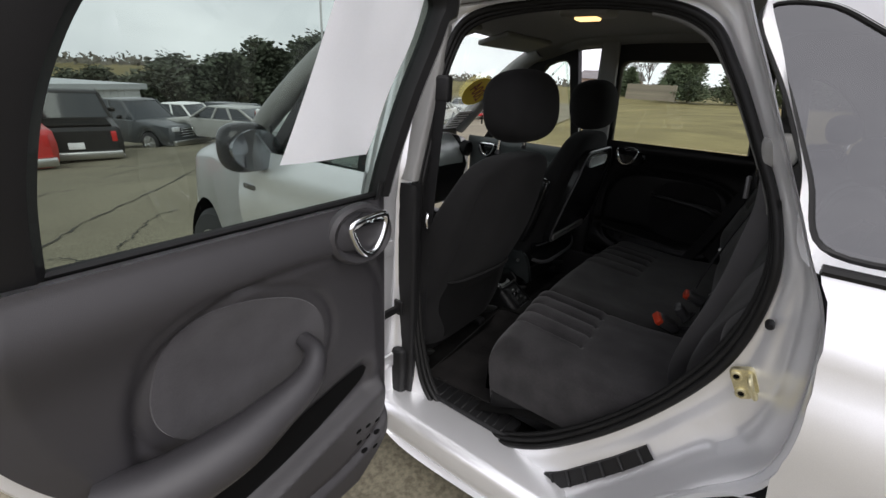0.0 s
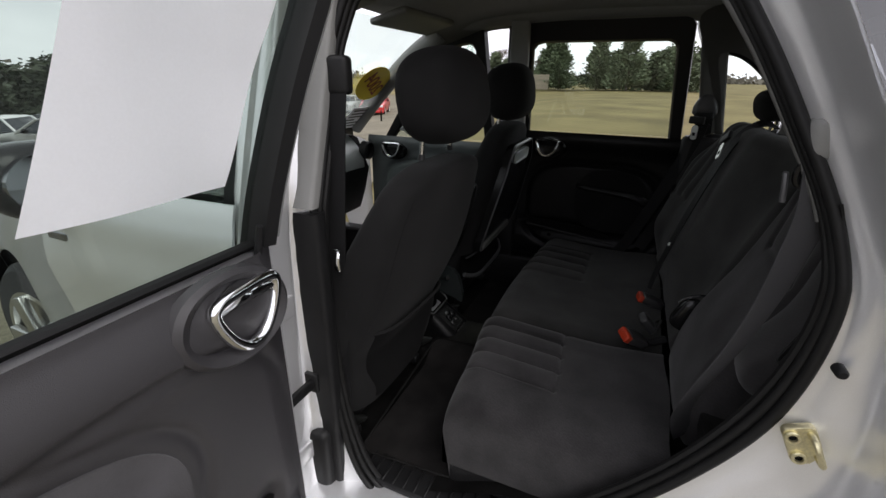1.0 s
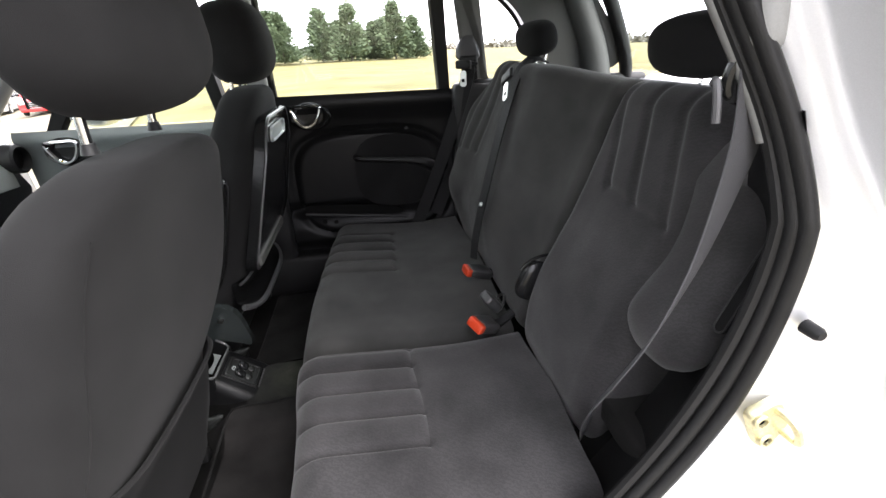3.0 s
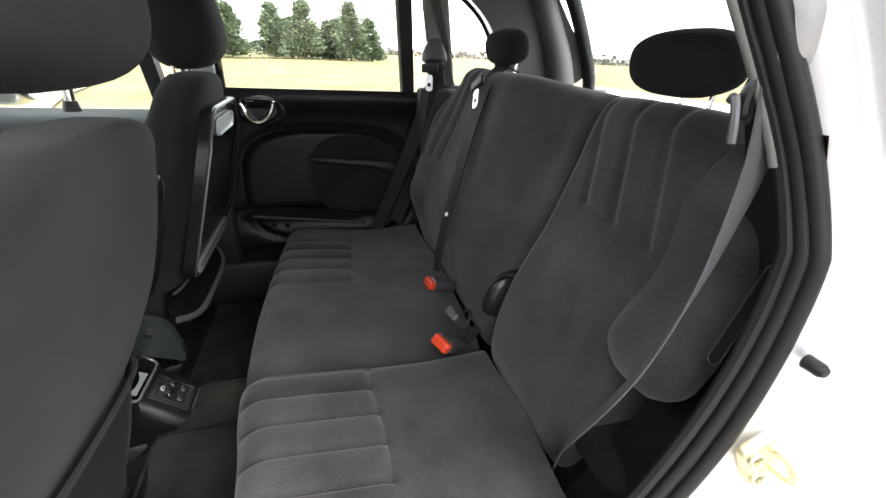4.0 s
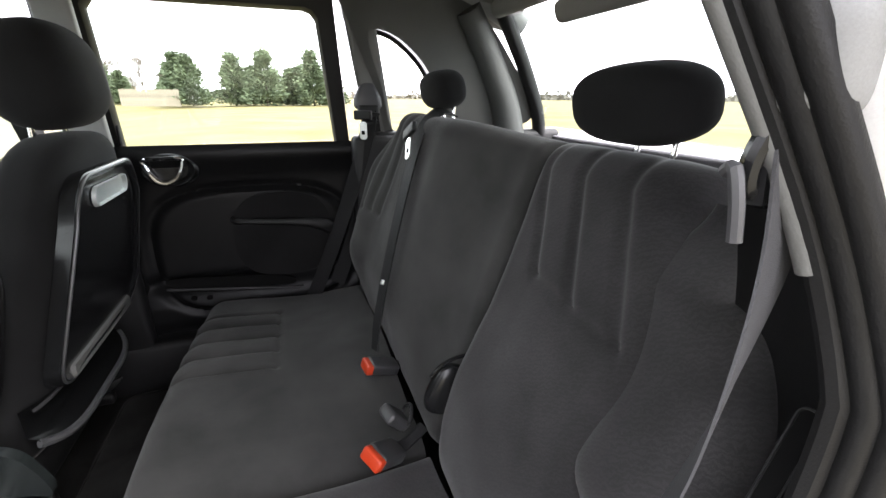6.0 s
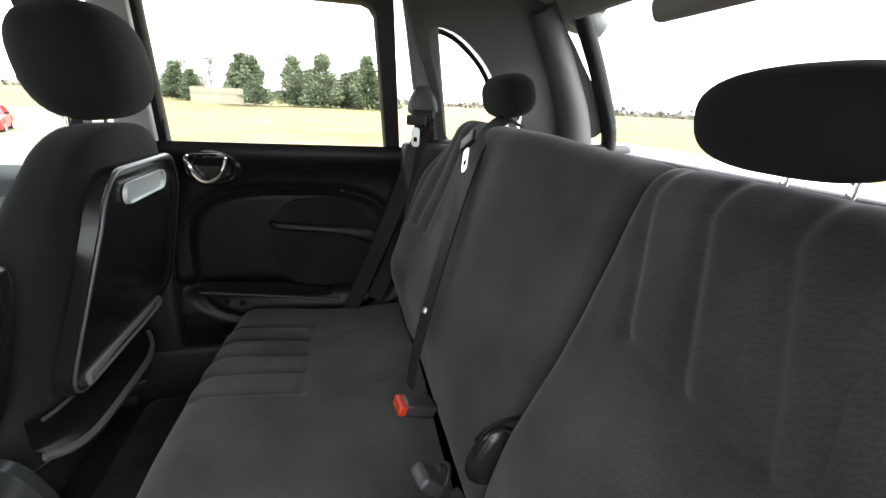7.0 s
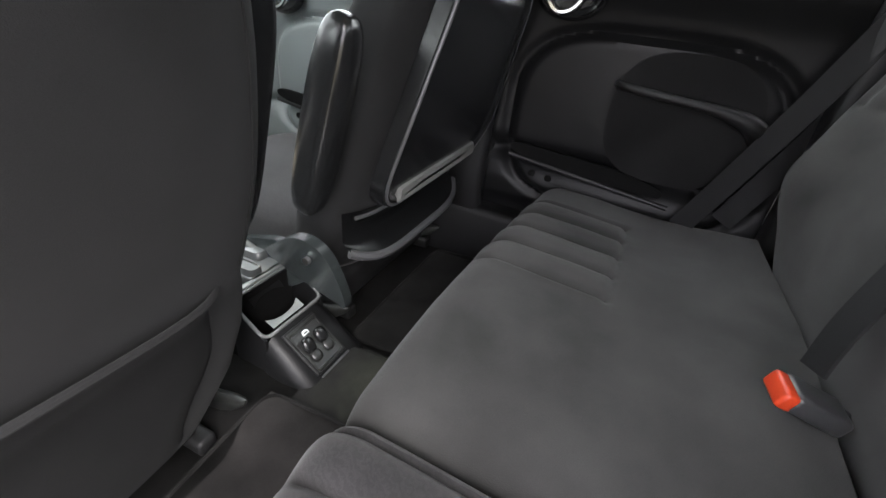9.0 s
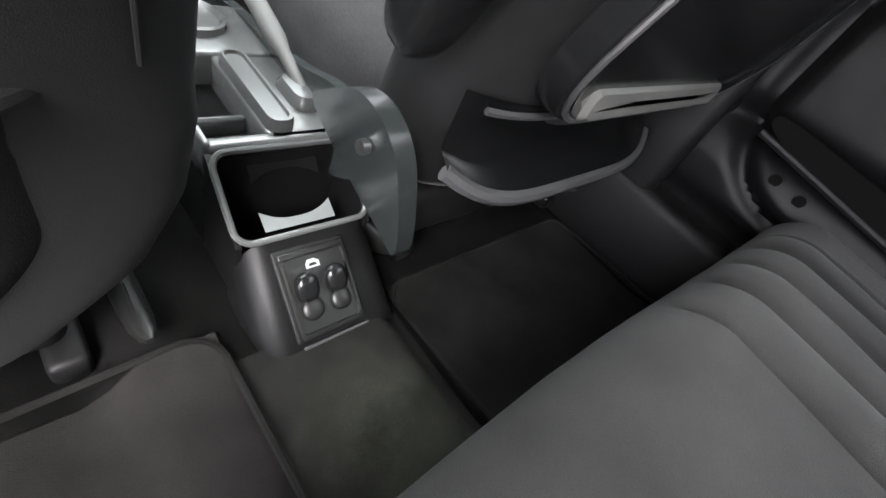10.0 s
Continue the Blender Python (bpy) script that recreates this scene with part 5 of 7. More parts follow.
box(bm, (0.148, -0.664, 0.76), (0.02, 0.008, 0.012), 0.003, turned(25, 20, 0))
part("belt_stop", bm, STEEL, cb)


def buckle(c, turn, label):
    ob = thing("belt_buckle", c, label, "belt buckle", "rear belt buckles")
    bm = B()
    box(bm, Vector(c) + turn @ Vector((0, 0, -0.01)), (0.046, 0.026, 0.068), 0.007, turn)
    part("buckle_body", bm, BUCKLEGREY, ob)
    bm = B()
    box(bm, Vector(c) + turn @ Vector((0, 0.002, 0.026)), (0.044, 0.024, 0.020), 0.005, turn)
    part("release_button", bm, RED, ob, "red release button")
    bm = B()
    tube(bm, spline([Vector(c) + turn @ Vector((0, 0, -0.035)), Vector(c) + turn @ Vector((0.0, -0.01, -0.07)), Vector(c) + turn @ Vector((0, -0.04, -0.10))], 8), 0.011, 8, flat=0.6)
    part("buckle_stalk", bm, DARKBELT, ob)


buckle((0.085, -0.634, 0.582), turned(-72, 0, 8), "black belt buckle with red button in the seat gap")
buckle((-0.172, -0.590, 0.580), turned(-60, -15, 30), "black belt buckle with red button beside the seam")
bm = B()
box(bm, (-0.115, -0.625, 0.603), (0.040, 0.024, 0.060), 0.007, turned(-40, -10, 15))
tagged(part("belt_buckle", bm, BUCKLEGREY), "grey belt buckle seen from its back", "belt buckle", "rear belt buckles")

bm = B()
tube(bm, spline([(-0.125, -0.652, 0.598), (-0.105, -0.660, 0.612), (-0.088, -0.652, 0.600), (-0.098, -0.640, 0.582), (-0.118, -0.640, 0.580)], 24, True), 0.0035, 6, True)
tagged(part("cable_loop", bm, PLASTIC), "thin black cable loop in the seat gap", "cable")
lb = thing("seat_belt", (-0.608, -0.727, 0.493), "grey seat belt across the near outer place", "seat belt", "rear seat belts")
bm = B()
strip(bm, spline([(-0.598, -0.742, 1.145), (-0.600, -0.748, 1.085), (-0.600, -0.742, 1.020), (-0.595, -0.730, 0.930), (-0.580, -0.710, 0.830), (-0.555, -0.690, 0.740), (-0.510, -0.680, 0.630), (-0.475, -0.700, 0.550)], 36), [(0.15 + 0.5 * smooth(0, 22, i), -1.0 + 0.24 * smooth(0, 22, i), 0) for i in range(36)], 0.044, 0.0009)
part("webbing", bm, BELT, lb, "grey webbing")
# rear run of the same webbing, its shade put into a black colour
bm = B()
strip(bm, spline([(-0.600, -0.762, 1.158), (-0.608, -0.789, 1.103), (-0.625, -0.812, 1.013), (-0.630, -0.820, 0.923)], 16), (0.5, -0.85, 0), 0.044, 0.0009)
part("webbing", bm, DARKBELT, lb)
bm = B()
pillow(bm, (-0.606, -0.735, 1.185), (0.020, 0.027, 0.030), 0.55, 0.6, turned(-12, 0, 20))
part("belt_guide", bm, PALETRIM, lb, "grey shoulder guide")
bm = B()
tube(bm, spline([(-0.600, -0.729, 1.165), (-0.594, -0.719, 1.143), (-0.591, -0.721, 1.121), (-0.590, -0.742, 1.111), (-0.590, -0.764, 1.117), (-0.596, -0.764, 1.143), (-0.603, -0.749, 1.165)], 28), 0.0055, 8)
part("belt_loop", bm, GLOSSY, lb)
bm = B()
strip(bm, [(-0.594, -0.742, 1.161), (-0.590, -0.743, 1.138), (-0.592, -0.744, 1.111)], (0.15, -1, 0), 0.04, 0.004)
part("loop_cover", bm, PLASTIC, lb, "black loop cover")
bm = B()
tube(bm, spline([(-0.588, -0.707, 1.128), (-0.594, -0.705, 1.131), (-0.598, -0.707, 1.113), (-0.600, -0.709, 1.093)], 10), 0.004, 8)
part("belt_tongue", bm, RIMGREY, lb, "grey belt tongue")

# belt on the front seat's pillar, with the steel ring
fb = thing("seat_belt", (-0.62, 0.06, 0.5), "black front seat belt on the door pillar", "seat belt")
bm = B()
strip(bm, spline([(-0.602, 0.03, 1.26), (-0.612, 0.04, 1.1), (-0.622, 0.055, 0.8), (-0.63, 0.06, 0.45)], 20), (0, 1, 0), 0.047)
part("webbing", bm, DARKBELT, fb)
bm = B()
box(bm, (-0.595, 0.03, 1.25), (0.03, 0.05, 0.07), 0.01)
part("belt_guide", bm, PLASTIC, fb)
bm = B()
tube(bm, spline([(-0.640, 0.040, 0.905), (-0.652, 0.022, 0.905), (-0.657, 0.020, 0.885), (-0.652, 0.022, 0.865), (-0.640, 0.040, 0.865)], 20), 0.0045, 8)
tagged(part("coat_hook", bm, CHROME), "bright steel hook on the black pillar trim", "hook")

# trim between the backrest and the door opening, with the belt slot
bm = B()
rear = [p for p in inner if p.y < -0.45 and p.z < 1.12 and p.z > 0.40]
rear.sort(key=lambda p: p.z)
def wall(u, v):
    p = rear[min(len(rear) - 1, int(v * (len(rear) - 1)))]
    return Vector((-0.645 + 0.125 * u, p.y - 0.004 - 0.055 * math.sin(u * 1.6) , p.z - 0.01 * u))
grid(bm, wall, 12, len(rear) - 1)
bmesh.ops.solidify(bm, geom=bm.faces[:], thickness=0.006)
wt = part("wheel_arch_trim", bm, PLASTIC, car, "black inner side trim")
# flat black piece painting the shade inside the belt slot
bm = B()
pts = [Vector((-0.615, -0.785 - 0.03 * t, 0.865 + 0.085 * t)) for t in (0, 1)]
ring = []
d = (pts[1] - pts[0]).normalized()
for x, y in rrect(0.015, 0.125, 0.007, 6):
    ring.append((pts[0] + pts[1]) / 2 + d * y + Vector((x, 0, 0)) + Vector((0, 0.012, 0)))
plate(bm, ring, (0, 0.004, 0.002))
sl = part("belt_slot_shade", bm, BLACKVOID, wt)
bm = B()
tube(bm, [p + Vector((0, 0.006, 0.003)) for p in ring], 0.0012, 6, True)
part("slot_edge", bm, PLASTIC, sl)

# ---------------------------------------------------------------- centre console
con = thing("center_console", (0, 0.4, 0.28), "black centre console with open bin and rear window switches", "console")
CX, HW = 0.056, 0.073
# glossy deck plastic, its base greyed to hold some of the windscreen's glare
DECK = shader("glare_greyed_console_plastic", (0.085, 0.088, 0.087), 0.2, 0, 0.05, 700, 0.08, 9, 0.1, spec=0.9)
def ringc(y, w, z0, z1, r):
    return [Vector((CX + x, y, (z0 + z1) / 2 + zz)) for x, zz in rrect(w, z1 - z0, r, 5)]


SLOPE = math.atan2(0.052, 0.070)


def on_slope(x, s_, n=0.0):
    """A point of the sloping rear end: s_ metres up the slope from its foot, n above it."""
    return Vector((CX + x, 0.002 + s_ * math.cos(SLOPE) - n * math.sin(SLOPE), 0.326 + s_ * math.sin(SLOPE) + n * math.cos(SLOPE)))


# rear nose: slopes up from the carpet to the bin's edge, with full round shoulders
def nose(s_, n, half, flare):
    p = on_slope(0, s_, n)
    ring = [Vector((CX - half - flare, p.y + 0.008, 0.262))]
    for k in range(9):
        a_ = math.pi / 2 * k / 8
        ring.append(Vector((CX - half - 0.004 + 0.034 * (1 - math.cos(a_)), p.y + 0.006 * (1 - math.sin(a_)), p.z - 0.040 * (1 - math.sin(a_)))))
    return ring + [Vector((2 * CX - q.x, q.y, q.z)) for q in reversed(ring)]


bm = B()
loft(bm, [nose(-0.014, -0.030, 0.072, 0.012), nose(-0.012, -0.014, 0.077, 0.012), nose(-0.004, -0.003, 0.079, 0.011), nose(0.008, 0.0, 0.079, 0.010), nose(0.09, 0.0, 0.076, 0.008), nose(0.118, 0.0, 0.074, 0.006)])
part("console_nose", bm, SATIN, con, "black sloping rear end")
# open bin: two sides, back and floor; shade is painted black on back and floor
for sx in (-1, 1):
    bm = B()
    plate(bm, [Vector((CX + sx * HW - 0.003, y, z)) for y, z in ((0.096, 0.396), (0.168, 0.449), (0.172, 0.449), (0.172, 0.28), (0.096, 0.28))], (0.006, 0, 0))
    part("bin_side", bm, SATIN, con)
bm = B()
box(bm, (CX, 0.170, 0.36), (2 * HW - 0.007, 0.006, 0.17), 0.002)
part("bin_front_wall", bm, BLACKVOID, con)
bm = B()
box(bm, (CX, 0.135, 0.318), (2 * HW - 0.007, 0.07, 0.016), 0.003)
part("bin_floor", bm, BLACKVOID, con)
bm = B()
tube(bm, [on_slope(x, 0.1635 + y, 0.002) for x, y in rrect(2 * HW + 0.002, 0.089, 0.016, 6)], 0.0034, 8, True)
part("bin_rim", bm, DECK, con, "bright thin rim round the bin")
# cup grips: ledges inside the bin, each with a curved bite out of it
for s0, out_, w, mat_g, words in ((0.123, 1, 0.080, DASHSILVER, "pale curved cup grip"), (0.203, -1, 0.076, PLASTIC, "dark curved cup grip")):
    bm = B()
    def grip(u, v):
        bite = 0.010 + 0.012 * abs(2 * u - 1) ** 2.5
        return on_slope((u - 0.5) * w, s0 + out_ * (0.004 + bite * v), -0.012 - 0.004 * v)
    grid(bm, grip, 24, 4)
    bmesh.ops.solidify(bm, geom=bm.faces[:], thickness=0.010)
    part("cup_grip", bm, mat_g, con, words)
# tunnel part ahead of the bin: a body blackened as the wells' shade, and a bright deck round two cup wells
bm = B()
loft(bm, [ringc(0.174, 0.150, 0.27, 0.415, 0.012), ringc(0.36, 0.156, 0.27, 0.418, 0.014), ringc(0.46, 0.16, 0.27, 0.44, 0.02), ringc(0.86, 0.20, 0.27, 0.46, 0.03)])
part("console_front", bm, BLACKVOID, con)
for c, size in (((-0.0715, 0.252, 0.436), (0.008, 0.158, 0.046)), ((0.034, 0.252, 0.435), (0.090, 0.158, 0.042)), ((0.002, 0.390, 0.436), (0.154, 0.120, 0.044)), ((0.0, 0.1795, 0.433), (0.150, 0.017, 0.046)), ((-0.040, 0.234, 0.430), (0.060, 0.008, 0.024))):
    bm = B()
    box(bm, (CX + c[0], c[1], c[2]), size, 0.005)
    part("deck_piece", bm, DECK, con, "smooth console deck, greyed for the windscreen's glare")
bm = B()
box(bm, (CX - 0.036, 0.197, 0.424), (0.040, 0.014, 0.016), 0.003)
part("cup_tab", bm, PALETRIM, con)
bm = B()
loft(bm, [[Vector((CX + 0.006 + x * k, 0.252 + y * (1 + (k - 1) * 0.3), z)) for x, y in rrect(0.030, 0.140, 0.012, 6)] for k, z in ((1.0, 0.445), (0.98, 0.466), (0.9, 0.470), (0.72, 0.470), (0.66, 0.466), (0.1, 0.466))])
part("card_slot", bm, DECK, con, "raised card slot")
bm = B()
loft(bm, [[Vector((CX - 0.012 + x * k, 0.405 + y * k, z)) for x, y in rrect(0.092, 0.085, 0.040, 8)] for k, z in ((1.0, 0.452), (0.98, 0.466), (0.9, 0.468), (0.8, 0.461), (0.3, 0.460))])
part("tray_ring", bm, DECK, con, "silver ring of a round tray")
bm = B()
loft(bm, [[Vector((CX + 0.056 + x * k, 0.245 + y * k, z)) for x, y in rrect(0.038, 0.060, 0.015, 5)] for k, z in ((1.1, 0.450), (1.05, 0.462), (0.85, 0.470), (0.1, 0.472))])
part("brake_gaiter", bm, DECK, con)
bm = B()
tube(bm, spline([(CX + 0.056, 0.235, 0.462), (CX + 0.056, 0.28, 0.478), (CX + 0.055, 0.37, 0.503), (CX + 0.053, 0.47, 0.525)], 14), [0.008] * 6 + [0.012] * 8, 10)
part("hand_brake", bm, GUIDEGREY, con, "grey hand brake lever")
# switch plate let into the sloping rear face
mt = Matrix.Translation(on_slope(-0.008, 0.058, 0.001)) @ Euler((SLOPE, 0, 0)).to_matrix().to_4x4()
def tilted(c, size, bevel):
    b_ = B()
    box(b_, (0, 0, 0), size, bevel)
    bmesh.ops.transform(b_, matrix=mt @ Matrix.Translation(c), verts=b_.verts)
    return b_
rimp = part("switch_surround", tilted((0, 0, 0.0), (0.080, 0.096, 0.006), 0.002), PLASTIC, con, "black switch surround")
bm = B()
loft(bm, [[mt @ Vector((x * k, y * k - 0.002, n)) for x, y in rrect(0.074, 0.088, 0.006, 5)] for k, n in ((1.0, 0.002), (0.985, 0.007), (0.90, 0.0075), (0.87, 0.0045), (0.5, 0.0045), (0.1, 0.0045))])
part("switch_plate", bm, SWITCHGREY, rimp, "dark grey switch plate with a raised edge")
part("plate_top_edge", tilted((0, 0.040, 0.0062), (0.073, 0.007, 0.004), 0.0015), SWITCHGREY, rimp)
part("foot_lip", tilted((0.004, -0.0545, 0.001), (0.078, 0.0035, 0.004), 0.0012), RIMGREY, con)
for sx in (-1, 1):
    b_ = B()
    pillow(b_, (0, 0, 0), (0.0125, 0.016, 0.009), 0.8, 0.8)
    bmesh.ops.transform(b_, matrix=mt @ Matrix.Translation((sx * 0.0165, 0.005, 0.008)) @ Euler((0.25, 0, 0)).to_matrix().to_4x4(), verts=b_.verts)
    sw_ = part("window_switch", b_, GLOSSY, rimp, "glossy black rocker switch")
    b_ = B()
    pillow(b_, (0, 0, 0), (0.0115, 0.0115, 0.005), 0.9, 0.9)
    bmesh.ops.transform(b_, matrix=mt @ Matrix.Translation((sx * 0.0165, -0.018, 0.007)), verts=b_.verts)
    part("switch_dimple", b_, SWITCHGREY, sw_, "grey round switch end")
bm = B()
plate(bm, [mt @ Vector((-0.003 + x, 0.0265 + y, 0.0046)) for x, y in ((-0.007, -0.004), (0.008, -0.004), (0.008, 0.002), (0.003, 0.005), (-0.004, 0.005), (-0.007, 0.001))], (0, -0.0004, 0.0006))
mark_ = part("window_mark", bm, DASHSILVER, rimp, "white window mark")
bm = B()
plate(bm, [mt @ Vector((-0.003 + x, 0.0265 + y, 0.0054)) for x, y in ((-0.004, -0.002), (0.005, -0.002), (0.004, 0.001), (-0.003, 0.001))], (0, -0.0002, 0.0004))
part("mark_pane", bm, PLASTIC, mark_)
# shift lever
sh = thing("shift_lever", (0.0, 0.56, 0.40), "gear lever with white ball knob", "gear lever")
bm = B()
tube(bm, [(0, 0.57, 0.40), (0, 0.56, 0.63)], 0.008, 10)
part("lever", bm, CHROME, sh)
bm = B()
pillow(bm, (0, 0.56, 0.65), (0.027, 0.027, 0.027), 1, 1)
part("knob", bm, KNOB, sh, "white ball knob")
bm = B()
loft(bm, [[Vector((0.06 * k * math.cos(a), 0.57 + 0.07 * k * math.sin(a), z)) for a in (2 * math.pi * i / 20 for i in range(20))] for k, z in ((1, 0.40), (0.8, 0.44), (0.45, 0.50), (0.2, 0.55))])
part("boot", bm, PLASTIC, sh)

# ---------------------------------------------------------------- dashboard, wheel and front details
da = thing("dashboard", (0, 0.95, 0.60), "dark dashboard with silver grey fascia panels", "dashboard")
bm = B()
def dash_ring(x):
    k = 1 - 0.10 * abs(x / 0.68) ** 3
    return [Vector((x, y, z)) for y, z in ((0.97, 0.95), (0.93, 0.955 * k), (0.90, 0.952), (0.872, 0.935), (0.81, 0.78), (0.84, 0.66), (0.88, 0.55), (0.97, 0.50))]
loft(bm, [dash_ring(-0.68 + 1.36 * i / 24) for i in range(25)])
part("dash_body", bm, PLASTIC, da)
for x0, x1 in ((0.16, 0.60), (-0.60, -0.16)):
    bm = B()
    def fascia(u, v):
        x = x0 + (x1 - x0) * u
        z = 0.80 + 0.16 * v
        return Vector((x, 0.785 + 0.095 * v - 0.030 * math.sin(math.pi * v) - 0.02 * math.sin(math.pi * u), z + 0.01 * math.sin(math.pi * u)))
    grid(bm, fascia, 24, 14)
    bmesh.ops.solidify(bm, geom=bm.faces[:], thickness=0.012)
    part("fascia_panel", bm, DASHSILVER, da, "silver grey fascia panel")
for x in (0.625, -0.625, 0.09, -0.09):
    bm = B()
    loft(bm, [[Vector((x + 0.042 * k * math.cos(a), yy, 0.885 + 0.042 * k * math.sin(a))) for a in (2 * math.pi * i / 24 for i in range(24))] for k, yy in ((1.15, 0.80), (1.1, 0.765), (0.92, 0.76), (0.88, 0.785), (0.1, 0.785))])
    v = part("air_vent", bm, PLASTIC, da, "round black air vent")
bm = B()
box(bm, (0, 0.83, 0.70), (0.20, 0.07, 0.34), 0.02, turned(-14))
stack = part("center_panel", bm, PLASTIC, da)
for x, z in ((-0.05, 0.62), (0.0, 0.62), (0.05, 0.62), (-0.05, 0.70), (0.05, 0.70), (0.0, 0.78)):
    bm = B()
    tube(bm, [(x, 0.815 + (z - 0.7) * -0.2, z), (x, 0.775 + (z - 0.7) * -0.2, z)], 0.017, 14)
    part("knob", bm, DASHSILVER, stack)
sw = thing("steering_wheel", (-0.36, 0.62, 0.75), "grey four spoke steering wheel", "steering wheel")
c0, tw = Vector((-0.36, 0.60, 0.88)), turned(62)
bm = B()
tube(bm, [c0 + tw @ Vector((0.185 * math.cos(a), 0.185 * math.sin(a), 0)) for a in (2 * math.pi * i / 48 for i in range(48))], 0.015, 10, True)
part("rim", bm, PALETRIM, sw)
bm = B()
pillow(bm, c0 + tw @ Vector((0, 0, -0.02)), (0.075, 0.065, 0.03), 0.7, 0.7, tw)
for a in (20, 160, 235, 305):
    d = tw @ Vector((math.cos(radians(a)), math.sin(radians(a)), 0))
    tube(bm, [c0 + d * 0.05, c0 + d * 0.18], 0.013, 8)
part("hub", bm, PALETRIM, sw)
bm = B()
tube(bm, [c0 + tw @ Vector((0, 0, -0.03)), Vector((-0.36, 0.84, 0.78))], 0.04, 12)
part("column", bm, PLASTIC, sw)

# yellow year sticker on the windscreen, read from outside
def on_screen(x, k):
    """A place on the windscreen's inner face, k from its foot to its head."""
    return Vector((x, 0.92 - 0.52 * k - 0.012, 1.0 + 0.445 * k - 0.012))
STK_X, STK_K, STK_TILT = 0.495, 0.51, radians(30)
stk = thing("year_sticker", on_screen(STK_X, STK_K), "yellow oval year sticker on the windscreen", "sticker")
UPSCREEN = Vector((0, -0.52, 0.445)).normalized()
LONG = Vector((math.cos(STK_TILT), 0, 0)) - UPSCREEN * math.sin(STK_TILT)
SHORT = Vector((math.sin(STK_TILT), 0, 0)) + UPSCREEN * math.cos(STK_TILT)
INWARD = Vector((0, -0.65, -0.76))
bm = B()
mid_s = on_screen(STK_X, STK_K)
plate(bm, [mid_s + LONG * (0.150 * math.cos(a)) + SHORT * (0.095 * math.sin(a)) for a in (2 * math.pi * i / 40 for i in range(40))], INWARD * 0.001)
part("oval", bm, YELLOW, stk)
fnt = bpy.data.curves.new("digits", "FONT")
fnt.body, fnt.size, fnt.align_x, fnt.align_y, fnt.extrude = "2004", 0.105, "CENTER", "CENTER", 0.0006
tmp = new("digits", fnt)
dg = bpy.context.evaluated_depsgraph_get()
me = bpy.data.meshes.new_from_object(tmp.evaluated_get(dg))
bpy.data.objects.remove(tmp)
bpy.data.curves.remove(fnt)
me.materials.append(RED_TEXT)
dig = new("digits", me)
dig.parent = stk
m3 = Matrix((-LONG, SHORT, (-LONG).cross(SHORT))).transposed().to_4x4()
dig.matrix_local = Matrix.Translation(INWARD * 0.003) @ m3

# printed price card leaning on the foot of the windscreen, its writing too small to read
card = thing("price_card", on_screen(0.61, 0.02), "white printed card leaning on the windscreen", "card")
bm = B()
plate(bm, [on_screen(x, k) + INWARD * 0.006 for x, k in ((0.50, 0.02), (0.70, 0.02), (0.69, 0.27), (0.51, 0.27))], INWARD * 0.001)
part("sheet", bm, PAPER, card)
for i, (x0, x1) in enumerate(((0.53, 0.67), (0.53, 0.64), (0.53, 0.66), (0.53, 0.60), (0.53, 0.67), (0.53, 0.65))):
    bm = B()
    k = 0.235 - 0.035 * i
    plate(bm, [on_screen(x, kk) + INWARD * 0.0085 for x, kk in ((x0, k - 0.008), (x1, k - 0.008), (x1, k + 0.008), (x0, k + 0.008))], INWARD * 0.0004)
    part("print_bar", bm, GUIDEGREY, card)

# dome lamp and sun visors on the headliner
bm = B()
box(bm, (-0.125, -0.16, 1.487), (0.10, 0.16, 0.03), 0.012)
dl = part("dome_lamp", bm, PALETRIM, None)
tagged(dl, "dome lamp on the headliner, lit warm", "lamp")
bm = B()
box(bm, (-0.125, -0.16, 1.470), (0.05, 0.07, 0.012), 0.005)
part("lens", bm, LAMPGLOW, dl, "lit warm lens")
for s in (-1, 1):
    bm = B()
    box(bm, (s * 0.30, 0.32, 1.44), (0.42, 0.15, 0.022), 0.01, turned(-14))
    tagged(part("sun_visor", bm, PALETRIM), "pale grey folded sun visor", "sun visor", "sun visors")
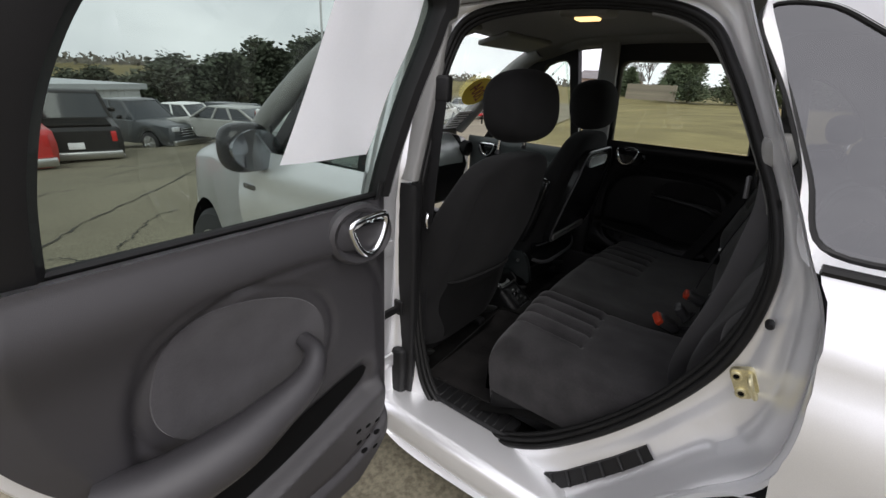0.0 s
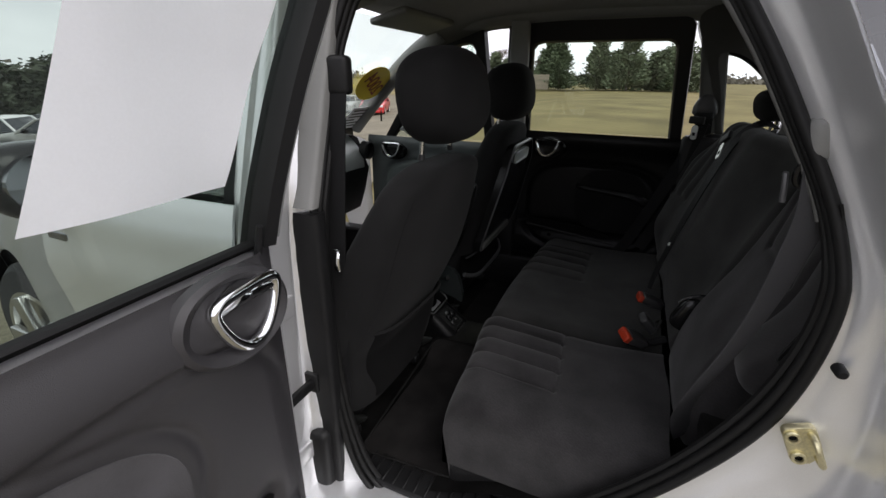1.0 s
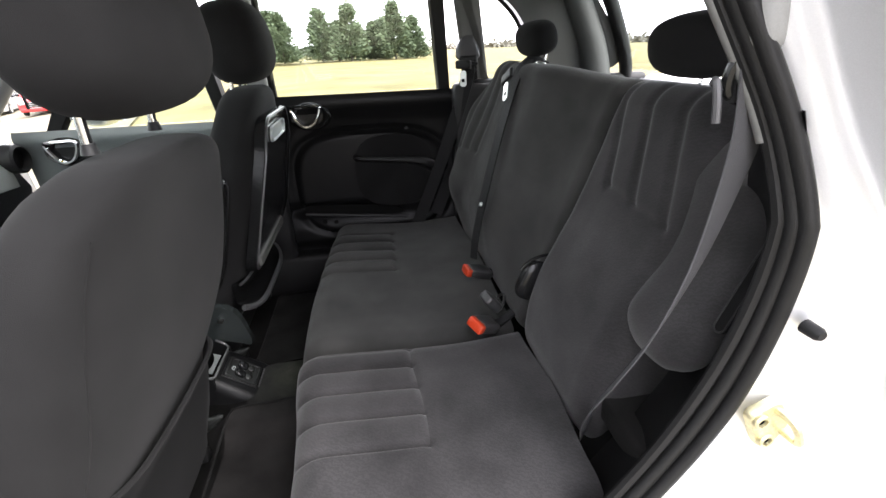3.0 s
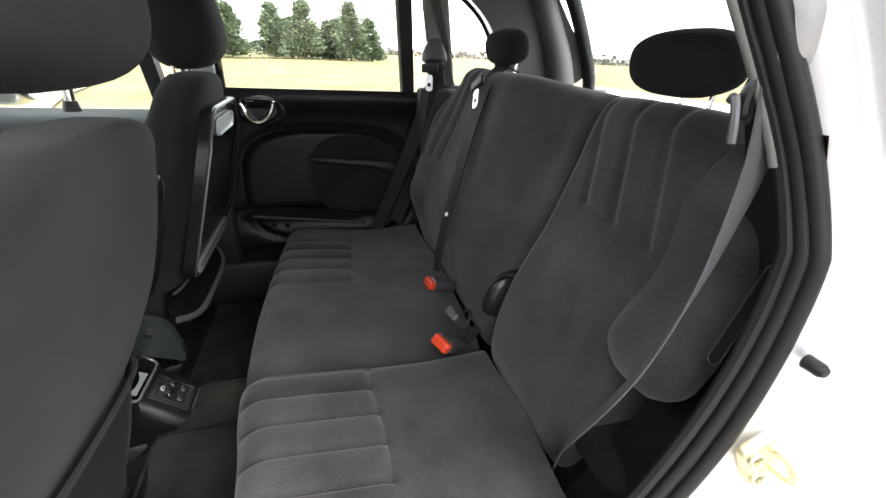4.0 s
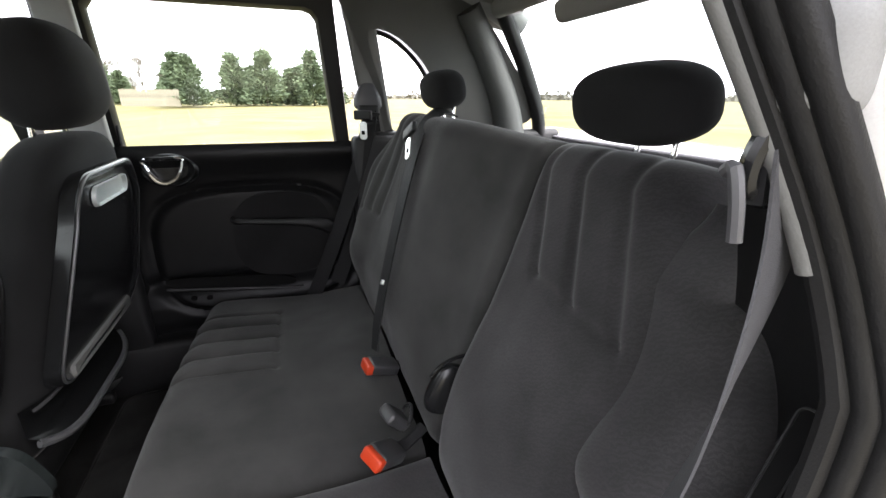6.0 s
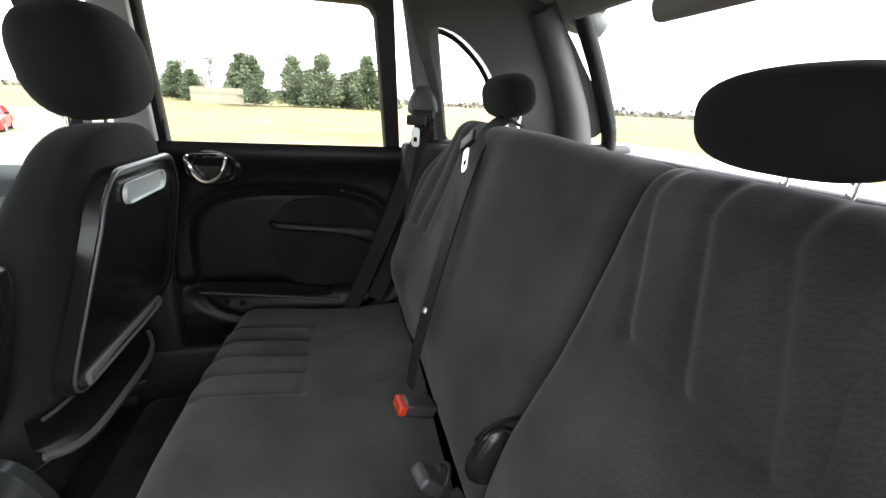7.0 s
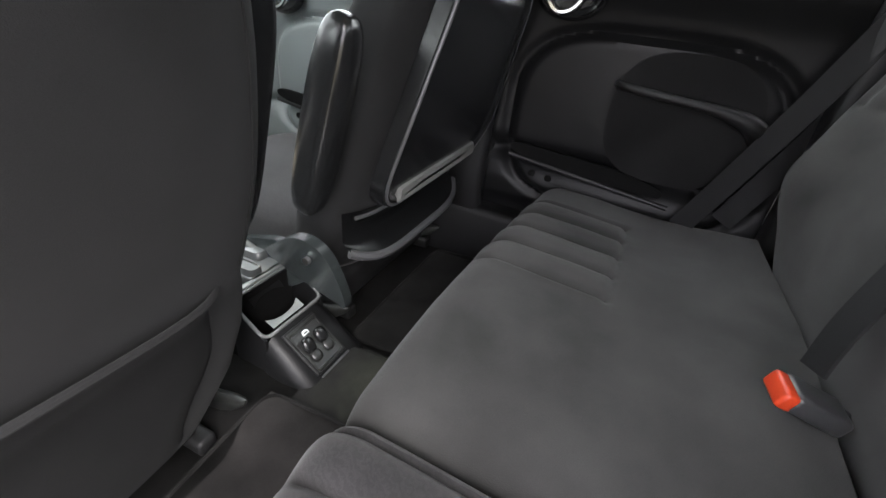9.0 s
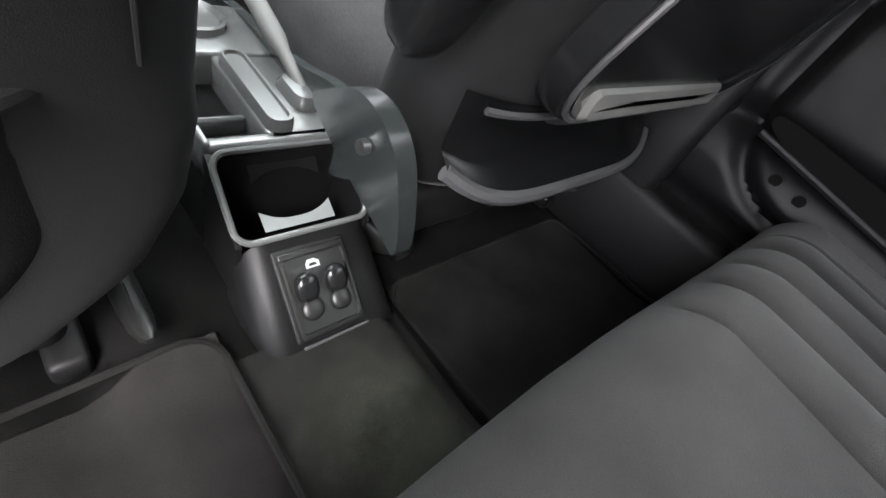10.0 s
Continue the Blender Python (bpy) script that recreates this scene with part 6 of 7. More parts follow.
# ---------------------------------------------------------------- outside
def ground_mat(name, base, fine, patch, dark, cracks=False):
    m = shader(name, base, 0.95, 0, fine, 60, patch, 0.35, 0.6, spec=0.15)
    if cracks:
        n, l = m.node_tree.nodes, m.node_tree.links
        co = n.new("ShaderNodeTexCoord")
        warp = n.new("ShaderNodeTexNoise")
        warp.inputs["Scale"].default_value, warp.inputs["Detail"].default_value = 1.1, 6.0
        add = n.new("ShaderNodeMixRGB")
        add.blend_type, add.inputs[0].default_value = "ADD", 0.9
        vor = n.new("ShaderNodeTexVoronoi")
        vor.feature = "DISTANCE_TO_EDGE"
        vor.inputs["Scale"].default_value = 0.42
        rng = n.new("ShaderNodeMapRange")
        rng.inputs["From Max"].default_value = 0.016
        mix = n.new("ShaderNodeMixRGB")
        mix.inputs[1].default_value = (*dark, 1)
        l.new(co.outputs["Object"], add.inputs[1])
        l.new(co.outputs["Object"], warp.inputs["Vector"])
        l.new(warp.outputs["Color"], add.inputs[2])
        l.new(add.outputs["Color"], vor.inputs["Vector"])
        l.new(vor.outputs["Distance"], rng.inputs["Value"])
        # only some of the cracks are open
        part_ = n.new("ShaderNodeTexNoise")
        part_.inputs["Scale"].default_value, part_.inputs["Detail"].default_value = 0.55, 3.0
        sel, both = n.new("ShaderNodeMapRange"), n.new("ShaderNodeMath")
        sel.inputs["From Min"].default_value, sel.inputs["From Max"].default_value = 0.50, 0.56
        sel.inputs["To Min"].default_value, sel.inputs["To Max"].default_value = 1.0, 0.0
        both.operation = "MAXIMUM"
        l.new(co.outputs["Object"], part_.inputs["Vector"])
        l.new(part_.outputs["Fac"], sel.inputs["Value"])
        l.new(sel.outputs["Result"], both.inputs[0])
        l.new(rng.outputs["Result"], both.inputs[1])
        l.new(both.outputs[0], mix.inputs["Fac"])
        b = n["Principled BSDF"]
        l.new(b.inputs["Base Color"].links[0].from_socket, mix.inputs[2])
        l.new(mix.outputs["Color"], b.inputs["Base Color"])
    return m


def fall(x, y):
    """Height of the ground: level under the car and over the field, falling gently ahead across the car park."""
    return -5.46 * (smooth(-4, 60, y - 2) ** 0.8 - 0.0272 * smooth(9, 0, y - 2)) * smooth(75, 15, x) if y > 2 else 0.0


GRASS = ground_mat("winter_grass", (0.165, 0.138, 0.062), 0.25, 0.3, (0, 0, 0))
ASPHALT = ground_mat("old_asphalt", (0.165, 0.150, 0.108), 0.3, 0.2, (0.03, 0.03, 0.026), True)
bm = B()
def sheet_at(u, v):
    x, y = 6400 * (u - 0.5) ** 3, 6400 * (v - 0.5) ** 3
    return Vector((x, y, fall(x, y) - 0.05 - 0.15 * smooth(1.2, 0.0, x)))
grid(bm, sheet_at, 160, 160)
tagged(part("ground", bm, GRASS), "winter field of pale dry grass", "ground", kind="structure")
bm = B()
ring = [Vector(p) for p in ((-70, -50, -0.12), (1.5, -50, -0.12), (1.5, 1.8, -0.12), (16, 7.5, -0.12), (48, 17, -0.12), (60, 60, -0.12), (-70, 60, -0.12))]
top = bm.faces.new([bm.verts.new((p.x, p.y, 0)) for p in ring])
bmesh.ops.triangulate(bm, faces=[top])
for _ in range(6):
    bmesh.ops.subdivide_edges(bm, edges=[e for e in bm.edges if e.calc_length() > 1.5], cuts=1, use_grid_fill=True)
    bmesh.ops.triangulate(bm, faces=[f for f in bm.faces if len(f.verts) > 4])
for v in bm.verts:
    v.co.z = fall(v.co.x, v.co.y)
lot = tagged(part("pavement", bm, ASPHALT), "cracked grey asphalt car park", "pavement", kind="structure") or bpy.data.objects["pavement"]
CRACK = shader("dirt_filled_crack", (0.035, 0.032, 0.024), 0.95, 0, 0.4, 90, 0.4, 3)
rk = random.Random(21)
for line, wide_ in (([(-2.6, 1.9), (-1.03, 3.63), (-0.71, 4.2), (-0.14, 4.91), (0.52, 5.79), (1.12, 6.62), (2.2, 8.2), (3.6, 9.6)], 0.034),
                    ([(-0.71, 3.05), (-0.50, 3.40), (-0.36, 3.60), (-0.12, 3.98), (0.20, 4.20)], 0.022),
                    ([(-1.6, 3.9), (-1.25, 4.5), (-0.9, 5.4), (-0.75, 6.3), (-0.2, 7.4)], 0.024),
                    ([(-1.4, 3.15), (-1.05, 3.25), (-0.85, 2.9), (-0.6, 2.75)], 0.02),
                    ([(0.6, 8.4), (1.6, 9.5), (3.2, 9.9), (5.0, 10.6)], 0.03)):
    bm = B()
    pts = spline([Vector((x, y, 0.0)) for x, y in line], 60)
    edge = []
    for i, p in enumerate(pts):
        q = pts[min(i + 1, 59)] - pts[max(i - 1, 0)]
        side = Vector((-q.y, q.x, 0)).normalized()
        c = Vector(p) + side * (0.05 * noise.noise((p[0] * 5, p[1] * 5, 7)) + rk.uniform(-0.014, 0.014))
        w = wide_ * (0.15 + rk.random()) * 0.5 * min(1, i / 5 + 0.1, (59 - i) / 5 + 0.1)
        edge.append([bm.verts.new((c + side * w * s).to_tuple()[:2] + (fall(c.x, c.y) + 0.006,)) for s in (-1, 1)])
    for a, b in zip(edge, edge[1:]):
        bm.faces.new((a[0], a[1], b[1], b[0]))
    part("crack", bm, CRACK, lot)
NEEDLE = shader("dark_needles", (0.066, 0.078, 0.052), 0.9, 0, 0.4, 8, 0.3, 1.5)
NEEDLE2 = shader("green_needles", (0.098, 0.125, 0.070), 0.9, 0, 0.4, 8, 0.3, 1.5)
BARK = shader("grey_bark", (0.12, 0.10, 0.085), 0.95, 0, 0.3, 30, 0.2, 4, 0.5)


def conifer(seed, h, w, n, round_=False):
    """Leaf clumps of a tree: sprays on whorls of limbs round a leader, uneven, with gaps."""
    rnd = random.Random(seed)
    bm = B()
    limbs = []
    for i in range(90):
        t = 0.01 + 0.97 * rnd.random()
        prof = math.sin(math.pi * min(1, t * 0.8 + 0.22)) ** 0.8 if round_ else (1 - t) ** 0.95 * min(1, 0.7 + 3 * t)
        limbs.append((t, rnd.random() * 2 * math.pi, w * prof * rnd.uniform(0.65, 1.15)))
    for i in range(n):
        t, a, r = rnd.choice(limbs)
        k = 0.15 + 0.85 * math.sqrt(rnd.random())
        sp = (0.16 if round_ else 0.11) * w
        c = Vector((r * k * math.cos(a) + rnd.gauss(0, sp), r * k * math.sin(a) + rnd.gauss(0, sp), h * t + 0.10 * h * k * (0.7 - t) + rnd.gauss(0, sp * 0.7)))
        if c.z < 0.15:
            c.z = rnd.uniform(0.1, 0.7)
        s = (rnd.uniform(0.16, 0.36) if round_ else rnd.uniform(0.12, 0.30)) * (h / 7)
        d = Vector((math.cos(a), math.sin(a), rnd.uniform(-0.3, 0.8))).normalized()
        e = Vector((rnd.uniform(-1, 1), rnd.uniform(-1, 1), rnd.uniform(-1, 1))).normalized()
        e = (e - d * e.dot(d)).normalized()
        vs = [bm.verts.new(c + d * s * x + e * s * y) for x, y in ((-0.7, -0.3), (0.3, -0.5), (1.2, 0.0), (0.35, 0.45), (-0.5, 0.3))]
        bm.faces.new(vs)
    return bm


def tree(base, h, w, n, seed, mat, label, group):
    tr = thing("tree", base, label, "tree", group)
    bm = B()
    tube(bm, [Vector(base) + Vector((0.05 * math.sin(i), 0.05 * math.cos(i * 2), h * 0.95 * i / 6)) for i in range(7)], [0.14 * h / 7 * (1.05 - i / 6.3) for i in range(7)], 8)
    part("trunk", bm, BARK, tr)
    bm = conifer(seed, h, w, n, seed > 30)
    bmesh.ops.translate(bm, verts=bm.verts, vec=base)
    part("crown", bm, mat, tr, angle=180)
    return tr


# row of young conifers across the field
first = [tree((0, 0, 0), 5.5 + 0.45 * k, 2.5 + 0.2 * k, 7000, 11 + k, NEEDLE2, "green conifer at the edge of the field", "conifers across the field") for k in range(3)]
rnd = random.Random(5)
SPOTS = [(58, 9.4), (60, 5.0), (59, 1.4), (61, -1.6), (60, -4.2), (74, 14.6), (88, 24.5), (63, 11.6), (61, -6.6), (92, 29.0), (64, 3.2), (66, -2.8), (73, 22.5), (70, 19.6), (84, 17.2)]
for k, (x, y) in enumerate(SPOTS):
    src = first[k % 3]
    m = pose(x, y, -0.04, 0, 0, rnd.uniform(0, 360))
    if k < 3:
        src.matrix_basis = m
    else:
        c = copy_thing(src, m)
        s = rnd.uniform(0.75, 1.1)
        c.scale = (s * rnd.uniform(0.9, 1.25), s, s * rnd.uniform(0.8, 1.05))
dark = [tree((0, 0, 0), 5.6 + 0.6 * k, 3.4, 4200, 31 + k, NEEDLE, "dark conifer behind the parked cars", "conifers behind the car park") for k in range(3)]
for k in range(34):
    x, y = -16 + 1.95 * k + rnd.uniform(-0.7, 0.7), 62 + rnd.uniform(-2, 4) - 0.011 * k * k
    m = pose(x, y, fall(x, y) - 0.04, 0, 0, rnd.uniform(0, 360))
    if k < 3:
        dark[k].matrix_basis = m
    else:
        c = copy_thing(dark[k % 3], m)
        s = rnd.uniform(0.9, 1.3) * (0.8 + 0.35 * smooth(10, 45, x))
        c.scale = (s * 1.2, s * 1.2, s * rnd.uniform(0.85, 1.1))

# bare trees by the fence
bt = thing("bare_tree", (64, 15.5, 0), "bare winter tree beside the board fence", "tree", "bare trees by the fence")
bm = B()
rb_ = random.Random(3)
def limb(p, d, r, n):
    q = p + d * (r * 24)
    tube(bm, [p, (p + q) / 2 + Vector((rb_.gauss(0, r), rb_.gauss(0, r), 0)), q], [r, r * 0.85, r * 0.65], 5)
    if n:
        for _ in range(3):
            e = (d + Vector((rb_.uniform(-0.6, 0.6), rb_.uniform(-0.6, 0.6), rb_.uniform(0.0, 0.5)))).normalized()
            limb(q, e, r * 0.66, n - 1)
limb(Vector((64, 15.5, -0.03)), Vector((0, 0, 1)), 0.085, 5)
part("limbs", bm, BARK, bt, angle=180)
for x, y, s, a in ((68, 17.6, 0.85, 60), (72, 20.5, 1.05, 150), (66, 13.6, 0.7, 230), (78, 19.0, 1.2, 310), (80, 24.0, 1.1, 20)):
    c = copy_thing(bt, pose(x, y, -0.03, 0, 0, a))
    c.scale = (s, s, s)

# low far woods all round, as one belt of clumps
bm = B()
rr = random.Random(9)
for i in range(16000):
    a = rr.uniform(0, 2 * math.pi)
    r = rr.uniform(230, 300)
    hh = 2.8 + 1.6 * noise.noise((a * 9, 0, 2))
    c = Vector((r * math.cos(a), r * math.sin(a), abs(rr.gauss(0, 0.5)) * hh))
    s = rr.uniform(0.5, 1.4)
    d = Vector((rr.uniform(-1, 1), rr.uniform(-1, 1), rr.uniform(0, 1))).normalized()
    e = d.orthogonal().normalized()
    bm.faces.new([bm.verts.new(c + d * s * x + e * s * y) for x, y in ((-1, -0.6), (0.4, -0.9), (1.2, 0.1), (-0.3, 0.9))])
tagged(part("far_woods", bm, shader("bare_far_woods", (0.11, 0.10, 0.08), 0.95, 0, 0.3, 0.5), None, angle=180), "low grey winter woods on the horizon", "woods", kind="stuff")
# ---------------------------------------------------------------- parked vehicles, building and lamp post
def paint(name, c):
    return shader(name, c, 0.35, 0.1, 0.03, 40, 0.05, 1.5, coat=0.3)


DARKGLASS = shader("dark_vehicle_glass", (0.03, 0.035, 0.04), 0.1, 0, 0, 10, 0, 1, 0, spec=0.5)
LAMPRED = shader("red_tail_lens", (0.45, 0.02, 0.02), 0.25, 0, 0.05, 30)
LAMPWHITE = shader("clear_headlamp", (0.75, 0.76, 0.78), 0.12, 0.4)


def vehicle(kind, at, heading, col, label, cat):
    """A parked vehicle standing at a place, its nose along +y before it is turned by heading degrees."""
    P = {"sedan": dict(L=5.0, W=1.85, H=1.45, hood=0.98, belt=0.98, cab=(-1.75, 1.25), roof=(-0.95, 0.55), tail=1.05, r=0.34, wb=3.0),
         "pickup": dict(L=5.8, W=2.0, H=1.92, hood=1.22, belt=1.22, cab=(-0.75, 1.30), roof=(-0.55, 0.65), tail=1.20, r=0.40, wb=3.6),
         "suv": dict(L=4.9, W=1.95, H=1.88, hood=1.12, belt=1.15, cab=(-2.40, 1.20), roof=(-2.20, 0.55), tail=1.15, r=0.38, wb=2.9)}[kind]
    L, W, H = P["L"], P["W"], P["H"]
    ob = thing(kind if kind != "suv" else "sport_utility_vehicle", (0, 0, 0), label, cat, "parked vehicles")
    g = 0.26 if kind == "sedan" else 0.36
    def top(y):
        t = y / (L / 2)
        if y > P["cab"][1]:
            return P["hood"] - 0.14 * smooth(P["cab"][1], L / 2, y)
        if y < P["cab"][0]:
            return P["tail"] - 0.05 * smooth(P["cab"][0], -L / 2, y)
        return P["belt"]
    ys = [-L / 2 + L * i / 44 for i in range(45)]
    bm = B()
    rings = []
    for i, y in enumerate(ys):
        e = min(1, (L / 2 - abs(y)) / 0.22)
        e = math.sqrt(max(0, 1 - (1 - e) ** 2)) * 0.14 + 0.86
        lo = g
        for wy in (-P["wb"] / 2, P["wb"] / 2):
            if abs(y - wy) < P["r"] * 1.12:
                lo = max(lo, P["r"] + math.sqrt((P["r"] * 1.12) ** 2 - (y - wy) ** 2))
        t = top(y) - (0.08 if i in (0, 44) else 0)
        w = W / 2 * e
        rings.append([Vector((x * w, y, z)) for x, z in ((-0.93, lo), (-0.99, lo + (t - lo) * 0.3), (-1.0, lo + (t - lo) * 0.6), (-0.97, t - 0.05), (-0.90, t), (0.90, t), (0.97, t - 0.05), (1.0, lo + (t - lo) * 0.6), (0.99, lo + (t - lo) * 0.3), (0.93, lo))])
    loft(bm, rings)
    body = part("body", bm, col, ob)
    # cabin: glass block with painted roof and pillars
    b0, b1 = P["cab"]
    r0, r1 = P["roof"]
    def cab_ring(z, y0, y1, w):
        return [Vector((x, y, z)) for x, y in ((-w, y0 + 0.05), (-w * 0.9, y0), (w * 0.9, y0), (w, y0 + 0.05), (w, y1 - 0.08), (w * 0.85, y1), (-w * 0.85, y1), (-w, y1 - 0.08))]
    bm = B()
    loft(bm, [cab_ring(P["belt"] - 0.04, b0, b1, W / 2 * 0.93), cab_ring(H - 0.06, r0, r1, W / 2 * 0.76)])
    cabin = part("windows", bm, DARKGLASS, body)
    bm = B()
    loft(bm, [cab_ring(H - 0.07, r0 - 0.02, r1 + 0.03, W / 2 * 0.775), cab_ring(H - 0.02, r0 + 0.05, r1 - 0.05, W / 2 * 0.74), cab_ring(H, r0 + 0.3, r1 - 0.3, W / 2 * 0.55)])
    part("roof", bm, col, body)
    bm = B()
    mids = [b0 + (b1 - b0) * k for k in ((0.36, 0.66) if kind != "pickup" else (0.45,))]
    for s in (-1, 1):
        for yb, yt in [(b0 + 0.06, r0 + 0.04), (b1 - 0.06, r1 - 0.04)] + [(m, r0 + (r1 - r0) * (m - b0) / (b1 - b0)) for m in mids]:
            tube(bm, [(s * W / 2 * 0.935, yb, P["belt"] - 0.03), (s * W / 2 * 0.77, yt, H - 0.06)], 0.045, 6)
    part("window_pillar", bm, col, body)
    for s in (-1, 1):
        for wy in (-P["wb"] / 2, P["wb"] / 2):
            wheel(ob, (s * (W / 2 - 0.12), wy, P["r"]), P["r"], 0.22, s)
        bm = B()
        box(bm, (s * (W / 2 * 0.80), -L / 2 + 0.03, top(-L / 2) - 0.22), (0.20 if kind != "pickup" else 0.12, 0.08, 0.26), 0.02)
        part("tail_light", bm, LAMPRED, body)
        bm = B()
        box(bm, (s * (W / 2 * 0.74), L / 2 - 0.03, top(L / 2) - 0.12), (0.30, 0.10, 0.16), 0.02)
        part("headlight", bm, LAMPWHITE, body)
        bm = B()
        pillow(bm, (s * (W / 2 + 0.10), b1 - 0.55, P["belt"] + 0.08), (0.10, 0.06, 0.08), 0.7, 0.7, None, 14, 8)
        part("wing_mirror", bm, GLOSSY, body)
    bm = B()
    box(bm, (0, L / 2 - 0.01, g + 0.10), (W * 0.92, 0.16, 0.20), 0.04)
    part("front_bumper", bm, STEEL if kind == "pickup" else col, body)
    bm = B()
    box(bm, (0, -L / 2 + 0.0, g + 0.12), (W * 0.92, 0.16, 0.20), 0.04)
    part("rear_bumper", bm, STEEL if kind == "pickup" else col, body)
    bm = B()
    box(bm, (0, L / 2 + 0.005, top(L / 2) - 0.24), (W * 0.56, 0.06, 0.34), 0.03)
    gr = part("grille", bm, PLASTIC, body)
    bm = B()
    for k in range(4):
        box(bm, (0, L / 2 + 0.035, top(L / 2) - 0.38 + 0.09 * k), (W * 0.54, 0.02, 0.022), 0.006, None, 1)
    box(bm, (0, L / 2 + 0.04, top(L / 2) - 0.24), (0.03, 0.02, 0.33), 0.006, None, 1)
    part("grille_bar", bm, CHROME, gr)
    bm = B()
    box(bm, (0, -L / 2 - 0.085 + 0.07, g + 0.36), (0.32, 0.02, 0.16), 0.006)
    part("plate", bm, PAPER, body)
    if kind == "pickup":
        bm = B()
        box(bm, (0, -L / 2 + 1.05, P["tail"] - 0.02), (W * 0.80, 1.75, 0.05), 0.01)
        part("bed", bm, BLACKVOID, body)
    ob.matrix_basis = pose(at[0], at[1], fall(at[0], at[1]), 0, 0, heading)
    return ob


BLACKPAINT, SILVERPAINT, WHITEPAINT = shader("black_paint", (0.010, 0.010, 0.011), 0.5, 0, 0.05, 40, 0.1, 1.5, spec=0.3), paint("pale_silver_paint", (0.33, 0.33, 0.315)), paint("white_paint", (0.78, 0.78, 0.77))
GREYPAINT, REDPAINT, BLUEPAINT = paint("dark_grey_paint", (0.06, 0.065, 0.07)), paint("red_paint", (0.42, 0.02, 0.02)), paint("blue_grey_paint", (0.05, 0.08, 0.12))
vehicle("pickup", (2.0, 15.9), -12, BLACKPAINT, "black pickup parked tail on", "pickup truck")
vehicle("pickup", (4.9, 20.3), 204, GREYPAINT, "dark grey pickup with chrome grille", "pickup truck")
vehicle("pickup", (8.4, 24.0), 210, WHITEPAINT, "white crew cab pickup parked nose on", "pickup truck")
vehicle("sedan", (7.4, 17.0), 24, SILVERPAINT, "pale silver sedan parked tail on", "car")
vehicle("suv", (12.6, 25.6), 205, GREYPAINT, "dark grey sport utility vehicle in the row", "car")
vehicle("sedan", (17.5, 28.0), 200, WHITEPAINT, "white sedan in the far row", "car")
vehicle("pickup", (15.6, 24.5), 195, BLUEPAINT, "blue grey pickup in the far row", "pickup truck")
vehicle("pickup", (0.0, 14.6), -4, REDPAINT, "red pickup at the end of the row", "pickup truck")
vehicle("sedan", (29.0, 18.5), 115, REDPAINT, "red car standing across the car park", "car")
vehicle("sedan", (25.0, 20.5), 110, WHITEPAINT, "white sedan across the car park", "car")
vehicle("suv", (27.0, 25.5), 105, WHITEPAINT, "white sport utility vehicle across the car park", "car")
vehicle("sedan", (9.0, 13.5), 190, WHITEPAINT, "white car parked ahead of the windscreen", "car")
vehicle("sedan", (34.0, 24.5), 110, SILVERPAINT, "silver sedan in the back row", "car")

# workshop building with ribbed steel walls
METALWALL = shader("pale_ribbed_steel", (0.50, 0.52, 0.52), 0.5, 0.2, 0.04, 5, 0.06, 0.4)
METALROOF = shader("grey_steel_roof", (0.40, 0.42, 0.43), 0.45, 0.3, 0.04, 5, 0.06, 0.4)
bd = thing("workshop_building", (11.0, 37.0, -4.6), "low pale steel workshop building with grey roof", "building")
WA, WB = Vector((-30.6, 19.8, -4.6)), Vector((11.0, 37.0, -4.6))          # its long wall, receding from the near corner
WD = (WB - WA).normalized()
bm = B()
plate(bm, [WA, WB, WB + Vector((0, 0, 4.1)), WA + Vector((0, 0, 4.1))], Vector((-WD.y, WD.x, 0)) * 14)
part("wall", bm, METALWALL, bd)
bm = B()
for k in range(88):
    p = WA + WD * (0.3 + 0.5 * k)
    for off in (-0.02, 0.02):
        box(bm, (p.x + WD.y * off, p.y - WD.x * off, -2.57), (0.06, 0.06, 4.06), 0.0)
part("wall_rib", bm, METALWALL, bd)
bm = B()
up = Vector((0, 0, 1))
over = Vector((WD.y, -WD.x, 0)) * 0.3
plate(bm, [WA - WD * 0.4 + over + up * 4.08, WB + WD * 0.4 + over + up * 4.08, WB + WD * 0.4 + over + up * 4.45, WA - WD * 0.4 + over + up * 4.45], over / -0.3 * 14.6)
part("roof", bm, METALROOF, bd)
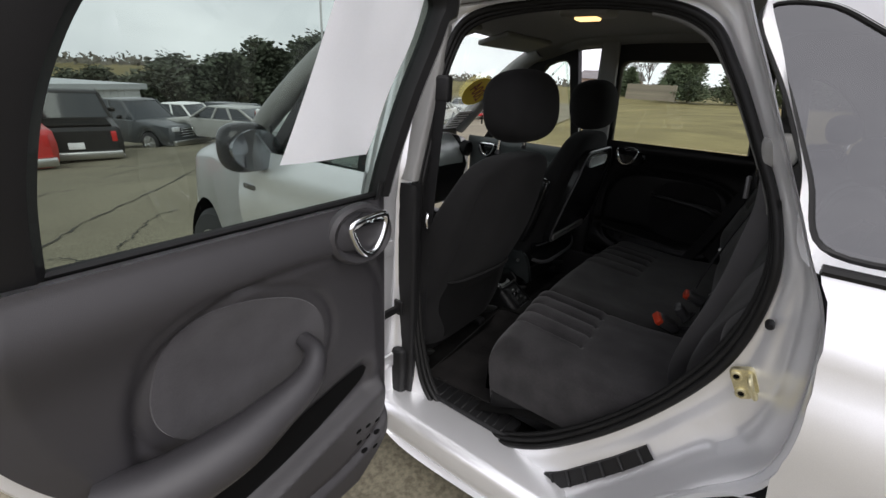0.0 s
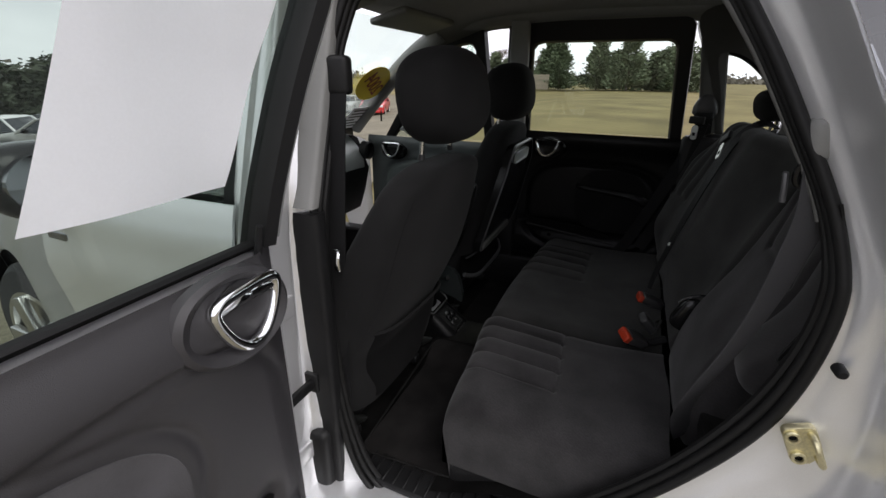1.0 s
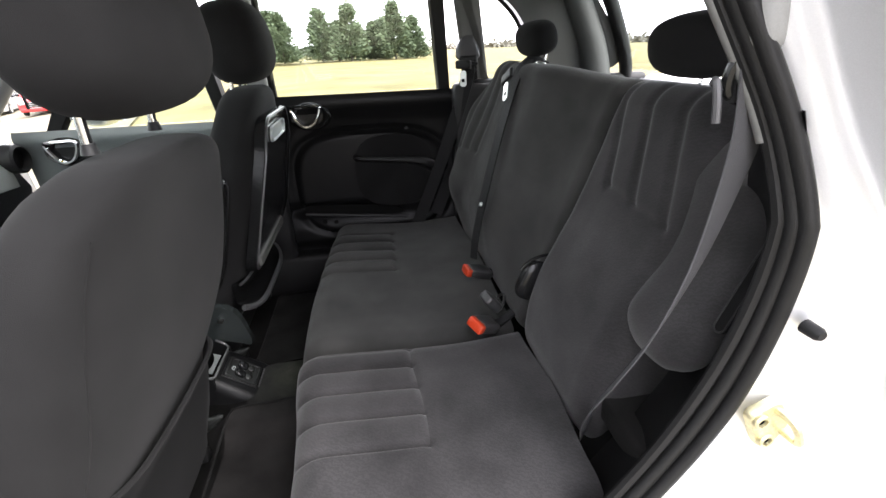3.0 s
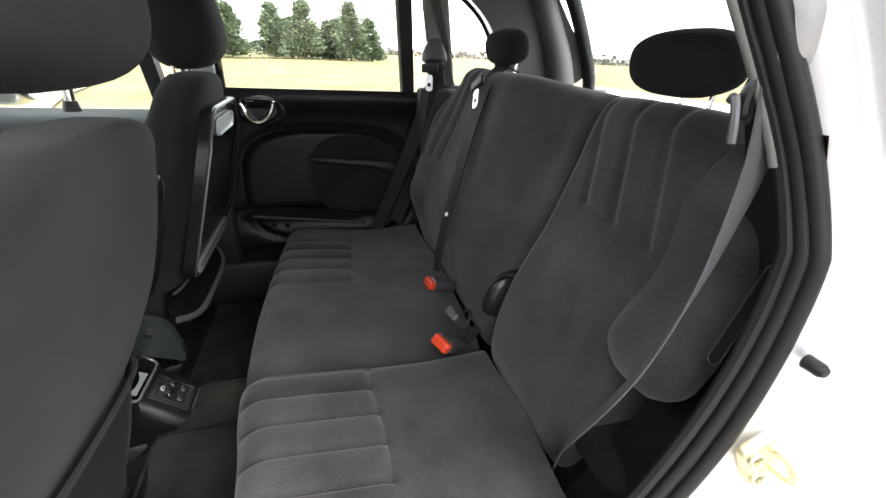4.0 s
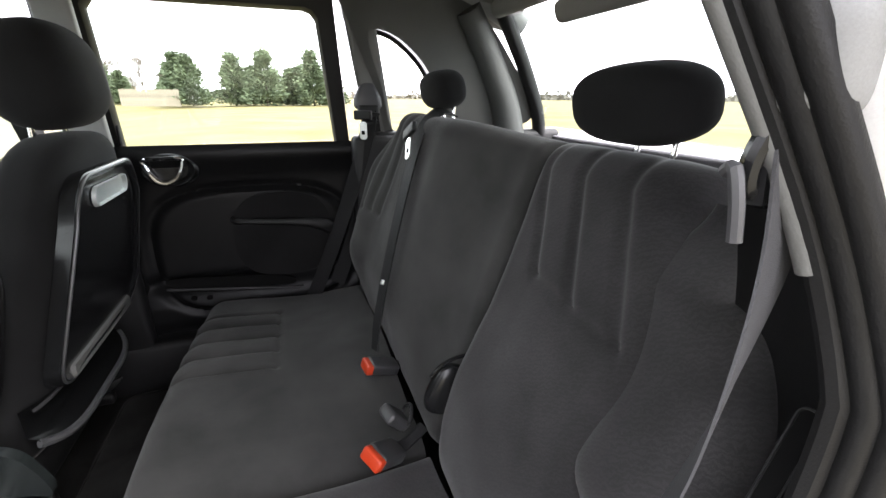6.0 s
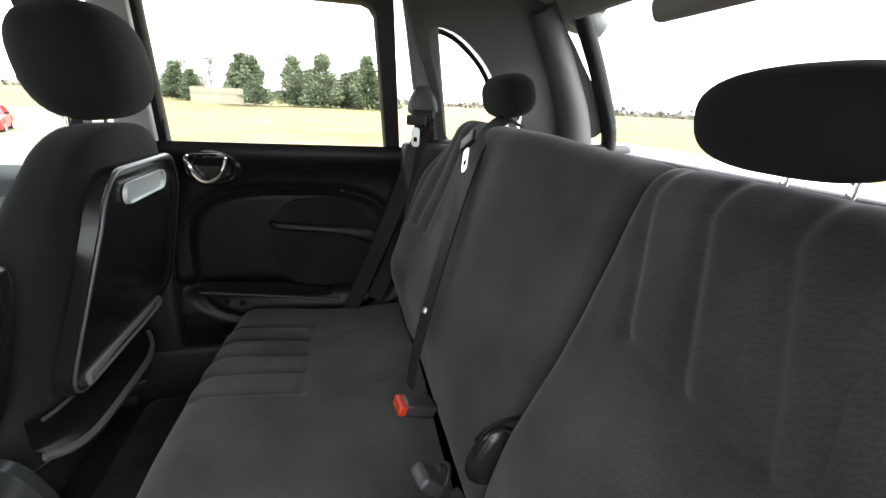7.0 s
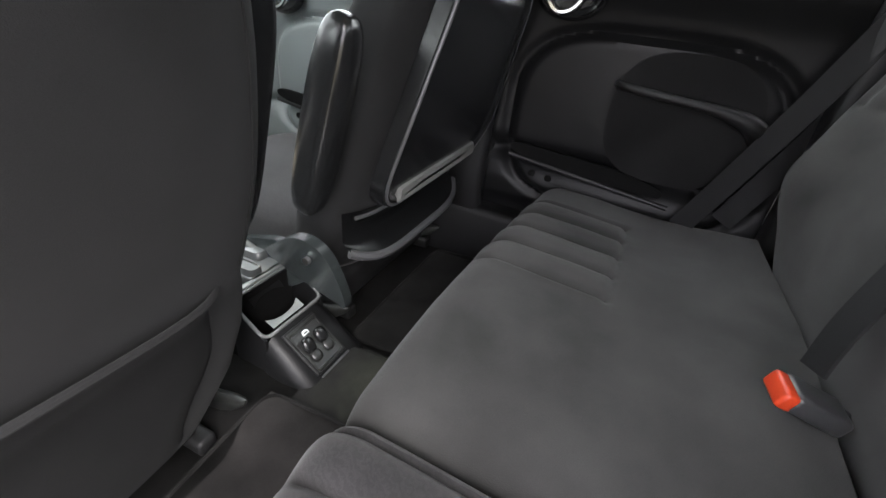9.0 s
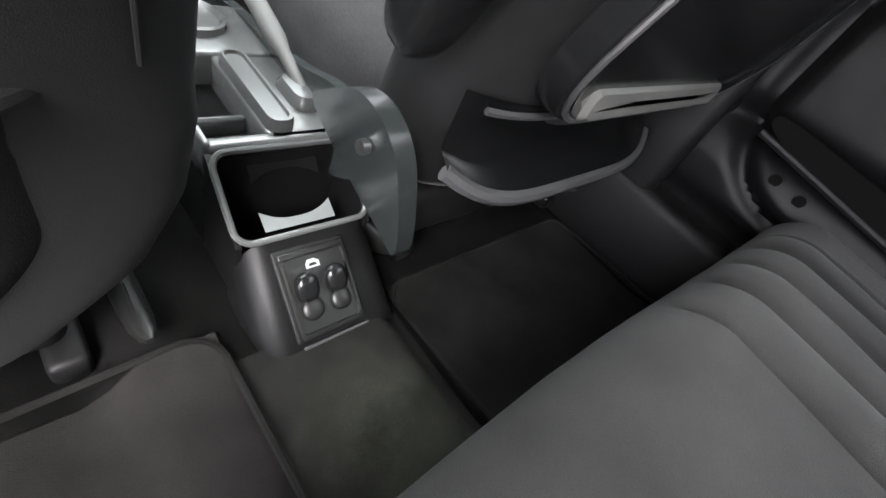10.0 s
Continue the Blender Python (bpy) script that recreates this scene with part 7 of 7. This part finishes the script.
b2 = thing("hall_building", (-2, 92, -3), "tall grey steel hall behind the workshop", "building")
bm = B()
box(bm, (-8, 92, -2.4), (34, 12, 7.4), 0.05)
part("wall", bm, METALWALL, b2)
bm = B()
box(bm, (-8, 92, 1.4), (34.6, 12.6, 0.25), 0.05)
part("roof", bm, METALROOF, b2)

lp = thing("street_lamp", (18.2, 25, -3.0), "tall steel car park lamp post", "lamp post")
bm = B()
tube(bm, [(18.2, 25, -3.0), (18.2, 25, 7.9)], [0.11, 0.06], 10)
part("post", bm, STEEL, lp)
bm = B()
box(bm, (18.2, 24.6, 7.9), (0.35, 0.9, 0.16), 0.05)
box(bm, (18.2, 25.5, 7.9), (0.35, 0.7, 0.16), 0.05)
part("lamp_head", bm, PLASTIC, lp)

# house and board fence across the field
HX, HY = 96.0, 31.0
hs = thing("house", (HX, HY, 0), "low brick house with grey roof across the field", "house")
bm = B()
box(bm, (HX, HY, 1.3), (8, 11, 2.7), 0.02)
part("wall", bm, shader("pale_brick", (0.42, 0.32, 0.26), 0.9, 0, 0.2, 6, 0.1, 0.5), hs)
bm = B()
loft(bm, [[Vector((HX + x, HY + y, z)) for x, z in ((-4.5, 2.6), (4.5, 2.6), (0, 4.3))] for y in (-6, 6)])
part("roof", bm, shader("grey_shingles", (0.16, 0.15, 0.15), 0.9, 0, 0.2, 3, 0.1, 0.5), hs)
for y in (-3.5, 0, 3.5):
    bm = B()
    box(bm, (HX - 4.02, HY + y, 1.5), (0.08, 1.2, 1.1), 0.01)
    w = part("window", bm, DARKGLASS, hs)
fc = thing("board_fence", (56, 12, 0), "weathered board fence in front of the trees", "fence")
for k in range(22):
    bm = B()
    box(bm, (56 + 0.02 * k, 10.4 + 0.26 * k, 0.85), (0.03, 0.24, 1.75 + 0.05 * math.sin(k * 2.3)), 0.008, None, 1)
    part("board", bm, shader("weathered_board", (0.22, 0.19, 0.15), 0.9, 0, 0.25, 8, 0.2, 1.0) if k == 0 else bpy.data.materials["weathered_board"], fc)
